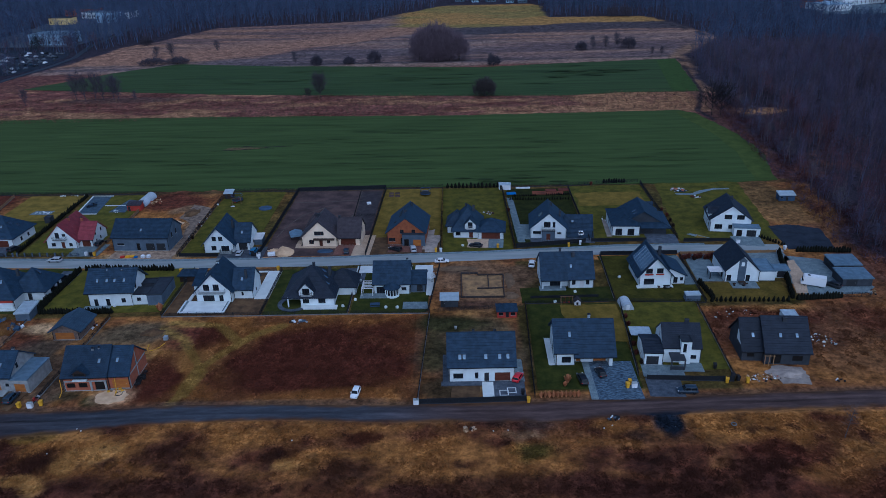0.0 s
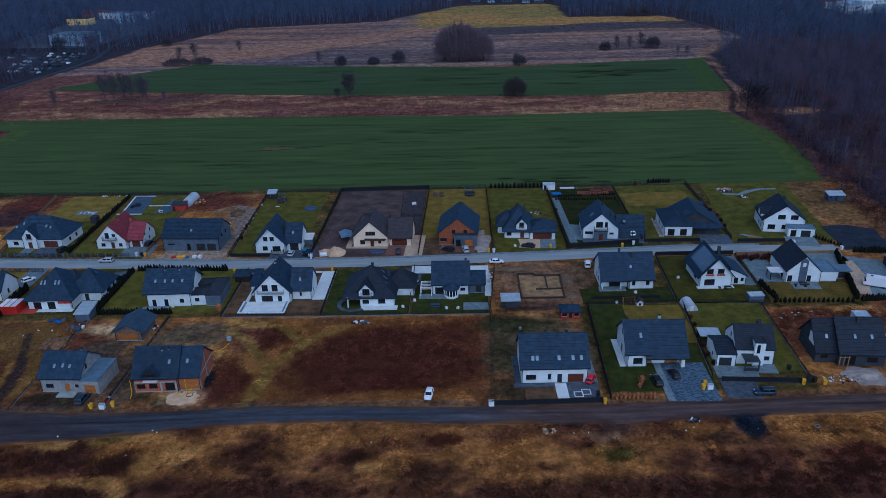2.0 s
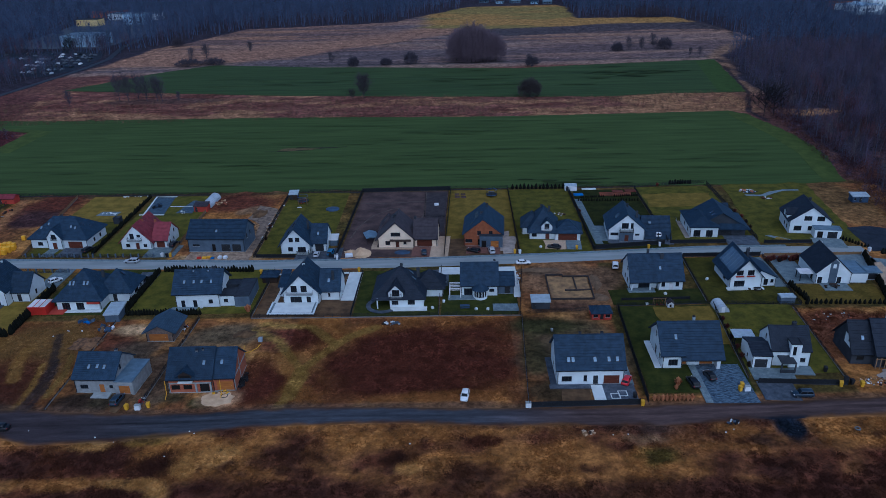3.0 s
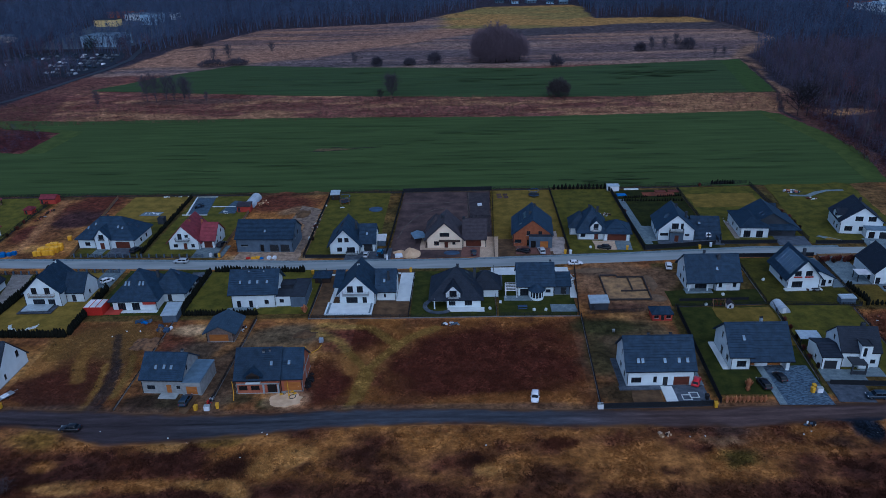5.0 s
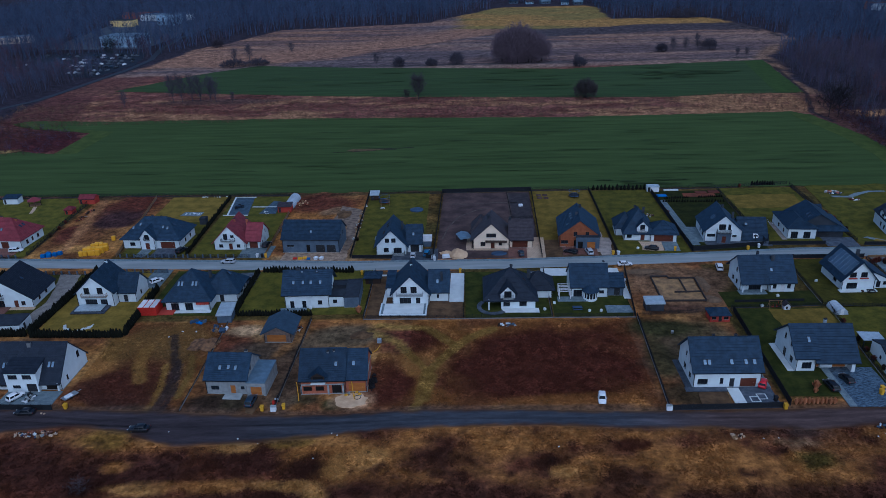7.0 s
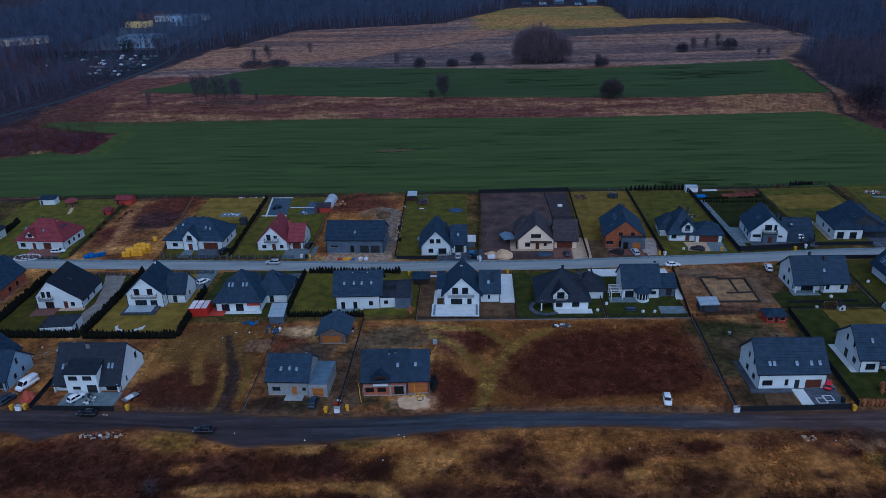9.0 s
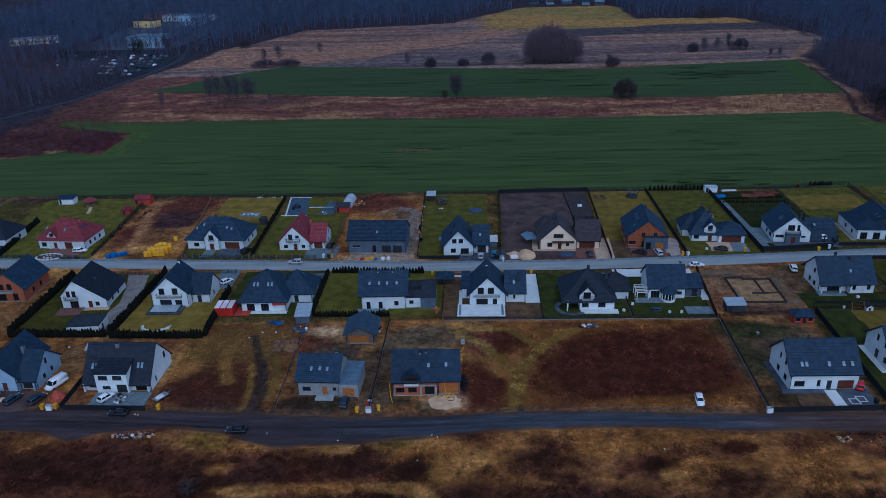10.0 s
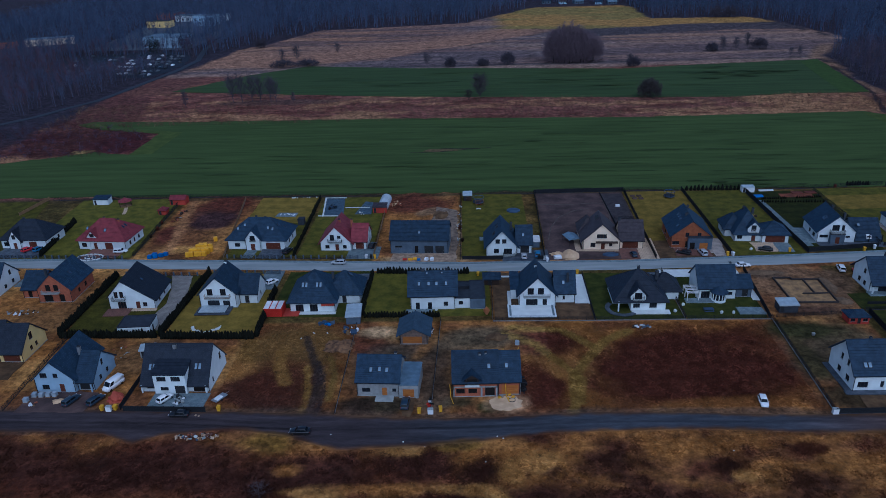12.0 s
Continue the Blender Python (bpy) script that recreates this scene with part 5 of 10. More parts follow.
h = House("orange clinker house with steep dark gable roof, not yet finished", -25.4, 224.0, -4, wall=BRICK_O)
h.block(0, 0, 12.6, 15.5, 4.3, 9.3, "gy", "S 0.5 1.2 2.2 1.2; S 4.4 3.9 1.2 1.5; S 8.2 3.9 1.2 1.5; S 4.6 0.1 1.4 2.3 hole; W 4 1.2 1.6 1.3; W 9 1.2 1.6 1.3")
h.block(5.2, -1.3, 12.7, 0.02, 4.0, 4.0, "flat", "S 0.6 0.1 1.6 2.4 hole; S 3.6 0.1 2.6 2.3 gor", wall=GREY_R)
h.lights_gy(0, 6.3, 4.3, 9.3, [(3.5, 0.4), (6.5, 0.62), (8.6, 0.62), (10.6, 0.62)]), h.chimney(5.6, 6.5, 8, 10.0, 0.9, 0.6), h.chimney(7.2, 13, 8, 10.2, 0.6, 0.6)
h.pad("forecourt", 1, -6.2, 12, -0.2, PAVER_R, "reddish brown trodden forecourt", 0.12, "yard", 0.4), h.pad("sand_strip", 13, -6, 17, 8, GRAVEL, "strip of grey gravel beside the brick house", 0.1, "gravel", 0.6)

h = House("white house with dark hipped roof, arched dormer and low garage", -3.5, 228.6, -5)
h.block(0, 0, 9.2, 12.5, 3.2, 9.0, "hip", "S 0.9 0.9 1.6 1.6; S 5.4 0.1 1.3 2.3 bdoor; W 3 0.9 1.2 1.4; W 7 0.9 1.2 1.4", over=0.7)
h.block(-2.4, 4, 4, 12, 3.1, 6.6, "hip", "W 2 0.9 1.4 1.3")
h.block(4.0, -0.1, 7.6, 5.5, 5.0, 6.9, "gy", "S 1.0 3.6 1.6 2.1", over=0.35, base=2.9, plinth=False)
h.balcony(4.4, 7.2, 0, 3.4, 0.8, FRAME_W)
h.block(8.4, -0.8, 17, 7.5, 3.0, 5.8, "hip", "S 1.2 0.1 6.2 2.3 garage; E 3 0.9 1.2 1.2", over=0.6)
h.chimney(6.6, 6.5, 7.4, 9.6), h.chimney(4, 8, 7.6, 9.6)
h.pad("driveway", 5, -8, 12, -0.8, PAVER_B, "beige gravelled drive", 0.1, "driveway", 0.4), h.pad("driveway", 12, -8, 17, -0.8, PAVER, "pale grey paved drive")

h = House("white house with dark gable roof, grey porch block and carport", 22.4, 226.8, -5)
h.block(0, 0, 11.8, 13, 3.7, 8.9, "gy", "S 0.8 1.6 2.6 1.0; S 8.8 1.6 1.4 0.7; S 4.3 4.0 2.2 2.0 win2; S 7.2 4.0 0.9 2.0 pic; W 2 0.9 2.2 1.4; W 6 0.9 1.6 1.4")
h.block(3.7, -1.6, 8.0, 0.0, 3.2, 3.2, "flat", "S 1.5 0.1 1.3 2.3 bdoor", wall=GREY_R)
h.balcony(3.7, 8.0, 0.0, 3.55, 1.6)
h.block(11.8, 4.5, 20.6, 10.5, 3.0, 5.6, "gx", "S 1 0.1 2.4 2.2 gdark; E 2 0.9 1.0 1.0", over=4.4)
h.post(20.4, 0.6, 2.6, 0.25, METAL_D), h.post(16.4, 0.6, 2.6, 0.25, METAL_D), h.lights_gx(0.1, 7.5, 1.8, 5.6, [(14.0, 0.62)], w=1.0), h.lights_gy(0, 5.9, 3.7, 8.9, [(4, 0.55), (5.2, 0.55)], h=1.8)
h.chimney(7.0, 9.5, 7.5, 9.6, 0.6, 0.6), h.chimney(9.8, 6, 5.5, 8.2, 0.6, 0.8)
h.pad("terrace", -4.2, -1, 0, 12, PAVER, "grey paved terrace beside the gable house"), h.pad("driveway", 0, -3.2, 21, 0.4, PAVER_D, "dark paved drive along the front")

h = House("low white house with spreading dark roof and dark timber gable", 49.7, 227.7, -4)
h.block(0, 0, 9.2, 15, 3.6, 5.6, "hip", "S 1.2 0.1 2.2 2.4 win2; S 5.2 0.1 2.2 2.4 win2; W 3 0.9 1.4 1.4; W 8 0.9 1.4 1.4", over=0.4)
h.block(9.2, 1.5, 18.2, 14, 3.1, 5.2, "hip", "S 0.6 0.1 4 2.3 gdark; E 3 0.9 1.2 1.2", wall=DARK_R, over=1.3)
h.block(4.4, 2.6, 16.6, 16, 3.9, 7.6, "gy", "", wall=DARK_R, over=0.7, base=3.4, plinth=False)
h.block(11, 15, 16, 20, 3.0, 5.4, "gx", "E 1 0.9 1.6 1.4; S 3 3 0.6 1.0"), h.lights_gy(4.4, 10.5, 3.9, 7.6, [(4.5, 0.6), (6.5, 0.6)], h=1.6)
h.pad("driveway", 11, -6, 21, 1.5, PAVER_D, "dark paved drive with pale slab strips"), h.pad("planting_bed", -1.6, -1, 0, 14, GRAVEL, "gravel bed along the wall", 0.1, "gravel")

h = House("tall white house with dark gable roof and flat garage porch", 82.9, 229.6, -9, roof=ROOF_C)
h.block(0, 0, 13.2, 12, 4.4, 9.3, "gy", "S 1.6 1.0 2.4 1.7 win2; S 6.0 1.2 1.6 1.5; S 4.4 4.6 2.4 1.6 win2; S 8.4 4.6 2.4 1.6 win2; W 2 0.9 1.2 1.5; W 5 0.9 1.2 1.5")
h.block(-0.3, 2.5, 3.4, 7, 5.8, 7.0, "gx", "W 1.2 4.6 1.6 1.0", base=4.0, plinth=False, over=0.4)
h.block(7.2, -3.6, 15.4, 0, 2.9, 2.9, "flat", "S 0.8 0.1 1.8 2.3 hole; S 4.0 0.1 3.0 2.3 gdark", roof=ROOF_BLUE)
h.chimney(7.6, 8, 8, 10.2, 0.7, 0.7)
h.pad("driveway", 6, -11, 15.6, -3.6, PAVER, "pale grey paved drive")

# ---- the row before the street ----
h = House("unfinished red brick house with a dark tile roof", -224.2, 192.2, 0, wall=BRICK_R)
h.block(6.4, 0, 16.4, 13.5, 4.2, 9.0, "gy", "S 2.6 3.6 1.5 2.0 hole; S 5.0 3.6 1.5 2.0 hole; S 1.6 0.1 2.6 2.2 hole; S 6.2 0.1 1.6 2.4 hole; E 4 1.0 1.4 1.5 hole; E 8 1.0 1.4 1.5 hole")
h.block(0, 3, 6.4, 12.5, 3.1, 6.6, "gx", "S 1.5 0.1 1.2 2.3 hole", over=0.7)
h.balcony(8.0, 13.2, 0, 3.2, 1.2, CONCRETE), h.chimney(7.2, 5, 6, 8.6), h.lights_gy(16.4, 11.4, 4.2, 9.0, [(6, 0.5)])

h = House("white house with a broad dark gable roof and a round balcony", -194.3, 187.1, 2, frames=FRAME_B, roof=ROOF_C)
h.block(0, 0, 13.2, 13, 4.0, 8.8, "gy", "S 1.8 3.6 1.1 1.9; S 3.4 3.6 1.1 1.9; S 2.4 0.1 2.4 2.2 win2; S 7.6 0.1 1.2 2.2 bdoor; S 9.6 0.7 1.2 1.3; E 3 0.8 1.2 1.3; E 7 0.8 1.2 1.3", rm=4.4, er=2.7)
h.balcony(1.4, 5.0, 0, 3.2, 1.3), h.lights_gy(13.2, 4.4, 2.7, 8.8, [(6, 0.6)])
h.pad("terrace", -0.6, -4.4, 6.4, 0, PAVER_R, "reddish paved terrace before the gable", 0.25), h.pad("garden_path", 6, -1.6, 13.6, 0, PAVER_B, "narrow beige paving along the wall")

h = House("white house with a dark gable roof and a timber balcony", -167.9, 187.2, 0)
h.block(0, 0, 10.6, 11.5, 4.5, 9.4, "gy", "S 2.4 4.0 1.6 2.0 win2; S 6.2 4.0 1.6 2.0 win2; S 2.2 0.1 3.4 2.3 win2; S 6.6 0.1 2.0 2.2 win2; W 3 0.9 1.4 1.3")
h.block(10.6, 2.6, 16.0, 11, 3.4, 7.4, "gx", "S 1.6 0.1 1.2 2.3 door; E 3 1.0 1.0 1.4")
h.balcony(1.8, 9.0, 0, 3.5, 1.2, WOOD), h.chimney(5.4, 10, 8, 10.4, 0.6, 0.6, WHITE)
h.extra("terrace_roof", SHEET_M, (0.6, -4.2, 0.75, 8.2, -0.1, 0.85)), h.pad("terrace", -0.4, -4.8, 9.4, 0, PAVER_D, "dark decked terrace", 0.45), h.pad("driveway", 13, 11, 19, 24, PAVER, "pale grey paved drive")

h = House("white house with many-sided dark hipped roof and red awning", -141.3, 184.0, 0)
h.block(0, 0, 12.8, 13.5, 3.7, 9.6, "hip", "S 1.6 0.1 2.2 2.3 win2; S 5.6 0.1 2.2 2.3 win2; W 3 0.9 1.4 1.4; W 8 0.9 1.4 1.4", over=0.8)
h.block(9.6, 5, 19.2, 14.5, 3.5, 8.0, "hip", "S 4.4 0.1 1.2 2.2 door; E 3 0.9 2.6 1.4 win2; E 7 0.9 1.2 1.3", over=0.8)
h.extra("awning", TIMBER_RED, (9.0, -0.6, 2.1, 12.6, 0.0, 2.9)), h.post(12.4, -0.4, 3.4), h.chimney(11.6, 7, 7, 9.2, 0.7, 0.7)
for x, s in ((3.6, 0.5), (4.6, 0.5), (7.6, 0.5), (8.6, 0.5)):
    h.skylight(x, 6.4 * s, 3.7 + 5.9 * s + 0.27, 42.7, "S", 0.75, 1.5)
h.skylight(16.2, 9.6, 7.0, 43, "E", 0.8, 1.4)
h.pad("terrace", -0.5, -1.6, 13, 0, PAVER_W, "row of pale stepping slabs"), h.pad("driveway", 15, 14.5, 21, 24, PAVER_D, "dark paved drive")

h = House("long white house with plain dark roof and four roof windows", -107.3, 184.3, 1)
h.block(0, 0, 12.4, 11, 4.5, 9.2, "gx", "S 1.4 0.1 1.1 2.2; S 4.8 0.1 1.1 2.2; S 9.2 1.1 1.2 1.3; E 3 3.8 1.2 1.6; W 4 3.8 1.4 1.8", courses=0.64, over=0.5, verge=0.9)
h.lights_gx(0, 5.5, 4.5, 9.2, [(2.4, 0.45), (5.1, 0.45), (7.3, 0.45), (10.0, 0.45)]), h.lights_gx(0, 5.5, 4.5, 9.2, [(4.6, 0.9), (8.8, 0.9)], h=0.6, w=0.6)
h.block(12.4, 0.4, 16.6, 5.2, 3.1, 3.1, "flat", "S 1.0 1.2 1.2 1.1")
h.block(16.6, -0.2, 20.8, 11, 3.2, 3.2, "flat", "", wall=GREY_R), h.block(12.4, 7.5, 16.6, 11, 3.0, 3.0, "flat", "", wall=DARK_R)
h.chimney(3.4, 5.6, 8.4, 10.2, 1.0, 0.6), h.chimney(10.2, 5.7, 8.4, 10.2, 1.0, 0.6)
h.pad("terrace", -1.4, -2.0, 6, 0, PAVER, "grey paved terrace", 0.2)
g = House("small black timber garden shed with a low pointed roof", -86.4, 199, 0, wall=TIMBER_D, name="shed", category="shed")
g.block(0, 0, 4.4, 3.6, 2.2, 3.2, "hip", "S 1 0.1 1.2 1.9 door", plinth=False)

h = House("white house with dark cross-gabled roof, balcony and white slab terrace", -77.1, 185.5, -1)
h.block(0, 0, 10.2, 12, 3.6, 8.8, "gy", "S 2.4 3.7 1.7 2.0 win2; S 5.2 3.7 1.7 2.0 win2; S 2.0 0.1 3.2 2.2 win2; S 6.6 0.1 1.2 2.2; W 2 0.1 2.0 2.2", over=0.7)
h.block(10.2, 2.2, 15.8, 10.6, 3.5, 7.8, "gx", "S 2.2 1.0 0.6 1.2 pic; E 3 0.8 1.0 1.2", over=0.7)
h.block(-2.0, 4.5, 0, 11.5, 3.4, 5.2, "shed", "")
h.balcony(1.2, 8.6, 0, 3.35, 1.3, METAL), h.chimney(5.0, 7.5, 7.6, 9.7, 0.6, 0.6, WHITE), h.chimney(13.8, 4.2, 5.5, 8.4, 0.6, 0.6), h.lights_gx(2.2, 6.4, 3.5, 7.8, [(12.6, 0.4)])
h.pad("terrace", -3.0, -6.8, 9.6, 0, PAVER, "wide slab terrace with a raised white rim", 0.45), h.pad("terrace_field", -2.2, -6.0, 8.9, 0, PAVER_W, "white slab field of the terrace", 0.47)
for q in ((-3.2, -7.1, 9.9, -6.6), (-3.2, -6.6, -2.8, 0), (9.5, -6.6, 9.9, 0)):
    h.pad("terrace_rim", *q, WHITE, "raised white rim of the terrace", 0.75)
h.pad("driveway", 15.9, 1.6, 20.1, 20, PAVER_W, "white paved drive beside the house", 0.12), h.pad("side_path", -3.0, 0, -2.05, 9, PAVER_W, "white paved walk", 0.3)

h = House("white house with dark pyramid roof, front dormer and curved terrace", -46.7, 182.2, -1, roof=ROOF_C)
h.block(0, 0, 9.4, 13, 3.4, 3.4, "none", "S 0.6 0.9 1.8 1.3 win2; S 5.0 0.9 2.0 1.5 win2; E 3 0.9 1.6 1.4; E 7 0.9 1.4 1.4")
h.block(-4.2, 4.0, 0, 13, 3.4, 3.4, "none", "S 1 0.1 2.0 2.2 win2; W 3 0.9 1.4 1.4")
h.cover(-4.2, 0, 9.4, 13.4, 3.4, 3.4, 9.3, "hip", 0, 0.8, 0.3, ROOF_C, 0.5)
h.block(7, 6.5, 14.6, 13.6, 3.3, 6.6, "hip", "E 2 0.1 2.4 2.3 garage", over=0.8)
h.block(-0.2, -0.2, 3.8, 6, 5.0, 7.1, "gy", "S 1.0 3.6 2.0 2.0 win2", over=0.6, base=3.2, plinth=False)
h.balcony(0.4, 3.4, -0.2, 3.5, 0.5), h.post(-3.4, -0.4, 3.2, 0.35), h.chimney(7.8, 6.2, 6.6, 9.4, 0.8, 0.8), h.chimney(3, 8, 8, 10)
for k, (y, s) in enumerate(((3.4, 0.3), (6.0, 0.42), (8.4, 0.55))):
    h.skylight(9.4 - 6.7 * s, y, 3.4 + 5.9 * s + 0.27, 41.4, "E", 0.8, 1.6)
ring = [h.world(-2.2 + 4.6 * math.cos(a), 1.0 + 4.6 * math.sin(a)) for a in (math.pi * k / 10 + math.pi * 0.75 for k in range(11))] + [h.world(-2.2 + 3.4 * math.cos(a), 1.0 + 3.4 * math.sin(a)) for a in (math.pi * (1.75 - k / 10) for k in range(11))]
sheet("curved_terrace", ring, 0.4, PAVER_D, "curved dark paved terrace rim", 0, 1, "paving")
h.pad("terrace", 0.2, -2.2, 10.4, 0, PAVER_W, "white slab terrace along the front", 0.3), h.pad("driveway", 9.4, 13, 16, 24, PAVER_D, "dark paved drive")

h = House("white house with a dark gable roof and a round conical bay", -26.7, 188.5, -1)
h.block(0, 0, 10.4, 9.6, 3.7, 8.2, "gx", "S 0.8 0.2 2.4 2.2 win2; S 8.0 1.2 1.4 1.0; W 3 0.9 1.4 1.4", over=0.6)
h.block(10.4, 1.0, 15.0, 8.4, 3.0, 5.2, "gx", "S 2.0 0.1 1.6 2.2 door; E 3 0.9 1.2 1.2", wall=GREY_R)
bay, cone, glaz = Geo(), Geo(), Geo()
circ = lambda r, z, n=14: [(5.4 + r * math.cos(6.2832 * k / n), -0.9 + r * math.sin(6.2832 * k / n), z) for k in range(n)]
band = Geo()
bay.loft([circ(2.0, 0), circ(2.0, 0.7)]), band.loft([circ(2.0, 2.5), circ(2.0, 2.9)]), glaz.loft([circ(1.85, 0.7), circ(1.85, 2.5)])
for k in range(14):
    p = circ(1.95, 0)[k]
    post = Geo()
    post.box(p[0] - 0.09, p[1] - 0.09, 0.7, p[0] + 0.09, p[1] + 0.09, 2.5)
    part("mullion", post, WHITE, h.e)
cone.loft([circ(2.5, 2.75), circ(2.5, 2.9), circ(0.05, 4.4)])
part("bay", bay, WHITE, h.e), part("lintel", band, WHITE, h.e), part("bay_roof", cone, ROOF_D, h.e), part("bay_glazing", glaz, GLASS, h.e)
h.chimney(9.6, 5.4, 7.2, 9.0, 0.5, 1.0, SHEET_M)
per = Geo()
for k in range(6):
    per.box(-3.4, -1.5 + k * 0.95, 2.6, 0, -1.38 + k * 0.95, 2.78)
for x in (-3.3, -0.2):
    for y in (-1.4, 1.2, 3.4):
        per.box(x - 0.1, y - 0.1, 0, x + 0.1, y + 0.1, 2.6)
per.box(-3.4, -1.6, 2.45, -3.2, 3.6, 2.62)
part("pergola", per, FRAME_W, h.e, "white timber pergola")
h.pad("terrace", -3.8, -2.6, 4, 0, PAVER, "grey slab terrace under the pergola", 0.3), h.pad("driveway", 11, 8.4, 16.5, 19, PAVER_W, "pale paved drive"), h.pad("side_path", 15, -1, 17, 9, PAVER_W, "pale paved walk")
h.pad("forecourt", -7, 14, 10, 19, PAVER_W, "pale paved strip towards the street", 0.14)

h = House("white house with a plain dark gable roof and a recessed porch", 21.7, 189.9, 0)
h.block(0, 1.4, 8.0, 10.8, 4.6, 8.9, "gx", "S 2.6 0.1 3.4 2.3 win2; W 2 0.9 1.4 1.4; W 5 0.9 1.4 1.4; W 3 4.2 1.2 1.5", over=2.0, rm=5.6)
h.block(8.0, 0, 15.0, 10.8, 3.35, 8.86, "gx", "S 0.8 1.1 1.0 1.4; S 3.0 0.1 1.2 2.2 gwhite; S 4.8 1.1 1.0 1.4; E 3 0.9 1.2 1.4", over=0.6, rm=5.6)
h.post(0.4, -0.1, 3.0, 0.35), h.post(5.6, -0.1, 3.0, 0.35), h.chimney(9.4, 4.6, 7.2, 9.6, 0.9, 0.7), h.chimney(6, 7, 7.5, 9.8, 0.6, 0.6), h.lights_gx(0, 5.6, 3.35, 8.86, [(8.6, 0.42)])
h.pad("terrace", -0.6, -1.4, 7, 1.4, PAVER, "grey terrace under the porch", 0.2)

h = House("white house with solar panels on its steep dark gable roof", 49.9, 190.4, 1)
h.block(0, 0, 9.2, 12, 3.6, 8.8, "gy", "S 1.4 0.4 3.0 1.9 win2; S 1.8 3.9 1.9 1.6 win2; S 4.9 3.9 1.9 1.6 win2; W 3 1.0 2.0 1.3", over=0.8, verge=0.7)
h.block(8.8, 0.8, 13.6, 11, 4.9, 5.0, "gy", "S 1.4 0.3 1.2 1.9; S 3.3 1.0 0.9 1.1", over=0.5, rm=8.9, er=2.7)
h.extra("flower_box", TIMBER_RED, (1.6, -0.35, 3.5, 3.9, 0.0, 3.85), (4.7, -0.35, 3.5, 7.0, 0.0, 3.85)), h.chimney(8.0, 9, 5.5, 8.6, 0.8, 0.6)
k = (8.8 - 3.6) / 4.6
mt = pose(0, 0, 3.6 + 0.32, 0, -math.degrees(math.atan(k)), 0)
for r in range(2):
    for c in range(6):
        gp, fr = Geo(), Geo()
        y, s = 0.4 + c * 1.72, 0.9 + r * 2.55
        fr.box(s, y, 0.0, s + 2.4, y + 1.6, 0.05), gp.box(s + 0.05, y + 0.05, 0.045, s + 2.35, y + 1.55, 0.062)
        for q in range(1, 4):
            fr.box(s + 2.4 * q / 4 - 0.02, y, 0.045, s + 2.4 * q / 4 + 0.02, y + 1.6, 0.068)
        part("cell_sheet", gp, SOLAR, part("solar_panel", fr, SHEET_M, h.e, m=mt))
h.pad("terrace", -0.8, -1.6, 9.6, 0, PAVER_W, "pale slab terrace along the front", 0.3), h.pad("driveway", 13.4, 0, 17.2, 20, PAVER, "pale grey paved drive")

h = House("modern white gable house with grey stripe and flat annexe", 75.2, 192.4, -3, roof=ROOF_C)
h.block(0, 0, 9.8, 12.6, 3.2, 7.9, "gy", "S 0.6 0.1 1.3 2.0; S 6.0 0.1 1.2 2.0; W 2 0.1 1.6 2.2; W 5 0.9 1.2 1.4", over=0.15, verge=0.15)
h.block(3.6, -0.06, 5.8, 0.6, 6.5, 7.4, "gy", "S 0.7 4.9 0.9 1.2 pic", wall=GREY_R, over=0.0, verge=0.0, plinth=False, roof=GREY_R)
h.block(9.8, 0.6, 14.6, 9, 2.9, 2.9, "flat", "", roof=ROOF_BLUE), h.block(15.4, 2.5, 19, 6, 2.4, 2.6, "shed", "S 0.4 0.1 2.6 2.0 gdark", roof=ROOF_BLUE)
h.extra("canopy", FRAME_W, (-4.0, 1.0, 2.5, -0.15, 4.6, 2.66)), h.post(-3.7, 1.3, 2.5, 0.2, METAL_D), h.post(-3.7, 4.3, 2.5, 0.2, METAL_D)
h.pad("terrace", 1.2, -4.6, 8.8, 0, PAVER, "grey slab terrace with garden furniture", 0.15), h.pad("driveway", 9.8, 9, 24, 21, PAVER, "pale grey paved forecourt"), h.pad("side_yard", -7.5, 0, -0.2, 19, PAVER, "pale paved side yard")

sheet("driveway", [(-184.4, 209), (-177.4, 208.6), (-174.3, 193), (-175.2, 181), (-176, 174.6), (-180.4, 178.6), (-179.2, 190), (-181, 199)], 0.1, mat("warm_grey_paving", (0.3, 0.27, 0.235), (0.2, 0.18, 0.16), scale=2, fine=5, bump=0.3, vary=0.2, rough=0.8, tiles=(0.9, 0.6)), "warm grey paved drive curving past the gable house", 0.25, 2, "driveway")
h = House("white house with a dark gable roof beside the brick house", -245.8, 196.6, 0)
h.block(0, 0, 13.4, 11, 3.4, 8.4, "gx", "S 2 0.9 1.6 1.4; S 6 0.1 2.4 2.2 win2; S 10.4 0.9 1.4 1.3; E 3 0.9 1.2 1.3; E 6.4 3.9 1.2 1.5; E 7 0.9 1.2 1.3", over=0.7), h.chimney(5, 6, 7.6, 9.6)
h.pad("driveway", 14, 6, 20, 13, PAVER, "pale paved drive beside the white house")

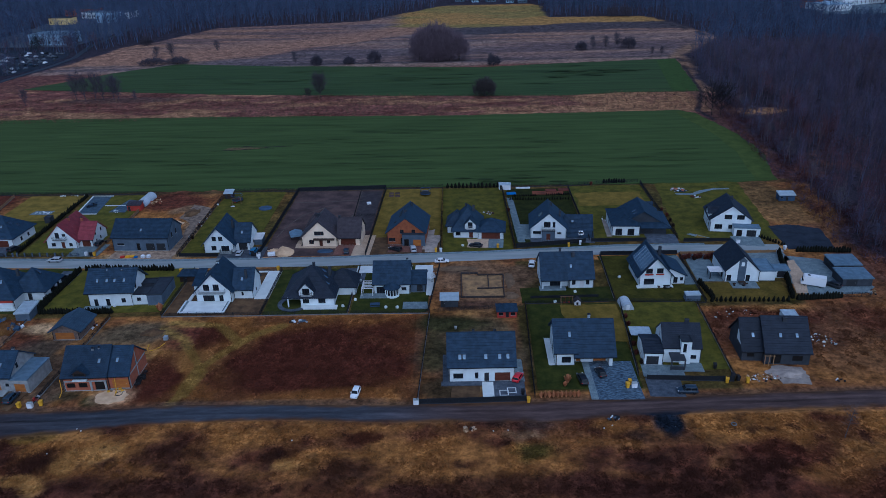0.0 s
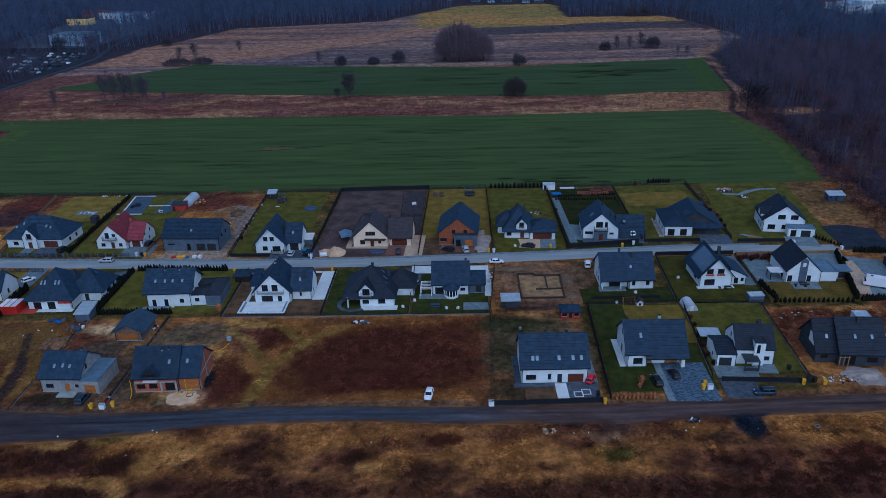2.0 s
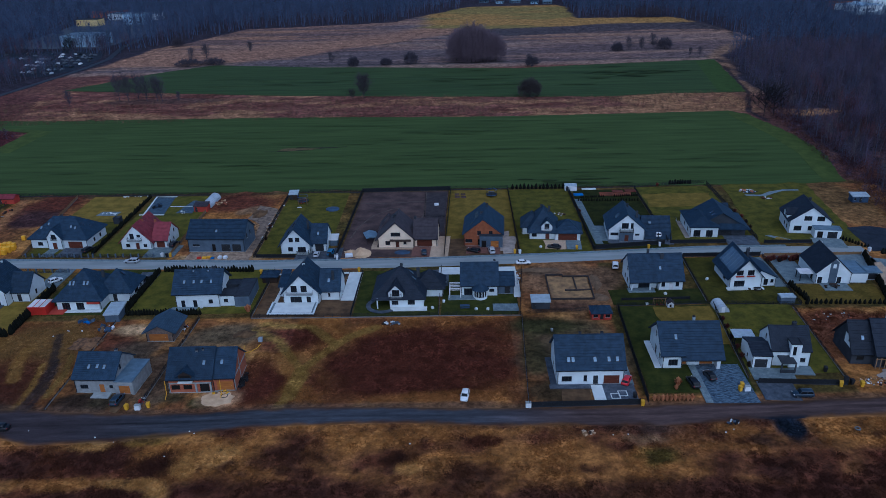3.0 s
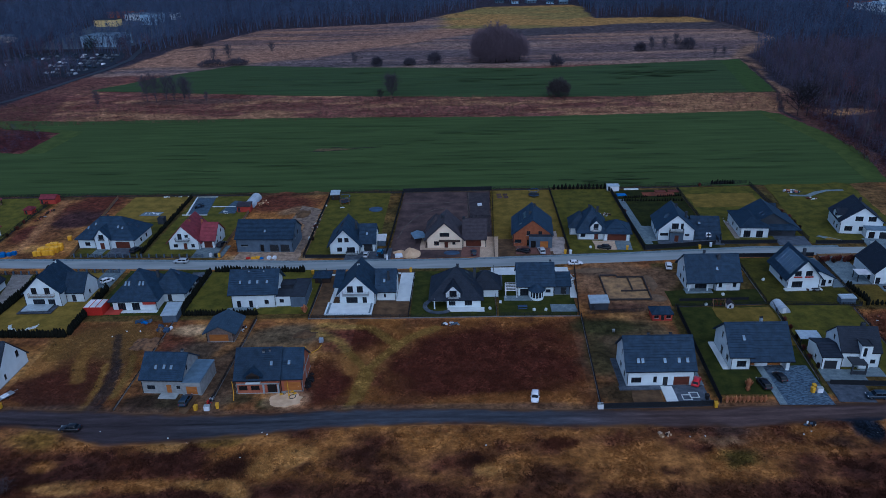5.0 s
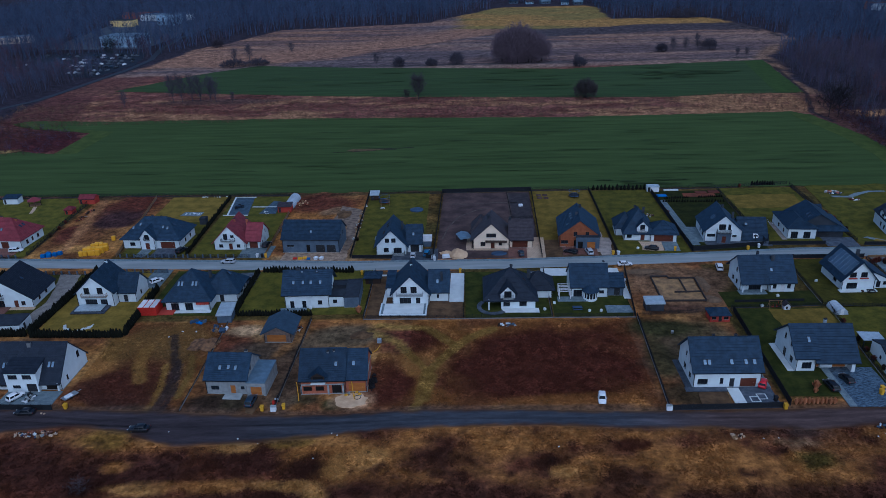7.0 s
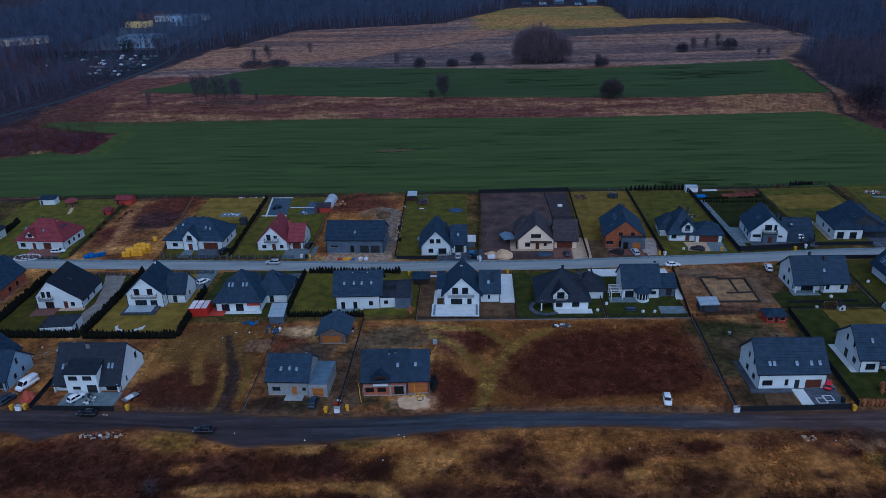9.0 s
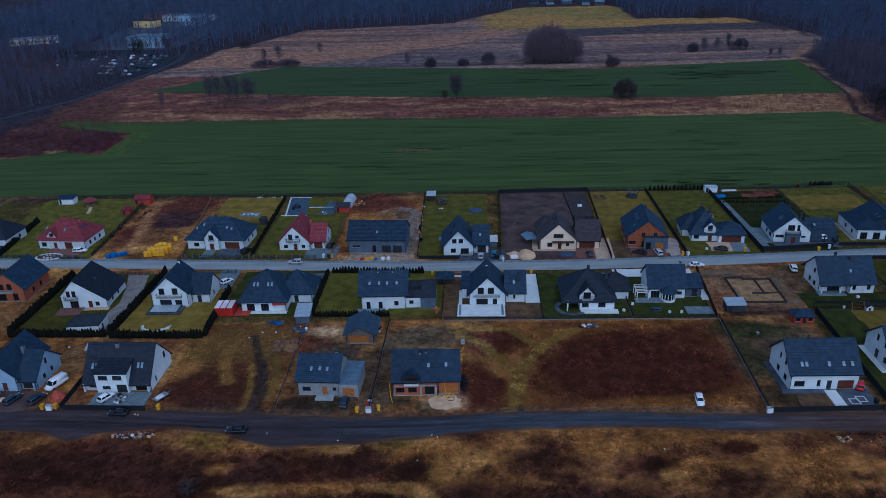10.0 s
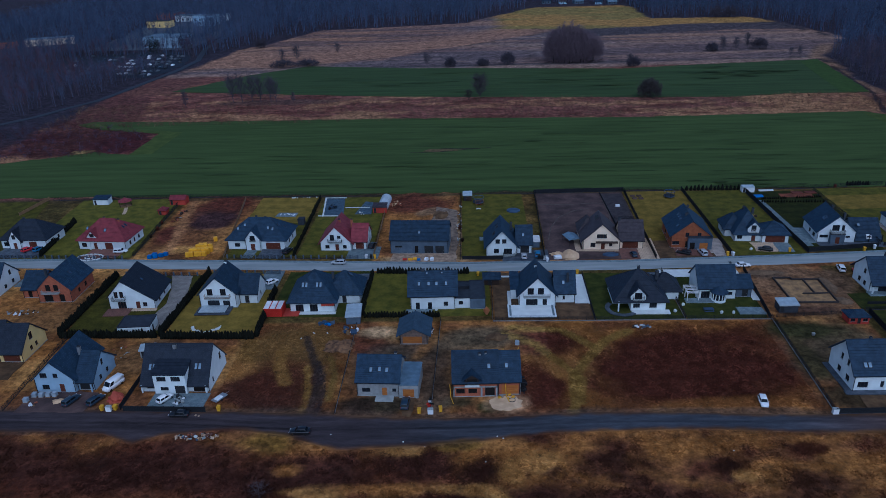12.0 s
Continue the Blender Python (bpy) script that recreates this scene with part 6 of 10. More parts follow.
# ---- the row along the dirt road ----
h = House("yellow house with a dark tile roof and a brown garage door", -210.8, 159.7, -1, wall=YELLOW_R, frames=FRAME_B, roof=ROOF_C)
h.block(-9, 0.8, 0.2, 11.4, 3.2, 8.6, "gx", "S 2 0.9 1.6 1.4; S 5 0.9 1.6 1.4"), h.block(0.2, 0, 6.4, 11, 3.0, 8.0, "gx", "S 1.0 0.1 4.4 2.4 garage; E 3.6 1.2 1.1 1.2; E 6.0 1.2 1.0 1.2; E 4.2 3.9 1.5 2.0", over=0.7)
h.chimney(-2, 6, 7.6, 9.6)
h.pad("driveway", -4, -8, 6.8, 0, SOIL_B, "bare brown forecourt", 0.08, "yard", 0.5)

h = House("pale bluish white house with a dark cross-gabled roof", -193.7, 146.2, -1, wall=PALE_BLUE)
h.block(0, 0, 9.6, 14, 3.8, 8.3, "gy", "S 1.6 0.8 1.7 1.3 win2; S 5.8 0.1 1.2 2.2 bdoor; S 1.6 4.0 1.7 1.3 win2; S 4.8 4.0 1.1 1.2; W 3 0.9 1.4 1.3", over=0.7)
h.block(9.6, 1.0, 13.8, 11.4, 3.2, 7.5, "gx", "S 0.5 0.1 3.2 2.4 gdark; E 2.6 1.0 1.1 1.3; E 6.0 1.0 1.0 1.3; E 4.4 4.0 1.0 1.6", over=1.0)
h.chimney(8.6, 6.6, 6.4, 8.9, 0.7, 0.7, METAL), h.post(13.3, 0.2, 2.5, 0.3)
h.pad("forecourt", -1, -8, 15, 0, SOIL, "muddy dark forecourt", 0.08, "yard", 0.5)

h = House("modern white house with a dark roof and a wide box dormer", -168.3, 145.4, -1, roof=ROOF_C)
h.block(0, 0.8, 16.2, 13, 2.7, 9.2, "gx", "S 1.2 0.8 2.2 1.2 win2; E 2.5 0.8 0.8 1.5; E 8.4 3.4 1.2 1.8", over=0.9, verge=0.15)
h.block(3.6, -0.3, 11.2, 6, 5.3, 6.9, "shed", "S 0.8 3.5 2.2 1.2 win2; S 4.2 3.5 2.2 1.2 win2; S 1.4 1.0 1.9 0.9 win2; S 4.8 0.1 2.4 2.2 gdark", over=0.3, verge=0.3)
h.lights_gx(0.8, 6.9, 2.7, 9.2, [(1.9, 0.36), (2.8, 0.36), (12.9, 0.38), (13.8, 0.38)], h=1.5, w=0.75)
# no recess is built: a flat near-black slab paints its shade on the wall
h.extra("porch_recess", HOLE, (12.4, 0.74, 0.1, 15.4, 0.84, 2.5)), h.post(15.6, 0.2, 2.2, 0.35), h.post(0.3, 0.2, 2.2, 0.35), h.chimney(7.2, 6.2, 8, 10.0, 0.9, 0.6, METAL)
h.pad("forecourt", 3.4, -6.6, 16.6, 0, PAVER, "wide grey slab forecourt")

h = House("grey block house with a dark tile roof and a flat garage", -117.0, 143.7, -3, wall=BLOCK)
h.block(0, 0, 9.8, 10, 4.0, 7.8, "gx", "S 1.2 1.0 1.9 1.1; S 5.8 0.1 1.2 2.2 odoor; S 8.2 1.2 0.9 0.9; E 3 4.2 0.9 1.4 ; W 3 4.0 1.2 1.5", over=0.5)
h.block(9.8, -0.5, 14.2, 9, 3.3, 3.3, "flat", "S 0.9 0.1 2.6 2.2 gor", roof=ROOF_BLUE), h.chimney(8.6, 5.4, 7, 8.8, 0.6, 0.6, METAL)
h.lights_gx(0, 5, 4.0, 7.8, [(3.2, 0.4), (5.2, 0.42), (6.9, 0.4)]), h.pad("doorstep", 4.4, -2.2, 8.6, 0, CONCRETE, "concrete doorstep slab", 0.18), h.pad("garden_path", 11, -7.5, 13.6, -0.5, SOIL_B, "bare earth drive", 0.1, "driveway", 0.5)

h = House("unfinished red brick house with dark roof and orange boarded garage", -94.8, 142.8, 1, wall=BRICK_R)
h.block(0, 0, 10.2, 11, 4.0, 8.7, "gx", "S 0.6 0.8 2.0 1.3 hole; S 3.4 0.8 2.0 1.3 hole; S 7.2 0.1 2.2 2.4 hole; W 3 4 1.2 1.6 hole", over=0.5)
h.block(10.2, 0.5, 15.2, 11, 3.8, 8.3, "gx", "S 0.8 0.1 3.8 2.4 gor; E 4.6 3.4 1.2 1.3 hole", over=0.5)
h.block(2.8, -0.3, 5.7, 5.0, 5.0, 5.9, "gy", "S 0.25 3.45 2.4 1.4 hole", over=0.8, verge=0.25, base=3.1, plinth=False, wall=TIMBER_D), h.extra("balcony_slab", PAVER_W, (2.6, -1.0, 3.15, 5.9, 0.3, 3.35))
h.extra("concrete_frame", CONCRETE, (15.16, 5.4, 0.1, 15.28, 5.7, 8.0), (15.16, 0.6, 3.2, 15.28, 10.9, 3.5), (15.16, 0.5, 0, 15.28, 0.8, 3.4), (0, -0.06, 2.4, 10.2, 0.04, 2.75), (-0.03, -0.07, 0, 0.3, 0.1, 2.4), (6.2, -0.3, 0, 6.6, 0.1, 2.4), (9.6, -0.3, 0, 10.0, 0.1, 2.4))
h.lights_gx(0, 5.5, 4.0, 8.7, [(8.2, 0.46)]), h.lights_gx(0.5, 5.75, 3.8, 8.3, [(12.2, 0.48)]), h.chimney(6.2, 4.7, 7.4, 8.9, 0.5, 0.5, METAL), h.chimney(7.6, 4.9, 7.6, 9.0, 0.4, 0.4, METAL)

h = House("white house with long dark ribbed roof and brown garage door", -5.2, 143.7, 0)
h.block(0, 0, 15.2, 11.6, 4.3, 9.7, "gx", "S 1.0 0.9 2.3 1.4 win2; S 6.0 0.9 0.8 1.6 pic; S 8.2 0.1 1.1 2.3 door; S 10.6 0.1 3.6 2.3 garage; W 2 0.9 1.6 1.5; W 6 0.9 1.6 1.5; W 3 4.4 1.0 1.6; W 6 4.4 1.0 1.6", courses=0.64, over=0.45, verge=0.5)
h.lights_gx(0, 5.8, 4.3, 9.7, [(2.6, 0.24), (3.6, 0.24), (8.6, 0.24), (11.8, 0.24), (13.7, 0.24)], h=1.3, w=0.85), h.chimney(5.9, 7.2, 7.4, 9.9, 0.5, 0.5), h.chimney(11, 7.2, 7.4, 9.9, 0.6, 0.5)
h.pad("driveway", 8.6, -7, 17.4, 0, PAVER_D, "dark block paved drive with a pattern of pale squares"), h.pad("garden_path", 7.6, -7, 10.2, -0.4, PAVER_W, "pale slab path to the door", 0.13), h.pad("side_path", 15.6, -0.4, 17.6, 9, PAVER, "grey slab walk beside the wall")
h.pad("walk", -1.8, -1.6, 7.6, 0, PAVER_D, "dark slab walk round the house", 0.12), h.pad("walk", -1.5, 0, -0.1, 11.6, PAVER_D, "dark slab walk round the house", 0.12), h.pad("bare_bed", 0.6, -6.6, 7, -1.8, SOIL_B, "bare soil bed with sand", 0.09, "soil", 0.4)
for a, b, s in ((11.4, -5.8, 2.1), (13.2, -4.9, 2.1)):
    for q in ((a, b, a + s, b + 0.22), (a, b + s - 0.22, a + s, b + s), (a, b + 0.22, a + 0.22, b + s - 0.22), (a + s - 0.22, b + 0.22, a + s, b + s - 0.22)):
        h.pad("paving_inlay", *q, PAVER_W, "pale square inlaid in the dark drive", 0.125 if s == 2.1 and a < 12 else 0.132)

h = House("white house with broad dark ribbed roof over a recessed entrance", 20.4, 149.9, -1)
h.block(0, 0, 4.6, 12.4, 3.9, 9.0, "gx", "S 1.4 0.7 2.2 1.7 win2; W 2 0.9 1.6 1.5; W 6 0.1 1.6 2.3; W 3.4 4.4 1.0 1.7; W 7 4.4 1.0 1.7", courses=0.64, over=0.6, verge=0.6, rm=6.2)
h.block(4.6, 1.6, 13.8, 12.4, 4.94, 9.02, "gx", "S 0.4 0.1 1.1 2.3 odoor; S 4.6 0.1 3.0 2.3 gor", courses=0.64, over=2.7, verge=0.5, rm=6.2)
h.extra("white_wall", WHITE, (6.2, 1.3, 0, 9.0, 1.58, 2.6)), h.extra("white_pier", WHITE, (12.6, -0.6, 0, 13.4, 1.58, 2.5)), h.lights_gx(0, 6.2, 3.9, 9.0, [(3.4, 0.5)], h=1.5), h.chimney(8.6, 7.6, 8, 10.0, 0.6, 0.6, SHEET_M)
h.pad("driveway", 8, -14.0, 18.2, 1.4, PAVER_WET, "wet dark block paved yard with pale scattered stones", 0.1), h.pad("garden_path", 6.4, -13.8, 8, 1.4, PAVER, "grey slab path", 0.13), h.pad("walk", -1.6, 0, -0.1, 12.4, PAVER_W, "pale slab strip along the gable", 0.12)

h = House("modern white house with dark roof, tower bay and dark porch", 41.2, 149.5, -4, roof=ROOF_C)
h.block(0, 0, 4.6, 8.5, 3.2, 4.4, "gx", "S 0.7 0.1 2.9 2.3 gdark; W 3 1.0 1.0 1.0", over=0.1, verge=0.1)
h.block(4.6, 1.2, 13.6, 10.2, 4.2, 8.2, "gx", "S 6.6 1.1 1.4 1.1; E 3 1.0 1.2 1.4; W 4.4 4.6 0.9 1.4", over=0.3, verge=0.15)
h.block(8.6, 0.4, 11.0, 5, 6.2, 6.2, "flat", "S 0.5 3.4 0.8 2.3 pic"), h.extra("canopy", SHEET_M, (-1.6, 9.2, 2.6, 3.6, 13.4, 2.76)), h.post(-1.3, 13, 2.6, 0.2, METAL_D), h.post(-1.3, 9.5, 2.6, 0.2, METAL_D), h.post(3.3, 13, 2.6, 0.2, METAL_D), h.post(3.3, 9.5, 2.6, 0.2, METAL_D)
h.extra("porch", DARK_R, (6.0, -2.2, 2.6, 9.4, 1.2, 2.9), (6.0, -2.2, 0, 6.3, -1.9, 2.6), (9.1, -2.2, 0, 9.4, -1.9, 2.6), (6.3, -2.1, 0.0, 9.1, -2.0, 1.0)), h.chimney(10.8, 6.6, 7.2, 9.2, 0.9, 0.7)
h.pad("forecourt", -0.6, -5.0, 9, 0, PAVER, "pale grey paved forecourt"), h.pad("terrace", 9, -2.6, 13.8, 1.0, PAVER, "grey slab terrace", 0.15), h.pad("driveway", -0.5, -12.8, 7.4, -5.6, PAVER_D, "dark paved entrance by the dirt road")

h = House("unfinished black house with a dark ribbed tile roof", 64.9, 149.3, -4, wall=DARK_R, roof=ROOF_C)
h.block(0, 1.4, 4.8, 11.6, 3.2, 8.7, "gx", "S 1.2 1.0 1.6 1.0 hole", courses=0.64, over=0.6, verge=0.4)
h.block(4.8, 0, 15.2, 12.4, 3.7, 9.4, "gx", "S 1.6 0.1 2.2 2.4 hole; S 6.4 0.9 2.4 1.4 hole; E 4 1 1.4 1.4 hole", courses=0.64, over=0.7, verge=0.3)
h.extra("gable_cladding", WHITE, (-0.06, 3.0, 3.4, -0.01, 4.4, 4.4), (-0.06, 4.4, 3.4, -0.01, 6.2, 5.9)), h.extra("timber_props", WOOD, (4.6, -0.9, 0, 4.75, -0.75, 3.0), (6.6, -0.9, 0, 6.75, -0.75, 3.0), (5.6, -0.9, 0, 5.75, -0.75, 3.0), (4.4, -0.85, 2.6, 7.0, -0.75, 2.75))
h.lights_gx(1.4, 6.5, 3.2, 8.7, [(2.6, 0.42)]), h.lights_gx(0, 6.2, 3.7, 9.4, [(8.6, 0.42), (12.4, 0.42)]), h.chimney(10, 5.4, 8, 10.0, 0.9, 0.7), h.block(11.6, 8.8, 15, 12.6, 7.6, 7.6, "flat", "", wall=WHITE, base=5.0, plinth=False, roof=SHEET_M)
h.pad("gravel_heap_base", 6.4, -8, 13, -1.2, GRAVEL, "spread of pale grey gravel", 0.12, "gravel", 0.9)

# ---- outbuildings ----
h = House("brick garage with a dark low gable roof and an orange door", -108.9, 166.1, -1, wall=mat("brown_concrete_block", (0.17, 0.125, 0.1), (0.11, 0.08, 0.066), scale=0.8, fine=5, rough=0.95, vary=0.2), roof=ROOF_G, name="garage", category="garage")
h.block(0, 0, 7.1, 8.5, 2.8, 4.6, "gy", "S 0.7 0.1 5.0 2.1 gor; E 3 1.2 1.0 1.0 hole", over=0.9, verge=0.5)
h = House("white garden building with a flat dark roof", -181.0, 171.9, 4, name="garden_house", category="garden house")
h.block(-4.2, 0, 4.4, 6.4, 2.6, 2.6, "flat", "E 2 0.1 1.2 2.0 door")
h = House("dark steel container building with a pale flat roof", 107.0, 187.5, -2, wall=DARK_R, name="container_shed", category="shed")
h.block(0, 0, 8.2, 6.6, 2.5, 2.8, "shed", "S 1 0.1 3 2.1 gdark", roof=ROOF_BLUE, over=0.2)
h = House("long dark shed with a pale flat roof", 108.8, 196.3, -2, wall=DARK_R, name="container_shed", category="shed")
h.block(0, 0, 7.6, 7.0, 2.5, 2.8, "shed", "W 2 0.1 3 2.1 gdark", roof=ROOF_BLUE, over=0.2)

# ---- trees and growth ----
def tinted(name, rough=0.95, fine=0.6, amount=0.3):
    """Bark, twigs and dry leaves whose kind comes from the 'tint' attribute, which also holds haze for the woods."""
    m = bpy.data.materials.new(name)
    m.use_nodes = True
    n, l = m.node_tree.nodes, m.node_tree.links
    p = n["Principled BSDF"]
    a, c, t = n.new("ShaderNodeAttribute"), n.new("ShaderNodeTexCoord"), n.new("ShaderNodeTexNoise")
    a.attribute_name = "tint"
    t.inputs["Scale"].default_value, t.inputs["Detail"].default_value = fine, 4
    l.new(c.outputs["Object"], t.inputs["Vector"])
    g = n.new("ShaderNodeNewGeometry")
    add = n.new("ShaderNodeMath")
    add.operation = "ADD"
    l.new(t.outputs["Fac"], add.inputs[0]), l.new(g.outputs["Random Per Island"], add.inputs[1])
    r = n.new("ShaderNodeMapRange")
    r.inputs["From Min"].default_value, r.inputs["From Max"].default_value = 0.3, 1.7
    r.inputs["To Min"].default_value, r.inputs["To Max"].default_value = 1 - amount, 1 + amount
    l.new(add.outputs[0], r.inputs["Value"])
    s = n.new("ShaderNodeVectorMath")
    s.operation = "SCALE"
    l.new(a.outputs["Color"], s.inputs[0]), l.new(r.outputs[0], s.inputs["Scale"])
    l.new(s.outputs[0], p.inputs["Base Color"])
    p.inputs["Roughness"].default_value, p.inputs["Specular IOR Level"].default_value = rough, 0.15
    return m


TWIGS = tinted("bare_wood_and_twigs")
TUFTS = tinted("dry_grass_blades", amount=0.15)


def tri_mesh(name, v, f, tint, material):
    """A mesh of triangles from arrays: places, corners, a colour for each place."""
    me = bpy.data.meshes.new(name)
    me.vertices.add(len(v))
    me.vertices.foreach_set("co", v.astype(np.float32).ravel())
    me.loops.add(f.size)
    me.loops.foreach_set("vertex_index", f.astype(np.int32).ravel())
    me.polygons.add(len(f))
    me.polygons.foreach_set("loop_start", np.arange(0, f.size, 3, dtype=np.int32))
    at_ = me.color_attributes.new("tint", "FLOAT_COLOR", "POINT")
    at_.data.foreach_set("color", np.concatenate([tint, np.ones((len(v), 1))], 1).astype(np.float32).ravel())
    me.update(calc_edges=True)
    me.materials.append(material)
    return me


def grow(seed, limbs=12, twigs=7, spread=0.3, low=0.3, width=0.0045, lean=0.9, crown_only=False, fan=0.16):
    """A bare tree one unit high: trunk and crown as (places, triangles). Widths are shares of the height."""
    rs = np.random.RandomState(seed)
    trunk_v, trunk_f, v, f = [], [], [], []

    def spike(V, F, a, b, w):
        d = b - a
        u = np.cross(d, rs.randn(3))
        u /= np.linalg.norm(u) + 1e-9
        k = len(V)
        V.extend([a - u * w, a + u * w, b])
        F.append((k, k + 1, k + 2))

    def pole(V, F, a, b, r0, r1):
        k = len(V)
        for c, r in ((a, r0), (b, r1)):
            for j in range(4):
                V.append(c + np.array([math.cos(1.571 * j) * r, math.sin(1.571 * j) * r, 0]))
        for j in range(4):
            p, q = k + j, k + (j + 1) % 4
            F.extend([(p, q, q + 4), (p, q + 4, p + 4)])
    bend = rs.randn(3) * np.array([0.02, 0.02, 0])
    knots = [np.array([0, 0, -0.02]), np.array([0, 0, 0.35]) + bend, np.array([0, 0, 0.7]) + bend * 2.5, np.array([0, 0, 0.95]) + bend * 3]
    for a, b, r0, r1 in zip(knots, knots[1:], (0.014, 0.010, 0.006), (0.010, 0.006, 0.001)):
        pole(trunk_v, trunk_f, a, b, r0, r1)
    for i in range(limbs):
        s = low + (0.9 - low) * ((i + rs.rand()) / limbs)
        a = knots[0] + (knots[3] - knots[0]) * (s + 0.02)
        ang = 2.4 * i + rs.rand()
        reach = spread * (0.55 + 0.45 * rs.rand()) * (1.15 - 0.75 * max(0, s - 0.35) / 0.65)
        b = a + np.array([math.cos(ang) * reach, math.sin(ang) * reach, reach * lean * (0.6 + 0.6 * rs.rand())])
        b[2] = min(b[2], 1.0)
        for _ in range(2):
            spike(v, f, a, b, width * 1.3)
        for j in range(twigs):
            q = a + (b - a) * (0.25 + 0.75 * rs.rand())
            d = (b - a) / (np.linalg.norm(b - a) + 1e-9) * 0.5 + rs.randn(3) * 0.55 + np.array([0, 0, 0.45])
            e = q + d * fan * (0.5 + 0.6 * rs.rand())
            spike(v, f, q, e, width)
            for _ in range(2):
                q2 = q + (e - q) * (0.3 + 0.6 * rs.rand())
                spike(v, f, q2, q2 + (d + rs.randn(3) * 0.6) * fan * 0.55, width * 0.75)
    return (np.array(trunk_v), np.array(trunk_f)), (np.array(v), np.array(f))


def woodland(name, spots, heights, kinds, palette, label, seed):
    """Many bare trees as one mass of real twigs. spots: x, y rows."""
    rs = np.random.RandomState(seed)
    V, F, C, base = [], [], [], 0
    stems = [(np.concatenate([a[0], b[0]]), np.concatenate([a[1], b[1] + len(a[0])]), len(a[0])) for a, b in kinds]
    for (x, y), h in zip(spots, heights):
        tv, tf, nt = stems[rs.randint(len(stems))]
        ang, sq = rs.rand() * 6.28, 0.8 + 0.4 * rs.rand()
        c, s = math.cos(ang) * h * sq, math.sin(ang) * h * sq
        V.append(np.stack([tv[:, 0] * c - tv[:, 1] * s + x, tv[:, 0] * s + tv[:, 1] * c + y, tv[:, 2] * h - 0.1], 1))
        F.append(tf + base)
        base += len(tv)
        bark, twig = palette[rs.randint(len(palette))]
        col = np.empty((len(tv), 3))
        k = 0.66 + 0.5 * rs.rand()
        col[:nt], col[nt:] = np.array(bark) * k, np.array(twig) * k
        C.append(col)
    return tagged(new(name, tri_mesh(name, np.concatenate(V), np.concatenate(F), np.concatenate(C), TWIGS)), label, "woodland", "", "stuff")


# grey, brown and purple wood lean to blue: haze painted into the bark
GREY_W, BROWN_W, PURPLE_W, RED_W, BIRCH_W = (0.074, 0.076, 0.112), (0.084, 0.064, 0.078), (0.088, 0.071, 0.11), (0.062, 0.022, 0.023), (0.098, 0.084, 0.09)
# far twigs are painted paler and bluer still, as distance haze
FAR_HAZE_W, RED_P = (0.074, 0.1, 0.165), (0.1, 0.048, 0.06)
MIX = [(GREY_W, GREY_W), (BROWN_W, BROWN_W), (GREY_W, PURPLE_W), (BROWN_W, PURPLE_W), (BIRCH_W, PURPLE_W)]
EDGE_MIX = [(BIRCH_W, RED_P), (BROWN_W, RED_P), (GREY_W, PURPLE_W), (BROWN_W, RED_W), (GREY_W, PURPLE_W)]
LEFT_MIX = [(GREY_W, GREY_W), (BROWN_W, PURPLE_W), (GREY_W, PURPLE_W), (BROWN_W, RED_P), (GREY_W, FAR_HAZE_W)]
RIGHT_EDGE = [(195, 133), (218, 126), (254, 130), (293, 136), (350, 141), (385, 146), (431, 154), (470, 157), (528, 167), (567, 176), (612, 204), (650, 228), (720, 221), (770, 212), (806, 198), (815, 104), (890, 106), (945, 104), (990, 60), (1010, -20)]
LEFT_EDGE = [(330, -350), (420, -358), (452, -348), (490, -335), (534, -329), (578, -323), (620, -322), (660, -312), (690, -296), (789, -240), (816, -96), (942, -16), (1000, 60)]
rs = np.random.RandomState(5)
near_kinds = [grow(100 + k, 10, 5, 0.17, 0.3, 0.003, 2.0, fan=0.12) for k in range(5)]
far_kinds = [grow(200 + k, 7, 3, 0.2, 0.3, 0.0055, 1.8, fan=0.13) for k in range(4)]


def scatter(n, x0, x1, y0, y1, keep):
    x, y = rs.uniform(x0, x1, n), rs.uniform(y0, y1, n)
    k = keep(x, y)
    return np.stack([x[k], y[k]], 1)


# clear of: car park and works yard in the left woods, the warehouse yard far off
CLEAR = [(-376, 612, 54, 46), (-376, 690, 28, 20), (-406, 800, 36, 70), (-500, 725, 44, 26), (-545, 690, 40, 20), (425, 775, 60, 100), (40, 965, 70, 34), (161, 386, 10, 14)]
free = lambda x, y: np.all([np.hypot((x - a) / c, (y - b) / d) > 1 for a, b, c, d in CLEAR], axis=0)
in_right = lambda x, y: free(x, y) & (x > along(y, RIGHT_EDGE)) & (x < 150 + (y - 150) * 0.62)
near_spots = scatter(9000, 120, 360, 195, 560, in_right)
near_spots = near_spots[:3000]
inward = near_spots[:, 0] - along(near_spots[:, 1], RIGHT_EDGE)
near_tall = rs.uniform(9, 17, len(near_spots)) * np.clip(0.55 + inward / 40, 0.6, 1.05)
ruddy = (near_spots[:, 1] < 410) & (inward < 26)
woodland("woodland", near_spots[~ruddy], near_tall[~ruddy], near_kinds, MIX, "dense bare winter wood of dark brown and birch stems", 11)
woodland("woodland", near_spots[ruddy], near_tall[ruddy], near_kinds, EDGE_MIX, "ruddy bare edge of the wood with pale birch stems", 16)
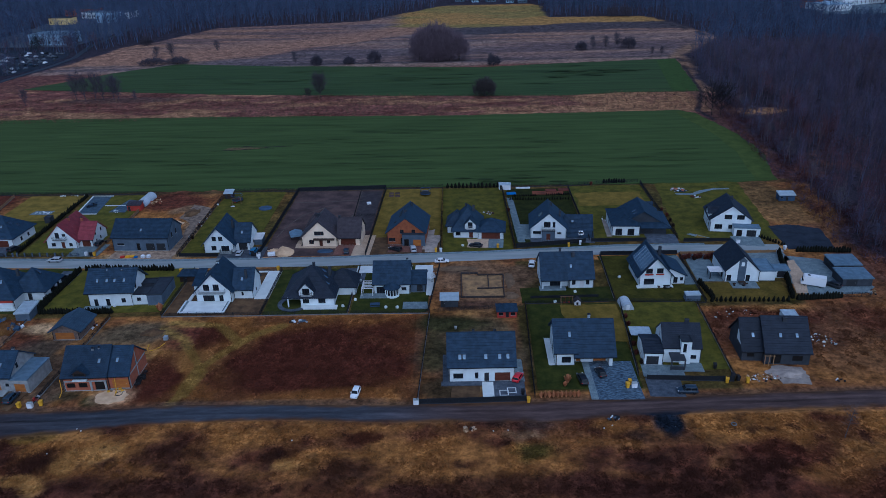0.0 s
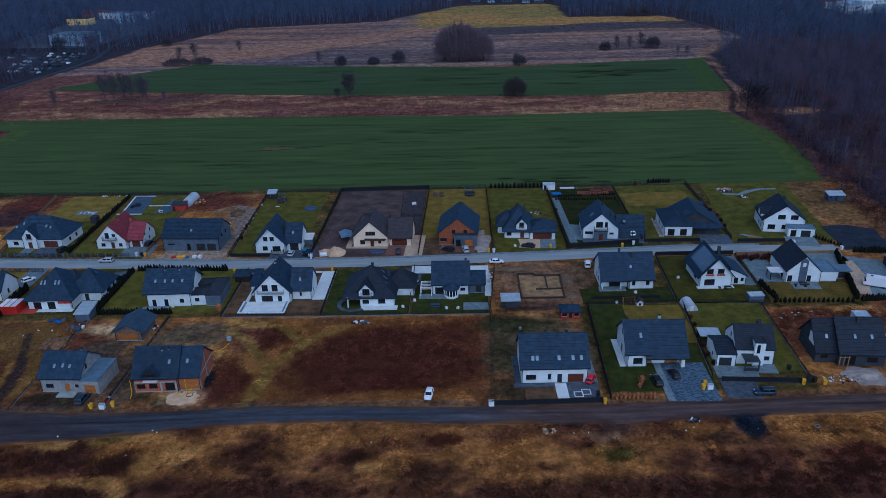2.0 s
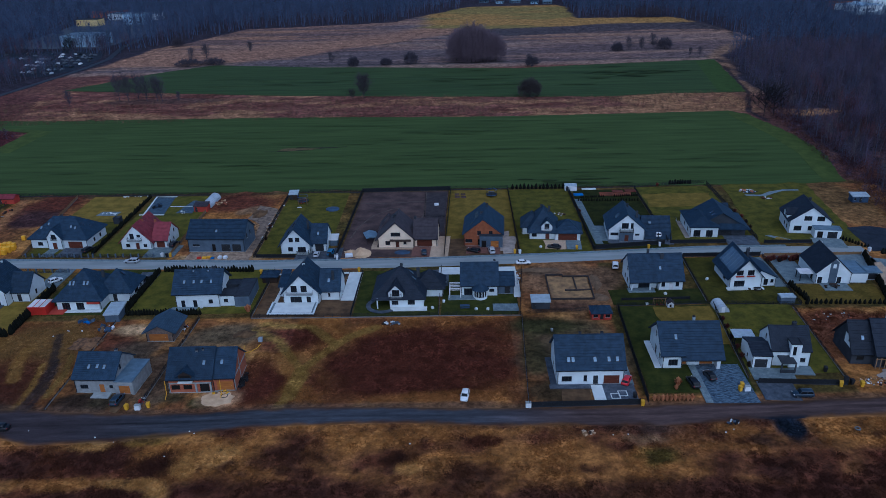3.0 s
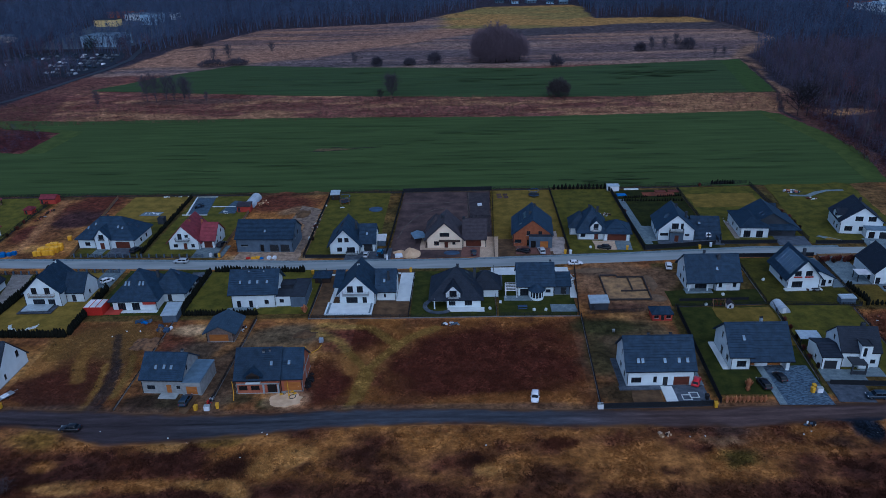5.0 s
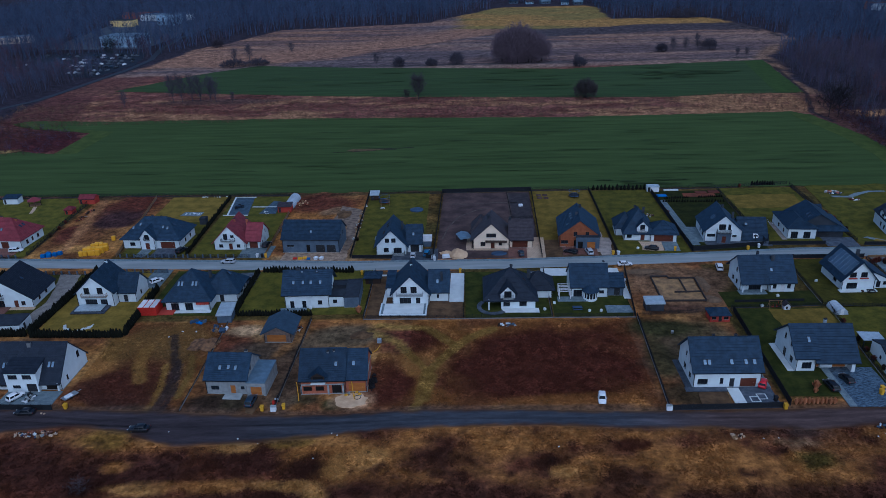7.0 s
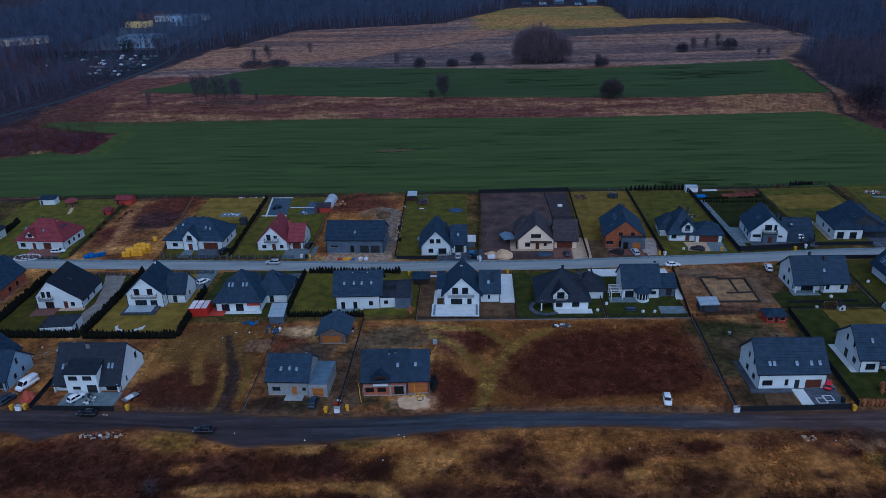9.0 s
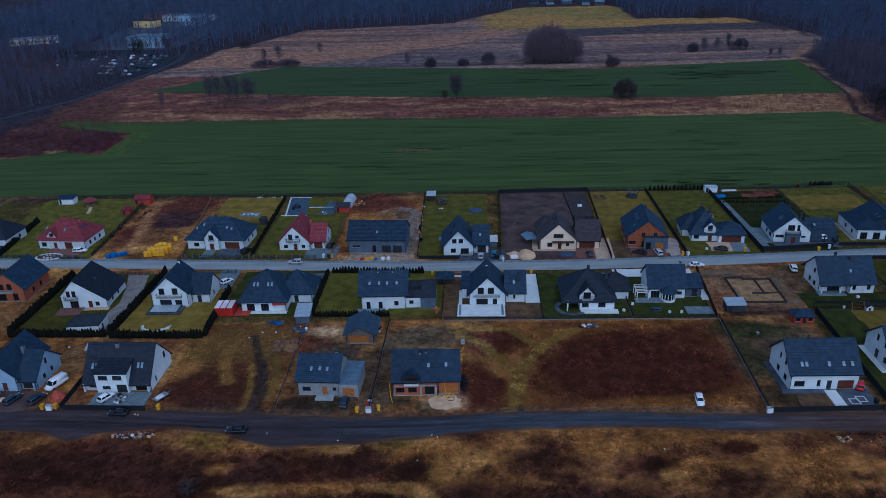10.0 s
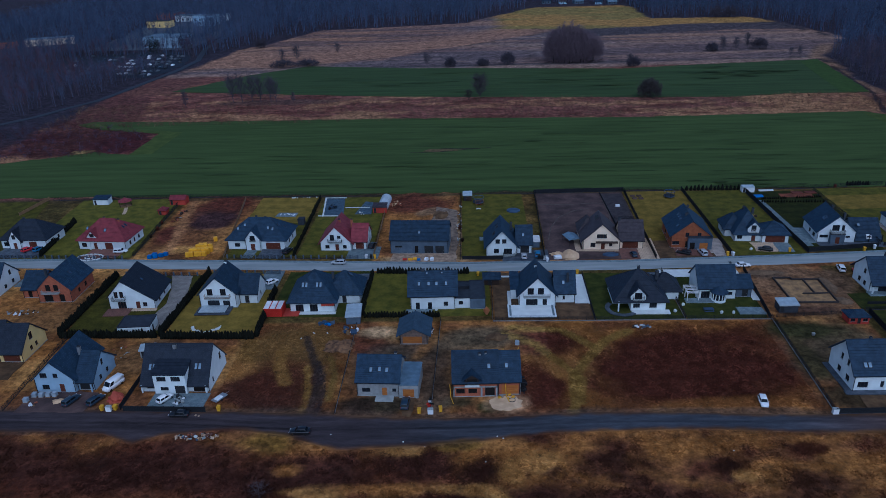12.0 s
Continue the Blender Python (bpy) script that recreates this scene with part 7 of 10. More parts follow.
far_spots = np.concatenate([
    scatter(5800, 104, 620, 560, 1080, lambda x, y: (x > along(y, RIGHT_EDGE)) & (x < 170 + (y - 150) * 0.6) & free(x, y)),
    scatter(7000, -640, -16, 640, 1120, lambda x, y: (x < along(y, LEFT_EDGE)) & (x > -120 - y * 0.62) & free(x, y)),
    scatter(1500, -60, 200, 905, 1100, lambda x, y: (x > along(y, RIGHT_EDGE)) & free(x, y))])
# the blue of this palette is haze put into the twig colour
woodland("far_woodland", far_spots, rs.uniform(13, 21, len(far_spots)), far_kinds, [(FAR_HAZE_W, FAR_HAZE_W), (PURPLE_W, FAR_HAZE_W), (FAR_HAZE_W, (0.042, 0.056, 0.1))], "distant dark bare wood, tinted blue for haze, closing the view", 12)
left_spots = scatter(4600, -560, -300, 335, 680, lambda x, y: (x < along(y, LEFT_EDGE) - 4) & (x > -70 - y * 0.68) & free(x, y) & (np.abs(x - np.interp(y, [428, 452, 490, 534, 578, 620, 682], [-349, -340, -327, -321, -315, -314, -328])) > 4))
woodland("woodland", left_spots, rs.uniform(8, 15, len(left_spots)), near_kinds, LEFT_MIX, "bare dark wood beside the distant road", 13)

# low red-brown brush at the wood's foot and in the notch of the field
brush_kinds = [grow(300 + k, 8, 3, 0.7, 0.05, 0.012, 0.7) for k in range(3)]
brush = np.concatenate([scatter(6500, 115, 200, 195, 432, lambda x, y: (np.abs(x - along(y, RIGHT_EDGE) - 1) < 8)),
                        scatter(900, -345, -254, 336, 410, lambda x, y: (x < np.interp(y, [335, 345, 384, 408], [-322, -258, -259, -316])))])
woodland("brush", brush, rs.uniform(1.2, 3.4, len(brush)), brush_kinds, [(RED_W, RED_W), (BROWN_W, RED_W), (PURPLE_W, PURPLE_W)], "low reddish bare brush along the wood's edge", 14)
belt_spots = scatter(4200, -330, 146, 399, 452, lambda x, y: y < np.interp(x, [-290, -145, -37, 65, 100, 146], [494, 462, 448, 435, 443, 442]))
woodland("heath_brush", belt_spots, rs.uniform(0.9, 2.4, len(belt_spots)), brush_kinds, [((0.14, 0.075, 0.05), (0.14, 0.075, 0.05)), (RED_W, (0.11, 0.05, 0.04)), ((0.18, 0.12, 0.07), (0.18, 0.12, 0.07))], "dry reddish brown growth between the green fields", 15)


def bare_tree(x, y, height, label, seed, limbs=26, twigs=12, spread=0.42, low=0.22, colour=BROWN_W, width=0.0035, lean=0.9, name="tree", category="tree", fan=0.16):
    (tv, tf), (v, f) = grow(seed, limbs, twigs, spread, low, width, lean, fan=fan)
    ob = thing(name, pose(x, y, 0), label, category)
    part("trunk", tri_mesh("trunk", tv * height, tf, np.zeros((len(tv), 3)) + np.array(colour), TWIGS), None, ob)
    part("crown", tri_mesh("crown", v * height, f, np.zeros((len(v), 3)) + np.array(colour), TWIGS), None, ob)
    return ob


def dome_bush(x, y, r, h, n, label, seed, colour, twig=1.0, name="bush", category="bush", low=0.05):
    """A dense bush of many fine upright twigs with a rounded, uneven outline."""
    r_ = np.random.RandomState(seed)
    ob = thing(name, pose(x, y, 0), label, category)
    g = Geo()
    for k in range(5):
        a = k * 1.257 + r_.rand()
        g.box(math.cos(a) * 0.25 - 0.1, math.sin(a) * 0.25 - 0.1, -0.1, math.cos(a) * 0.25 + 0.1, math.sin(a) * 0.25 + 0.1, h * 0.4, taper=0.04)
    wood_mat = mat("bush_bark", colour, tuple(0.7 * c for c in colour), rough=0.9)
    part("trunk", g, wood_mat, ob)
    d = r_.randn(n, 3)
    d[:, 2] = np.abs(d[:, 2]) * 1.2 - 0.6
    d /= np.linalg.norm(d, axis=1)[:, None]
    az = np.arctan2(d[:, 1], d[:, 0])
    lobe = 1 + 0.13 * np.sin(3 * az + seed) + 0.1 * np.sin(7 * az + 2 * seed + 5 * d[:, 2])
    k = (r_.rand(n) ** 0.4 * lobe)[:, None]
    p = d * k * np.array([r, r, h * 0.56]) + np.array([0, 0, h * 0.42])
    p[:, 2] = np.maximum(p[:, 2], h * low)
    grow_to = d * 0.5 + r_.randn(n, 3) * 0.4 + np.array([0, 0, 0.4])
    u = np.cross(grow_to, r_.randn(n, 3))
    u = u / (np.linalg.norm(u, axis=1)[:, None] + 1e-9) * 0.09 * twig
    q = p + grow_to * (0.9 + 0.8 * r_.rand(n, 1)) * twig
    v = np.stack([p - u, p + u, q], 1).reshape(-1, 3)
    tint = np.repeat(np.array(colour) * (0.7 + 0.6 * r_.rand(n, 1)), 3, axis=0)
    part("crown", tri_mesh("crown", v, np.arange(3 * n).reshape(-1, 3), tint, TWIGS), None, ob)
    return ob


bare_tree(-83, 450, 13, "lone bare tree with a spreading crown by the field", 21, 60, 16, 0.36, 0.12, (0.055, 0.05, 0.055), 0.005, 1.3)
bare_tree(-90, 448, 6, "small bare sapling beside the field tree", 22, 26, 10, 0.4, 0.15, (0.04, 0.034, 0.034), 0.011)
dome_bush(17.6, 443.5, 6.6, 10.4, 5000, "dense round dark bush at the field's edge", 23, (0.05, 0.044, 0.044), 1.2)
for k, (x, y, hh) in enumerate(((-237, 458, 15), (-231, 457, 16), (-225, 458, 15), (-219, 456, 15), (-213, 457, 14), (-209, 455, 13), (-198, 452, 6), (-263, 446, 9))):
    bare_tree(x, y, hh, "slender bare tree in a row by the field" if hh > 12 else "low bare bush by the field", 30 + k, 34, 10, 0.24, 0.1, (0.066, 0.058, 0.074), 0.005, 1.6)
bare_tree(134.8, 385.6, 15, "broad bare oak with dark crooked limbs", 40, 17, 12, 0.6, 0.14, (0.026, 0.023, 0.027), 0.008, fan=0.2)
bare_tree(139.4, 385.2, 16, "tall bare oak with dark crooked limbs", 41, 17, 12, 0.55, 0.16, (0.026, 0.023, 0.027), 0.008, fan=0.2)
# the grove's purple-brown is paled, some haze put into its colour
for k in range(16):
    a, far_out = k * 2.4, math.sqrt((k + 0.5) / 16)
    dome_bush(-12 + 18 * far_out * math.cos(a), 572 + 8 * far_out * math.sin(a), 7.5, (28 - 11 * far_out ** 2) * (0.9 + 0.2 * ((k * 7) % 5) / 5), 4200, "tree of a thick purple-brown bare grove on the rise", 50 + k, (0.125, 0.094, 0.114), 1.6, "tree", "tree", 0.02)
for k, (x, y, r_, hh) in enumerate(((102, 601, 4.2, 5.5), (140.6, 605.5, 6.0, 8), (-60, 566, 5, 8), (29, 545, 4.5, 6), (-233, 579, 10, 4.5), (-215, 582, 9, 4), (-103, 562, 4, 6), (182, 806, 7, 10), (168, 806, 6, 9), (-276, 680, 5, 7), (-79, 563, 4, 4))):
    dome_bush(x, y, r_, hh, 1500, "low dense dark bush on the fallow rise", 80 + k, (0.058, 0.052, 0.066), 1.5)
for k, (x, y, hh) in enumerate(((112, 606, 9), (122.6, 607, 9), (132, 608, 11), (-121, 573, 8), (-229, 611, 11), (-240, 606, 9), (-200, 640, 8), (27, 548, 8), (150, 570, 6), (158, 572, 6))):
    bare_tree(x, y, hh, "slender bare sapling on the fallow rise", 280 + k, 34, 10, 0.3, 0.06, (0.075, 0.066, 0.078), 0.008, 1.2)
for k in range(34):
    y = 205 + 10.5 * k
    x = float(along(np.array(y), RIGHT_EDGE)) + 1.5 + 4 * ((k * 37) % 10) / 10
    bare_tree(x, y, 7 + 6 * ((k * 53) % 10) / 10, "slim birch at the edge of the wood" if k % 3 == 0 else "slim bare tree at the edge of the wood", 120 + k, 14, 7, 0.2, 0.3, BIRCH_W if k % 3 == 0 else (BROWN_W, GREY_W, PURPLE_W)[k % 3], 0.004)
bare_tree(75.5, 121.5, 8.5, "thin bare birch beside the dirt road", 170, 12, 6, 0.12, 0.35, BIRCH_W, 0.003)

bare_tree(-131.5, 111.0, 3.2, "low spreading bare bush on the waste ground", 171, 30, 9, 0.75, 0.03, (0.075, 0.06, 0.065), 0.008, 0.6, "bush", "bush")

# tussocks of dry grass on the waste ground
def tussocks(name, n, region, lo, hi, label, seed, wide=1.0, tone=1.0):
    r = np.random.RandomState(seed)
    x, y = region(r, n)
    col, _ = soil_colour(x, y)
    col = col * (0.82 + 0.36 * r.rand(len(x), 1)) * tone
    V, F, C = [], [], []
    for b in range(4):
        ang, hgt, wid = r.rand(len(x)) * 6.28, r.uniform(lo, hi, len(x)), r.uniform(0.12, 0.3, len(x)) * wide
        ca, sa = np.cos(ang), np.sin(ang)
        ox, oy = x + r.randn(len(x)) * 0.12, y + r.randn(len(x)) * 0.12
        lx, ly = np.cos(ang + 1.4) * hgt * 0.5, np.sin(ang + 1.4) * hgt * 0.5
        V.append(np.stack([np.stack([ox - ca * wid, oy - sa * wid, np.zeros_like(x) - 0.1], 1), np.stack([ox + ca * wid, oy + sa * wid, np.zeros_like(x) - 0.1], 1), np.stack([ox + lx, oy + ly, hgt], 1)], 1).reshape(-1, 3))
        C.append(np.repeat(col, 3, axis=0))
    v, c = np.concatenate(V), np.concatenate(C)
    return tagged(new(name, tri_mesh(name, v, np.arange(len(v)).reshape(-1, 3), c, TUFTS)), label, "grass", "", "stuff")


def front(r, n):
    x, y = r.uniform(-205, 100, n), 103 + 29 * r.rand(n)
    k = (y < 124.5) | (np.abs(x + 118) > 40) & (y < 130)
    return x[k], y[k]


def between(r, n):
    x, y = [], []
    for x0, x1, y0, y1, share in ((-71, -14, 138, 176, 0.5), (-150, -122, 139, 177, 0.22), (-79, -68, 138, 160, 0.06), (62, 130, 153, 178, 0.14), (122, 135, 183, 250, 0.08)):
        m = int(n * share)
        x.append(r.uniform(x0, x1, m)), y.append(r.uniform(y0, y1, m))
    return np.concatenate(x), np.concatenate(y)


def clumps(r, n):
    """Bushes of scrub, grouped round a few hundred roots."""
    roots = np.concatenate([np.stack([r.normal(cx, rx * 0.6, 26), r.normal(cy, ry * 0.6, 26)], 1) for cx, cy, rx, ry, col in WASTE if col in (DUSK, MAROON)]
                           + [np.stack([r.uniform(64, 128, 150), r.uniform(142, 180, 150)], 1), np.stack([r.uniform(-70, -16, 260), r.uniform(140, 174, 260)], 1), np.stack([r.uniform(122, 134, 60), r.uniform(184, 250, 60)], 1),
                              np.stack([r.uniform(-200, 95, 120), r.uniform(104, 129, 120)], 1)])
    k = r.randint(len(roots), size=n)
    x, y = roots[k, 0] + r.randn(n) * 0.55, roots[k, 1] + r.randn(n) * 0.55
    ok = (y < along(x, ROAD_S) - 1) | (y > 139.5) & ~((x > 64) & (x < 82) & (y < 165))
    return x[ok], y[ok]


tussocks("scrub_bushes", 26000, clumps, 0.12, 0.38, "low dark bushes of dry scrub on the waste ground", 63, 0.8, 0.8)
tussocks("dry_grass", 60000, front, 0.03, 0.1, "tussocks of ochre and maroon dry grass", 61)
tussocks("dry_scrub", 50000, between, 0.03, 0.11, "dark maroon dry scrub on an empty plot", 62)

# ---- hedges ----
def thuja_mesh(seed, h=2.3, r=0.62):
    rq = random.Random(seed)
    g = Geo()
    n, rings = 9, []
    for z, k in ((0, 0.7), (0.25, 1.0), (0.9, 0.95), (1.5, 0.66), (2.0, 0.34), (2.3, 0.04)):
        rings.append([(math.cos(6.2832 * j / n) * r * k * rq.uniform(0.75, 1.2), math.sin(6.2832 * j / n) * r * k * rq.uniform(0.75, 1.2), z * h / 2.3) for j in range(n)])
    g.loft(rings)
    for _ in range(46):
        a, z = rq.uniform(0, 6.28), rq.uniform(0.1, 0.9)
        q = r * (1.0 - 0.85 * z) * 0.95
        c = Vector((math.cos(a) * q, math.sin(a) * q, z * h))
        d = Vector((math.cos(a), math.sin(a), 0.9)) * rq.uniform(0.14, 0.3)
        s = Vector((-math.sin(a), math.cos(a), 0)) * rq.uniform(0.05, 0.12)
        g.face(c - s, c + s, c + d)
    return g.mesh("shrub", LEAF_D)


THUJAS = [thuja_mesh(k) for k in range(4)]


def hedge(pts, label, size=1.0, step=0.8, seed=0):
    rq = random.Random(seed)
    ob = thing("hedge", pose(*pts[0], 0), label, "hedge")
    for a, b in zip(pts, pts[1:]):
        n = max(1, round(math.dist(a, b) / step))
        for k in range(n):
            x, y = a[0] + (b[0] - a[0]) * (k + 0.5) / n, a[1] + (b[1] - a[1]) * (k + 0.5) / n
            s = size * rq.uniform(0.82, 1.15)
            part("shrub", THUJAS[rq.randrange(4)], None, ob, m=pose(x - pts[0][0] + rq.uniform(-0.1, 0.1), y - pts[0][1] + rq.uniform(-0.1, 0.1), 0, 0, 0, rq.uniform(0, 360)) @ Matrix.Diagonal((min(s, 1.05), min(s, 1.05), s, 1)))


hedge([(-201.6, 209), (-201.8, 172.5)], "dark green thuja hedge along a garden", 1.15, seed=1)
hedge([(-172.4, 210), (-173.9, 171.5)], "dark green thuja hedge between two gardens", 1.15, seed=2)
hedge([(-201, 171.3), (-174.6, 171.0)], "dark green thuja hedge at the garden's end", 1.1, seed=3)
hedge([(-173.2, 170.4), (-148, 169.8)], "dark green thuja hedge at the garden's end", 1.1, seed=4)
hedge([(-147.6, 170.5), (-148.6, 197)], "dark green thuja hedge beside a garden", 1.1, seed=5)
hedge([(-121, 181.6), (-120.8, 208)], "tall dark hedge beside the lawn", 1.0, seed=6)
hedge([(-120.2, 180.6), (-99, 180.2)], "clipped dark hedge behind the long white house", 0.85, seed=7)
hedge([(-119.5, 208.4), (-91, 207.2)], "row of small pointed thujas along the street", 0.95, 0.95, seed=8)
hedge([(-6, 279), (15.5, 278.6)], "row of young thujas at the garden's far end", 0.95, 1.5, seed=9)
hedge([(98.6, 211), (90.2, 181)], "dark hedge along the paved yard", 1.0, seed=10)
hedge([(91, 180.2), (104, 181)], "dark hedge below the caravan yard", 0.9, seed=11)
hedge([(104.5, 212), (121, 210.6)], "dark hedge behind the caravan yard", 0.9, seed=12)
hedge([(-235.4, 225), (-238.6, 256)], "dark hedge between two gardens", 1.0, 0.9, seed=13)
hedge([(-148.6, 222), (-149.6, 278)], "dark hedge between two gardens", 0.8, 1.3, seed=14)
hedge([(67, 180.3), (89, 179.6)], "row of small thujas at the lawn's end", 0.7, 1.3, seed=15)
hedge([(68.6, 181), (67.5, 192)], "brown-green hedge beside the white gable house", 0.9, 1.2, seed=16)
hedge([(18, 264), (41, 263)], "low dark hedge across the garden", 0.5, 1.0, seed=17)
hedge([(96, 226), (103, 216)], "dark hedge beside the drive", 0.6, 1.0, seed=18)
hedge([(57, 281), (66, 281)], "clipped dark hedge by the green field", 0.8, 1.0, seed=19)

# ---- vehicles ----
# length, width, height, bonnet share, cabin start and end (shares from the rear), belt height
CARS = {"saloon": (4.6, 1.8, 1.45, 0.08, 0.72, 0.9), "hatch": (4.1, 1.76, 1.5, 0.02, 0.74, 0.92), "suv": (4.6, 1.88, 1.7, 0.0, 0.74, 1.05),
        "estate": (4.7, 1.82, 1.5, 0.0, 0.73, 0.92), "van": (5.6, 2.0, 2.3, 0.0, 0.86, 1.25)}


def wheel_part(car_ob, x, y, r):
    def tyre():
        g = Geo()
        ring = lambda q, w: [(q * math.cos(6.2832 * k / 16), w, q * math.sin(6.2832 * k / 16)) for k in range(16)]
        g.loft([ring(r * 0.62, -0.1), ring(r * 0.95, -0.1), ring(r, -0.06), ring(r, 0.06), ring(r * 0.95, 0.1), ring(r * 0.62, 0.1)], caps=False)
        return g.mesh("wheel", RUBBER)

    def rim():
        g = Geo()
        ring = lambda q, w: [(q * math.cos(6.2832 * k / 10), w, q * math.sin(6.2832 * k / 10)) for k in range(10)]
        g.loft([ring(r * 0.63, -0.07), ring(r * 0.6, -0.085), ring(r * 0.15, -0.05), ring(r * 0.15, 0.05), ring(r * 0.6, 0.085), ring(r * 0.63, 0.07)])
        return g.mesh("rim", CHROME)
    ob = part("wheel", shared(("tyre", r), tyre), None, car_ob, m=pose(x, y, r))
    part("rim", shared(("rim", r), rim), None, ob)


def car(kind, colour, x, y, heading, label, group=""):
    """heading: degrees from +x to which its nose points."""
    L, W, H, tail, nose, belt = CARS[kind]
    ob = thing("van" if kind == "van" else "car", pose(x, y, 0.1, 0, 0, heading), label, "van" if kind == "van" else "car", group)
    hw = W / 2
    # lower body: rings across the car from tail to nose
    g, rings = Geo(), []
    hood = belt if kind != "van" else 1.25
    deck = belt + (0.06 if tail > 0.05 else 0.0)
    for s, k, top, low in ((0.0, 0.86, deck - 0.22, 0.42), (0.03, 0.95, deck - 0.03, 0.3), (0.15, 1.0, deck, 0.24), (0.4, 1.0, belt, 0.22), (nose, 1.0, hood, 0.22), (0.9, 0.96, hood - 0.13, 0.24), (0.97, 0.88, hood - 0.24, 0.3), (1.0, 0.74, hood - 0.42, 0.4)):
        px, w = (s - 0.5) * L, hw * k
        rings.append([(px, -w * 0.93, low), (px, w * 0.93, low), (px, w, (low + top) / 2), (px, w * 0.98, top - 0.06), (px, w * 0.86, top), (px, -w * 0.86, top), (px, -w * 0.98, top - 0.06), (px, -w, (low + top) / 2)])
    g.loft([r[::-1] for r in rings])
    # cabin
    b0, b1 = (tail + 0.03 - 0.5) * L, (nose - 0.5) * L
    rake_r, rake_f = {"saloon": (0.55, 0.75), "hatch": (0.35, 0.7), "suv": (0.3, 0.65), "estate": (0.3, 0.75), "van": (0.06, 0.75)}[kind]
    r0, r1 = b0 + rake_r, b1 - rake_f
    cab = lambda px, w, z: [(px, -w, z), (px, w, z)]
    bw, rw = hw * 0.9, hw * 0.74 if kind != "van" else hw * 0.88
    z0, z1 = belt - 0.05, H
    lower = [(b0, -bw, z0), (b1, -bw, z0), (b1, bw, z0), (b0, bw, z0)]
    mid = [(r0 - 0.06, -rw - 0.03, z1 - 0.1), (r1 + 0.08, -rw - 0.03, z1 - 0.1), (r1 + 0.08, rw + 0.03, z1 - 0.1), (r0 - 0.06, rw + 0.03, z1 - 0.1)]
    upper = [(r0 + 0.05, -rw + 0.08, z1), (r1 - 0.05, -rw + 0.08, z1), (r1 - 0.05, rw - 0.08, z1), (r0 + 0.05, rw - 0.08, z1)]
    g.loft([lower, mid, upper])
    part("body", g, paint(*colour), ob, smooth=True)
    # glass, a little proud of the cabin
    def pane(name, a, b, c, d, out):
        q = [Vector(p) for p in (a, b, c, d)]
        mid_p = sum(q, Vector()) / 4
        o = Vector(out) * 0.012
        q = [mid_p + (p - mid_p) * 0.88 + o for p in q]
        k = Geo()
        k.loft([[p - o * 1.5 for p in q], q])
        part(name, k, CARGLASS, ob)
    lo, up = [Vector(p) for p in lower], [Vector(p) for p in mid]
    pane("windscreen", lo[1], lo[2], up[2], up[1], (0.6, 0, 0.8))
    if kind != "van":
        pane("rear_window", lo[3], lo[0], up[0], up[3], (-0.7, 0, 0.7))
        for s, (a, b) in ((-1, (0, 1)), (1, (3, 2))):
            m1, m2 = (lo[a] + lo[b]) / 2, (up[a] + up[b]) / 2
            pane("side_window", lo[a].lerp(m1, 0.12), m1, m2, up[a].lerp(m2, 0.08), (0, s, 0.2)), pane("side_window", m1, lo[b], up[b], m2, (0, s, 0.2))
    else:
        for s, (a, b) in ((-1, (0, 1)), (1, (3, 2))):
            pane("side_window", lo[a].lerp(lo[b], 0.72), lo[b], up[b], up[a].lerp(up[b], 0.72), (0, s, 0.2))
    r = 0.33 if kind != "suv" else 0.37
    for sx in (-0.3, 0.31):
        for sy in (-1, 1):
            wheel_part(ob, sx * L, sy * (hw - 0.11), r)
    for sy in (-1, 1):
        k = Geo()
        k.box(L * 0.455, sy * hw * 0.66 - 0.16, hood - 0.36, L * 0.49, sy * hw * 0.66 + 0.16, hood - 0.22)
        part("headlight", k, LAMP_W, ob)
        k = Geo()
        k.box(-L * 0.495, sy * hw * 0.74 - 0.12, belt - 0.3, -L * 0.478, sy * hw * 0.74 + 0.12, belt - 0.08)
        part("tail_light", k, LAMP_R, ob)
        k = Geo()
        k.box(b1 - 0.5, sy * (hw + 0.08) - 0.08, belt - 0.02, b1 - 0.36, sy * (hw + 0.08) + 0.08, belt + 0.13)
        part("mirror", k, paint(*colour), ob)
    return ob


SILVER, WHITE_C, BLACK_C, GREY_C, RED_C, BLUE_C, DKBLUE = ("silver", (0.4, 0.42, 0.45)), ("white", (0.72, 0.73, 0.74)), ("black", (0.012, 0.013, 0.016)), ("grey", (0.09, 0.1, 0.115)), ("red", (0.5, 0.02, 0.03)), ("blue", (0.03, 0.13, 0.26)), ("dark_blue", (0.02, 0.035, 0.055))
car("hatch", WHITE_C, -26.5, 139.2, 262, "white hatchback parked alone on the dry grass")
car("hatch", RED_C, 10.8, 144.3, 65, "bright red hatchback parked on the dark paved drive")
car("suv", DKBLUE, 48.3, 137.9, 178, "dark blue-grey off-roader beside the dirt road")
car("suv", BLACK_C, 25.6, 143.0, 97, "black car on the wet paved yard")
car("hatch", BLACK_C, 30.3, 145.7, 100, "black hatchback on the wet paved yard")
car("saloon", WHITE_C, -7.2, 209.0, 3, "white saloon parked at the kerb of the street")
car("saloon", BLACK_C, 3.8, 220.6, 160, "black saloon on the beige drive")
car("estate", BLACK_C, -22.4, 219.0, 150, "black estate car before the brick house")
car("suv", SILVER, -16.6, 218.6, 98, "silver off-roader before the brick house")
car("hatch", DKBLUE, -38.4, 218.2, 95, "dark blue hatchback on the reddish drive")
car("suv", WHITE_C, 39.4, 229.2, 88, "white off-roader under the carport")
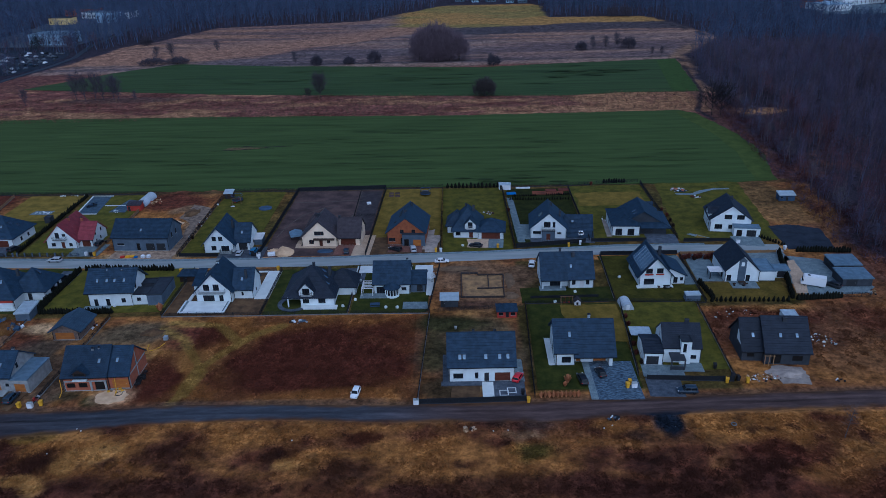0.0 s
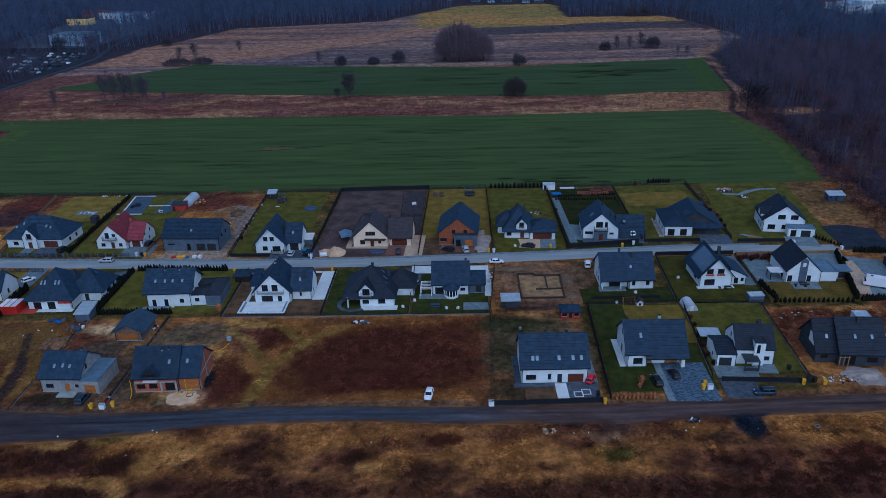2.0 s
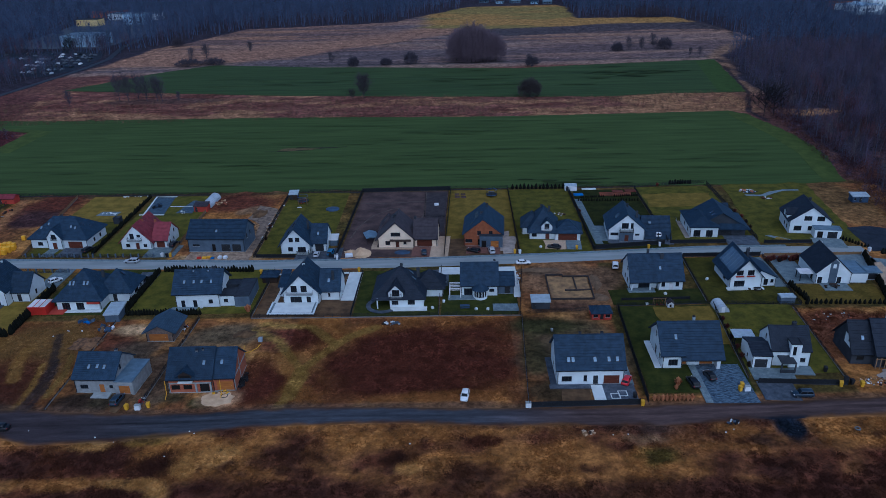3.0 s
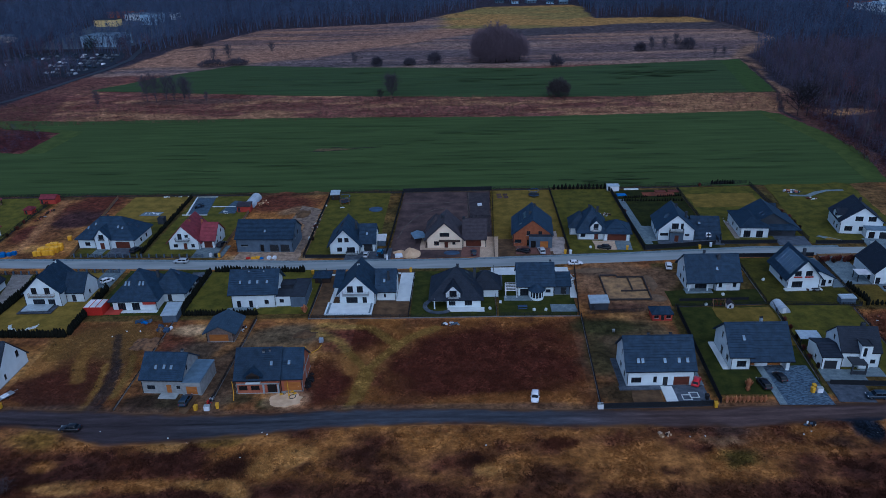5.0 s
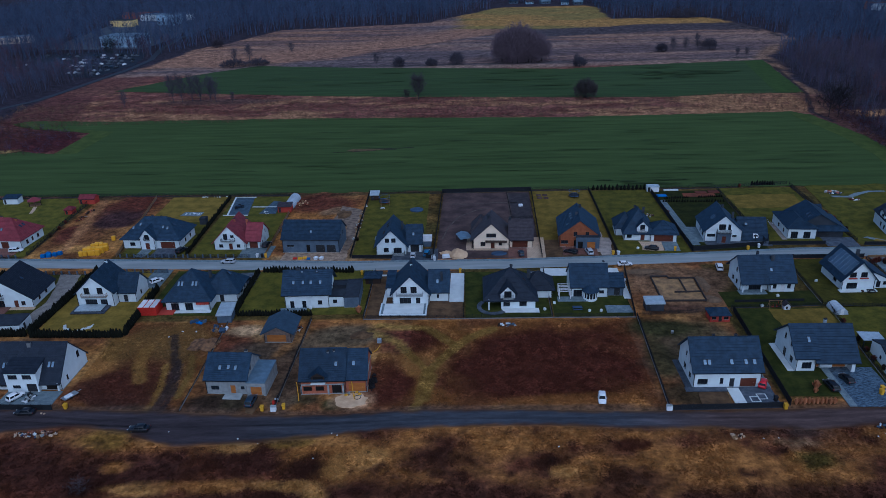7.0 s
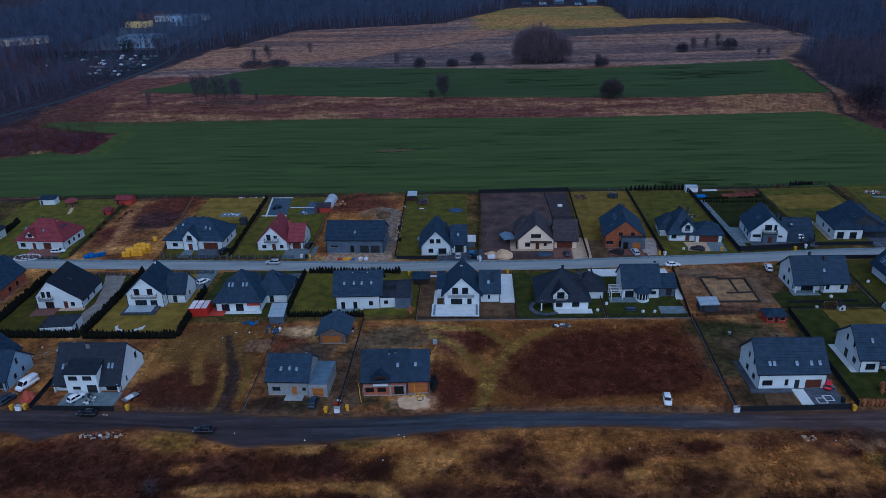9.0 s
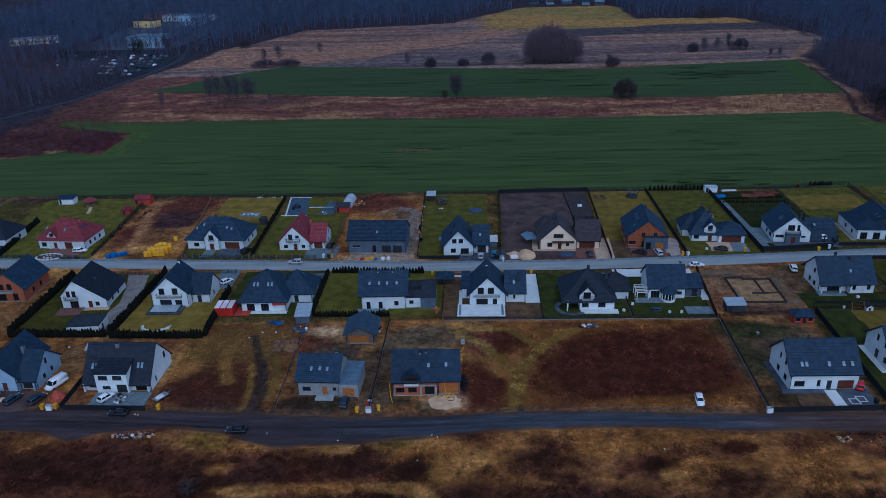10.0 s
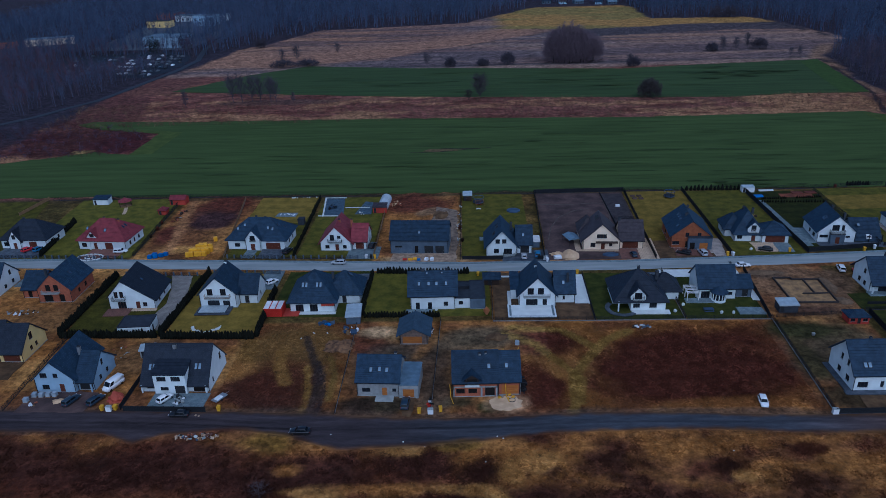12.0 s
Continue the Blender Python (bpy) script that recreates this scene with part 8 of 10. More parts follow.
car("estate", SILVER, -132.7, 215.6, 177, "silver estate car parked on the street")
car("suv", WHITE_C, 20.6, 205.6, 80, "white off-roader parked behind the gable house")
car("hatch", RED_C, 24.2, 203.4, 80, "dark red small car behind the gable house")
car("suv", BLACK_C, -36.0, 201.0, 85, "black off-roader on the dark drive")
car("suv", BLACK_C, -123.2, 228.6, 75, "black car on the pale drive by the red roof")
car("suv", BLACK_C, -151.2, 225.2, 70, "black off-roader on the dark drive")
car("estate", WHITE_C, -208.9, 227.6, 5, "white estate car before the red-roofed house")
car("hatch", SILVER, -73.2, 218.2, 88, "silver hatchback under the wing's porch")
car("suv", BLUE_C, -68.8, 219.4, 86, "dark blue car on the grey drive")
car("hatch", RED_C, -242.6, 230.2, 60, "bright red hatchback on the paved forecourt")
car("hatch", BLUE_C, -238.8, 230.4, 65, "blue hatchback on the paved forecourt")
car("hatch", WHITE_C, -151.0, 202.4, 50, "white hatchback on the pale drive")
car("hatch", BLACK_C, -123.4, 202.2, 70, "dark hatchback on the dark drive")
car("suv", DKBLUE, -105.6, 139.6, 86, "dark blue off-roader on the bare earth drive")
car("hatch", WHITE_C, -161.5, 142.4, 60, "white hatchback on the slab forecourt")
car("saloon", BLACK_C, -156.0, 136.4, 178, "black saloon on the dirt road")
car("van", WHITE_C, -176.0, 148.0, 248, "white delivery van beside the pale blue house")
car("estate", DKBLUE, -183.4, 142.0, 70, "dark car on the muddy forecourt")
car("estate", DKBLUE, -177.6, 142.0, 68, "dark estate car on the muddy forecourt")
car("saloon", BLACK_C, -127.5, 130.0, 178, "black saloon on the dirt road")
car("suv", BLACK_C, 104.4, 187.6, 130, "black off-roader beside the caravan")


def caravan(x, y, heading):
    ob = thing("camper_van", pose(x, y, 0.1, 0, 0, heading), "white camper van parked on the paved yard", "camper")
    g = Geo()
    prof = [(-3.2, 0.45), (2.0, 0.45), (3.2, 0.5), (3.3, 1.1), (2.5, 1.5), (2.9, 2.5), (2.6, 2.95), (-3.1, 3.0), (-3.25, 2.7)]
    g.loft([[(px, -1.12, z) for px, z in prof], [(px, 1.12, z) for px, z in prof]])
    part("body", g, paint(*WHITE_C), ob)
    for name, b, m in (("windscreen", (2.5, -0.95, 1.45, 3.05, 0.95, 2.0), CARGLASS), ("side_window", (-1.6, -1.15, 1.6, -0.4, -1.1, 2.2), CARGLASS), ("side_window", (0.4, -1.15, 1.6, 1.4, -1.1, 2.2), CARGLASS), ("stripe", (-3.0, -1.145, 1.0, 1.8, -1.1, 1.18), PLASTIC_R), ("roof_hatch", (-1.0, -0.4, 2.97, 0.0, 0.4, 3.12), PLASTIC_W), ("roof_hatch", (1.0, -0.3, 2.95, 1.7, 0.3, 3.08), CARGLASS)):
        g = Geo()
        g.box(*b)
        part(name, g, m, ob)
    for sx in (-1.9, 2.2):
        for sy in (-1, 1):
            wheel_part(ob, sx, sy * 1.0, 0.36)


caravan(99.2, 188.6, 155)
ob = thing("car_trailer", pose(-148.8, 142.6, 0, 0, 0, 60), "flat white trailer with a load on the forecourt", "trailer")
g = Geo()
g.box(-1.8, -0.9, 0.5, 1.8, 0.9, 0.62)
part("bed", g, METAL, ob)
g = Geo()
g.box(-1.2, -0.6, 0.62, 0.6, 0.5, 0.95, taper=0.15)
part("load", g, PLASTIC_W, ob)
g = Geo()
g.tube((1.8, 0, 0.55), (3.0, 0, 0.5), 0.05)
part("drawbar", g, METAL, ob)
for s in (-1, 1):
    wheel_part(ob, -0.2, s * 0.98, 0.3)

# ---- fences ----
def fence_panel(style, h, length=2.5):
    def build():
        g = Geo()
        if style in ("mesh", "wire"):
            zs = [0.06]
            for z in (h * 0.35, h * 0.68, h - 0.06):
                zs += [z - 0.02, z + 0.02]
            zs = [0.06, 0.1] + zs[1:]
            us = [0.0]
            for k in range(1, 18):
                us += [length * k / 18 - 0.012, length * k / 18 + 0.012]
            us.append(length)
            g.grid(us, zs, lambda a, b: a % 2 == 1 or b % 2 == 0, -0.012, 0.012)
            return g.mesh("panel", METAL_D)
        if style == "slat":
            n, rings = max(3, int(h / 0.2)), []
            for k in range(n):
                z0, z1 = 0.08 + (h - 0.12) * k / n, 0.08 + (h - 0.12) * (k + 1) / n
                for z, y in ((z0, 0.006), (z0 + 0.02, 0.022), (z1 - 0.03, 0.022), (z1 - 0.001, 0.006)):
                    rings.append([(0, -y, z), (length, -y, z), (length, y, z), (0, y, z)])
            g.loft(rings)
            return g.mesh("panel", METAL_D)
        rings = []
        for k in range(3):
            z = h * (k + 0.6) / 3.2
            for zz, y in ((z - 0.1, 0.008), (z - 0.09, 0.025), (z + 0.09, 0.025), (z + 0.1, 0.008)):
                rings.append([(0, -y, zz), (length, -y, zz), (length, y, zz), (0, y, zz)])
        g.loft(rings)
        return g.mesh("panel", WOOD)
    return shared(("panel", style, h), build)


def fence_post(style, h):
    def build():
        g = Geo()
        a = {"wire": 0.05, "mesh": 0.04, "slat": 0.06, "concrete": 0.08, "wood": 0.06, "pillar": 0.2}[style]
        g.box(-a, -a, -0.2, a, a, h + 0.06)
        return g.mesh("post", {"wire": METAL_D, "mesh": METAL_D, "slat": METAL_D, "concrete": CONCRETE, "wood": WOOD, "pillar": GREY_R}[style])
    return shared(("post", style, h), build)


def fence(pts, label, style="mesh", h=1.5, base=True, post=None):
    ob = thing("fence", pose(*pts[0], 0), label, "fence")
    o = Vector((*pts[0], 0))
    for a, b in zip(pts, pts[1:]):
        d = math.dist(a, b)
        ang = math.degrees(math.atan2(b[1] - a[1], b[0] - a[0]))
        n = max(1, round(d / 2.5))
        for k in range(n):
            p = Vector((a[0] + (b[0] - a[0]) * k / n, a[1] + (b[1] - a[1]) * k / n, 0)) - o
            part("panel", fence_panel(style, h), None, ob, m=pose(*p, 0, 0, ang) @ Matrix.Diagonal((d / n / 2.5, 1, 1, 1)))
            part("post", fence_post(post or style, h), None, ob, m=pose(*p, 0, 0, ang))
        if base:
            g = Geo()
            g.box(0, -0.04, -0.1, d, 0.04, 0.14) if style != "wire" else g.box(0, -0.07, -0.1, d, 0.07, 0.22)
            part("kerb_board", g, KERB if style in ("wood", "wire") else FELT, ob, m=pose(a[0] - o.x, a[1] - o.y, 0, 0, 0, ang))
    p = Vector((*pts[-1], 0)) - o
    part("post", fence_post(post or style, h), None, ob, m=pose(*p))


# garden boundaries behind the street
for k, (a, b, st, hh) in enumerate((((-203.2, 224), (-206, 281.5), "mesh", 1.5), ((-172, 222), (-180, 279), "wood", 1.2), ((-122, 220), (-122.4, 278), "wood", 1.2), ((-93.6, 217.5), (-94, 280), "mesh", 1.5),
                                    ((-66.8, 215.6), (-64.9, 278), "slat", 1.7), ((-31.9, 215.4), (-29.8, 279), "slat", 1.7), ((-7.7, 217), (-7.3, 279), "slat", 1.7), ((16.5, 218.4), (16.3, 278), "slat", 1.8), ((41.6, 224), (42.2, 276), "mesh", 1.5), ((70.8, 224), (71.6, 280), "mesh", 1.5))):
    fence([a, b], ("dark slat fence between two gardens", "wire fence on a concrete base between gardens", "brown board fence between two gardens")[("slat", "mesh", "wood").index(st)], st, hh)
fence([(-94, 279.6), (-65, 278.4)], "wire fence towards the green field", "mesh", 1.5), fence([(-65, 278.6), (-30, 279.4)], "dark slat fence round the bare garden", "slat", 1.7)
fence([(-30, 279.6), (-7.3, 279.2)], "wire fence towards the green field", "mesh", 1.5), fence([(16.3, 278.4), (42.2, 278.6), (71, 281)], "wire fence towards the green field", "mesh", 1.5)
fence([(-260, 281), (-206, 281.8), (-150, 280), (-122.4, 279)], "wire fence along the green field", "mesh", 1.4)
fence([(17, 219.2), (40, 222.2)], "dark slat fence along the street", "slat", 1.6), fence([(42, 222.8), (60, 222.6)], "dark slat fence along the street", "slat", 1.3), fence([(72, 221.6), (87, 221.2)], "dark slat fence along the street", "slat", 1.2)
fence([(-170.5, 221.6), (-149, 220.4)], "grey pillared fence along the street", "mesh", 1.2, post="pillar"), fence([(-147.5, 220.4), (-127, 219.6)], "grey pillared fence along the street", "mesh", 1.2, post="pillar")
fence([(-250, 224.6), (-206, 222.2)], "grey pillared fence along the street", "mesh", 1.2, post="pillar"), fence([(-93, 217.8), (-80, 217.2)], "dark fence along the street", "slat", 1.2), fence([(-69, 216.6), (-67, 216.4)], "dark slat gate by the street", "slat", 1.5)
# before the street
fence([(-199, 209.4), (-176, 208.4)], "dark wire fence along the street", "mesh", 1.3, post="pillar"), fence([(-171, 209.6), (-150, 208.9)], "dark wire fence along the street", "mesh", 1.3, post="pillar")
fence([(-84.2, 206.6), (-84.6, 177.6)], "wire fence on a pale base between two gardens", "wire", 1.4), fence([(-56.7, 205.4), (-57.2, 177.2)], "wire fence between two gardens", "mesh", 1.4), fence([(-32.6, 206.6), (-33.1, 177.2)], "wire fence on a pale base between two gardens", "wire", 1.4)
fence([(-84.6, 177.4), (-59.5, 177.0), (-33.1, 177.0), (-10.8, 176.6)], "wire fence on a concrete base behind the gardens", "wire", 1.3), fence([(-10.9, 176.8), (-7.8, 207)], "dark slat fence beside the building plot", "slat", 1.5)
fence([(42.6, 211.5), (41.2, 182.4)], "pale concrete edged fence beside the lawn", "wire", 1.3), fence([(67.4, 211.2), (66, 180)], "dark fence beside the drive", "mesh", 1.3), fence([(43, 212.2), (67, 212)], "dark slat fence along the street", "slat", 1.4)
fence([(68, 211.6), (98, 211.4)], "timber rail fence along the street", "wood", 1.1, False), fence([(16, 180.9), (41.5, 181.6), (66, 179.8)], "low fence between the rows of gardens", "mesh", 1.0), fence([(18, 184), (37, 184.2)], "dark slat screen on the lawn", "slat", 0.9, False)
fence([(104, 181.2), (112, 181.4)], "grey wire gate of the caravan yard", "mesh", 1.5, False), fence([(-9, 177.6), (15.6, 179.2)], "dark wire fence behind the foundation", "mesh", 1.1, False)
# along the dirt road
fence([(-12.4, 135.5), (-10.4, 177)], "wire fence on a pale concrete base beside the empty plot", "wire", 1.3), fence([(-12.4, 135.3), (-0.2, 135.5), (12, 135.9)], "anthracite slat fence along the dirt road", "slat", 1.5, True), fence([(14.0, 136.6), (16, 179.4)], "dark slat fence between two gardens", "slat", 1.7)
fence([(39.0, 144.9), (42.3, 182)], "wire fence on a pale concrete base between gardens", "wire", 1.4), fence([(61, 144.4), (63.2, 178.6)], "wire fence on a pale base beside the building site", "wire", 1.0), fence([(40.6, 143.2), (50, 142.6), (60.2, 142.0)], "anthracite slat fence along the dirt road", "slat", 1.4)
fence([(-121.2, 137), (-121.6, 179)], "low pale concrete kerb fence beside the empty plot", "wire", 0.6), fence([(-99.8, 137), (-98.8, 177.6)], "wire fence on a pale base between two building plots", "wire", 1.2), fence([(-169.6, 138.4), (-150.6, 137.8)], "anthracite slat fence along the dirt road", "slat", 1.5)
fence([(-198, 139), (-199, 171)], "wire fence beside the pale blue house", "mesh", 1.2), fence([(-170.6, 139), (-171, 166)], "dark fence between two plots", "slat", 1.4)

# ---- garden buildings ----
def shed(x, y, rot, w, d, h, wall, roof, label, kind="gx", ridge=0.7, name="shed", opens="S 0.3 0.05 0.9 1.9 door"):
    s = House(label, x, y, rot, wall=wall, roof=roof, name=name, category="shed")
    s.block(0, 0, w, d, h, h + ridge, kind, opens, over=0.3, verge=0.25, plinth=False, courses=0.3)
    return s


shed(-208.8, 273.4, -1, 6.2, 4.0, 2.2, TIMBER_RED, ROOF_RED, "red timber garden shed by the field", "gx", 1.0)
shed(-209.2, 262.4, -4, 3.0, 2.8, 1.9, TIMBER_RED, ROOF_RED, "small red timber hut in the garden", "hip", 0.9)
shed(-240.3, 275, -1, 6, 3.6, 2.3, WHITE, ROOF_D, "white garden shed with a dark roof", "shed", 0.5)
shed(-152.8, 249.4, -2, 2.2, 2.6, 2.1, DARK_R, FELT, "small dark garden shed by the hedge", "flat", 0.0, opens="")
shed(-126.6, 260.2, 0, 5.0, 3.4, 2.3, TIMBER_RED, ROOF_BR, "dark red timber shed beside the tunnel greenhouse", "shed", 0.5)
shed(-92.8, 271.6, 0, 3.2, 3.0, 2.2, TIMBER_D, SHEET_M, "small garden hut with a pale roof", "shed", 0.6)
shed(15.0, 275.2, -2, 4.6, 2.6, 2.0, PLASTIC_W, SHEET_M, "pale blue and white cabin by the hedge", "flat", 0.0)
shed(117.4, 256.6, -4, 5.6, 3.4, 2.3, TARP_B, SHEET_M, "small blue shed with a pale roof by the wood", "shed", 0.4, opens="S 0.6 0.9 0.7 0.8; S 2.4 0.1 0.9 1.8 door")
shed(-7.4, 179.9, 0, 4.9, 3.4, 2.2, DARK_R, SHEET_M, "dark site hut with a pale sheet roof", "shed", 0.4)
shed(7.9, 173.4, 0, 5.2, 3.8, 2.0, TIMBER_RED, ROOF_D, "red timber garden house with a dark roof", "hip", 1.1, opens="S 0.4 0.7 1.2 0.9; S 2.2 0.05 0.9 1.8 door; S 3.6 0.7 1.2 0.9")
shed(-124.4, 176.6, 3, 3.8, 6.4, 2.3, GREY_R, SHEET_M, "grey hut with a pale sheet roof", "shed", 0.4, opens="")
shed(-174.6, 160.6, 8, 3.4, 2.6, 2.2, CONCRETE, SHEET_M, "site hut with a pale blue roof", "shed", 0.3)
shed(60.6, 180.6, 0, 4.0, 2.2, 1.8, GREY_R, SHEET_M, "low grey garden store by the fence", "flat", 0.0, opens="")

# red container beside the white house
g = Geo()
g.box(0, 0, 0.1, 5.2, 4.8, 2.6)
for k in range(21):
    g.box(0.06 + k * 0.25, -0.04, 0.2, 0.18 + k * 0.25, 0.0, 2.5), g.box(0.06 + k * 0.25, 4.8, 0.2, 0.18 + k * 0.25, 4.84, 2.5)
ob = thing("container", pose(-148.2, 181.2, 0), "red steel container with pale roof boards", "container")
part("shell", g, PLASTIC_R, ob)
for k in range(3):
    g = Geo()
    g.box(0.12 + k * 1.75, 0.1, 2.6, 1.5 + k * 1.75, 4.7, 2.7)
    part("roof_board", g, FRAME_W, ob)
sheet("red_decking", [(-142.9, 181.4), (-138.6, 181.4), (-138.6, 186), (-142.9, 186)], 0.3, TIMBER_RED, "red timber decking beside the container", category="decking")


def tunnel(x, y, rot, w, length, label):
    ob = thing("greenhouse", pose(x, y, 0, 0, 0, rot), label, "greenhouse")
    arc = lambda yy, r: [(-r * math.cos(math.pi * k / 12), yy, r * 1.05 * math.sin(math.pi * k / 12)) for k in range(13)]
    g = Geo()
    g.loft([arc(0, w / 2)[::-1], arc(length, w / 2)[::-1]])
    part("cover", g, mat("greenhouse_film", (0.5, 0.55, 0.6), (0.4, 0.45, 0.5), rough=0.3, fine=3), ob, smooth=False)
    for k in range(int(length / 1.2) + 1):
        g = Geo()
        a = arc(k * length / int(length / 1.2), w / 2 + 0.03)
        prof = [[(p[0] * s, p[1] + dy, p[2] * s) for s, dy in ((1.0, -0.03), (1.0, 0.03), (1.02, 0.03), (1.02, -0.03))] for p in a]
        g.loft(prof)
        part("hoop", g, METAL, ob)
    g = Geo()
    g.box(-0.45, -0.05, 0, 0.45, -0.01, 1.7)
    part("door", g, PLASTIC_W, ob)


tunnel(43.6, 176.2, 2, 3.4, 5.0, "arched pale greenhouse on the lawn"), tunnel(-123.6, 264.6, -3, 4.2, 11, "long arched white tunnel greenhouse")


def pavilion(x, y, r, roof, label):
    ob = thing("gazebo", pose(x, y, 0), label, "gazebo")
    ring = lambda q, z: [(q * math.cos(6.2832 * k / 6), q * math.sin(6.2832 * k / 6), z) for k in range(6)]
    g = Geo()
    g.loft([ring(r * 1.2, 2.1), ring(r * 1.2, 2.2), ring(0.06, 3.5)])
    part("roof", g, roof, ob)
    for p in ring(r, 0):
        g = Geo()
        g.box(p[0] - 0.07, p[1] - 0.07, 0, p[0] + 0.07, p[1] + 0.07, 2.15)
        part("post", g, TIMBER_D, ob)
    g = Geo()
    g.loft([ring(r, 0), ring(r, 0.12)])
    part("floor", g, WOOD, ob)


pavilion(-226.8, 273.6, 2.4, ROOF_RED, "round garden gazebo with a dark red roof")


def trampoline(x, y, r, label):
    ob = thing("trampoline", pose(x, y, 0), label, "trampoline")
    ring = lambda q, z, n=20: [(q * math.cos(6.2832 * k / n), q * math.sin(6.2832 * k / n), z) for k in range(n)]
    g = Geo()
    g.loft([ring(r, 0.85), ring(r, 0.9)])
    part("mat", g, PLASTIC_K, ob)
    g = Geo()
    a = ring(r, 2.6)
    for p, q in zip(a, a[1:] + a[:1]):
        g.tube(p, q, 0.04, n=5)
    part("top_ring", g, PLASTIC_B, ob)
    for k in range(0, 20, 3):
        g = Geo()
        p = ring(r, 0)[k]
        g.tube(p, (p[0], p[1], 2.6), 0.04, n=6)
        part("pole", g, METAL_D, ob)
    g = Geo()
    g.loft([ring(r + 0.02, 0.7), ring(r + 0.02, 1.0)], caps=False)
    part("pad", g, TARP_B, ob)


trampoline(-14, 271.2, 2.0, "round netted trampoline on the yellowed lawn")
ob = thing("pool", pose(-74.2, 260, 0), "covered blue garden pool sunk in the lawn", "pool")
ring = lambda a, b, z, n=22: [(a * math.cos(6.2832 * k / n), b * math.sin(6.2832 * k / n), z) for k in range(n)]
g = Geo()
g.loft([ring(2.5, 2.2, 0), ring(2.5, 2.2, 0.4), ring(2.35, 2.05, 0.4)])
part("cover", g, TARP_B, ob)
solid("pond_basin", (lambda q: (q.loft([ring(2.6, 1.5, 0.0), ring(2.5, 1.4, 0.25)]), q)[1])(Geo()), TARP_B, pose(-45.5, 219.2, 0.1), "covered oval blue basin before the cream house", "pool")


def playset(x, y, rot, label):
    ob = thing("swing_set", pose(x, y, 0, 0, 0, rot), label, "swing")
    for sx in (-1.6, 1.6):
        for sy in (-0.9, 0.9):
            g = Geo()
            g.tube((sx, sy, 0), (sx, 0, 2.3), 0.06, n=6)
            part("leg", g, WOOD, ob)
    g = Geo()
    g.tube((-1.8, 0, 2.3), (1.8, 0, 2.3), 0.06, n=6)
    part("beam", g, WOOD, ob)
    for sx in (-0.6, 0.6):
        g = Geo()
        g.box(sx - 0.25, -0.1, 0.5, sx + 0.25, 0.1, 0.55), g.tube((sx - 0.22, 0, 0.55), (sx - 0.22, 0, 2.3), 0.012, n=4), g.tube((sx + 0.22, 0, 0.55), (sx + 0.22, 0, 2.3), 0.012, n=4)
        part("swing", g, PLASTIC_R, ob)


playset(-86.6, 266, 20, "timber swing set in the garden corner"), playset(27.6, 180.6, 0, "timber swing set on the yellowed lawn")
g = House("small pale playhouse with a pitched roof on the lawn", 29.6, 179.4, 0, wall=PLASTIC_W, roof=ROOF_BR, name="playhouse", category="playhouse")
g.block(0, 0, 1.7, 1.5, 1.2, 1.9, "gy", "S 0.5 0.1 0.6 0.9 hole", over=0.15, verge=0.15, plinth=False)


# ---- building plots ----
def pallet(x, y, rot, m, label, size=(1.2, 1.1, 1.25), group=""):
    ob = thing("pallet_load", pose(x, y, 0, 0, 0, rot), label, "pallet", group)
    w, d, h = size
    g = Geo()
    for k in range(5):
        g.box(k * w / 5 + 0.01, 0, 0.1, (k + 1) * w / 5 - 0.03, d, 0.14)
    for k in range(3):
        g.box(k * (w - 0.1) / 2, 0, 0.0, k * (w - 0.1) / 2 + 0.1, d, 0.1)
    part("pallet", g, WOOD, ob)
    g = Geo()
    e = 0.07
    rr = [[(e, 0.02, z), (w - e, 0.02, z), (w - 0.02, e, z), (w - 0.02, d - e, z), (w - e, d - 0.02, z), (e, d - 0.02, z), (0.02, d - e, z), (0.02, e, z)] for z in (0.14, h)]
    top = [((p[0] - w / 2) * 0.86 + w / 2, (p[1] - d / 2) * 0.86 + d / 2, h + 0.06) for p in rr[1]]
    g.loft(rr + [top])
    part("wrapped_load", g, m, ob)


rq = random.Random(4)
for r, (x0, y0, n) in enumerate(((-185.2, 222.6, 5), (-184.8, 224.4, 5), (-184.2, 226.2, 5), (-183.6, 228.0, 4), (-183.2, 229.8, 2))):
    for k in range(n):
        pallet(x0 + 0.4 + k * 1.34 + rq.uniform(-0.12, 0.12), y0 + k * 0.15 + rq.uniform(-0.15, 0.15), -4 + rq.uniform(-3, 3), FILM_Y, "pallet of building blocks wrapped in yellow film", (1.3, 1.15, 1.7 + 0.3 * (r % 2)), "yellow pallets on the building plot")
pallet(-179.4, 235.4, 10, FILM_Y, "single pallet wrapped in yellow film", (1.3, 1.2, 1.6), "yellow pallets on the building plot")
for x, y in ((-197.4, 221.6), (-195.6, 221.9), (-196.6, 223.4), (-194.2, 223.0), (-193.0, 223.8)):
    pallet(x, y, rq.uniform(-12, 12), PLASTIC_B, "pallet of goods under blue film", (1.5, 1.3, 1.2), "blue pallets on the building plot")
for x, y in ((-110.4, 217.0), (-109.0, 217.4)):
    pallet(x, y, rq.uniform(-12, 12), FILM_Y, "low pallet in yellow film before the grey house", (1.4, 1.1, 0.6))
pallet(-112.2, 217.2, 5, PLASTIC_R, "low stack of orange boards", (1.4, 1.0, 0.5)), pallet(-107.6, 216.8, 5, PLASTIC_B, "low stack in blue film", (1.2, 1.0, 0.5))


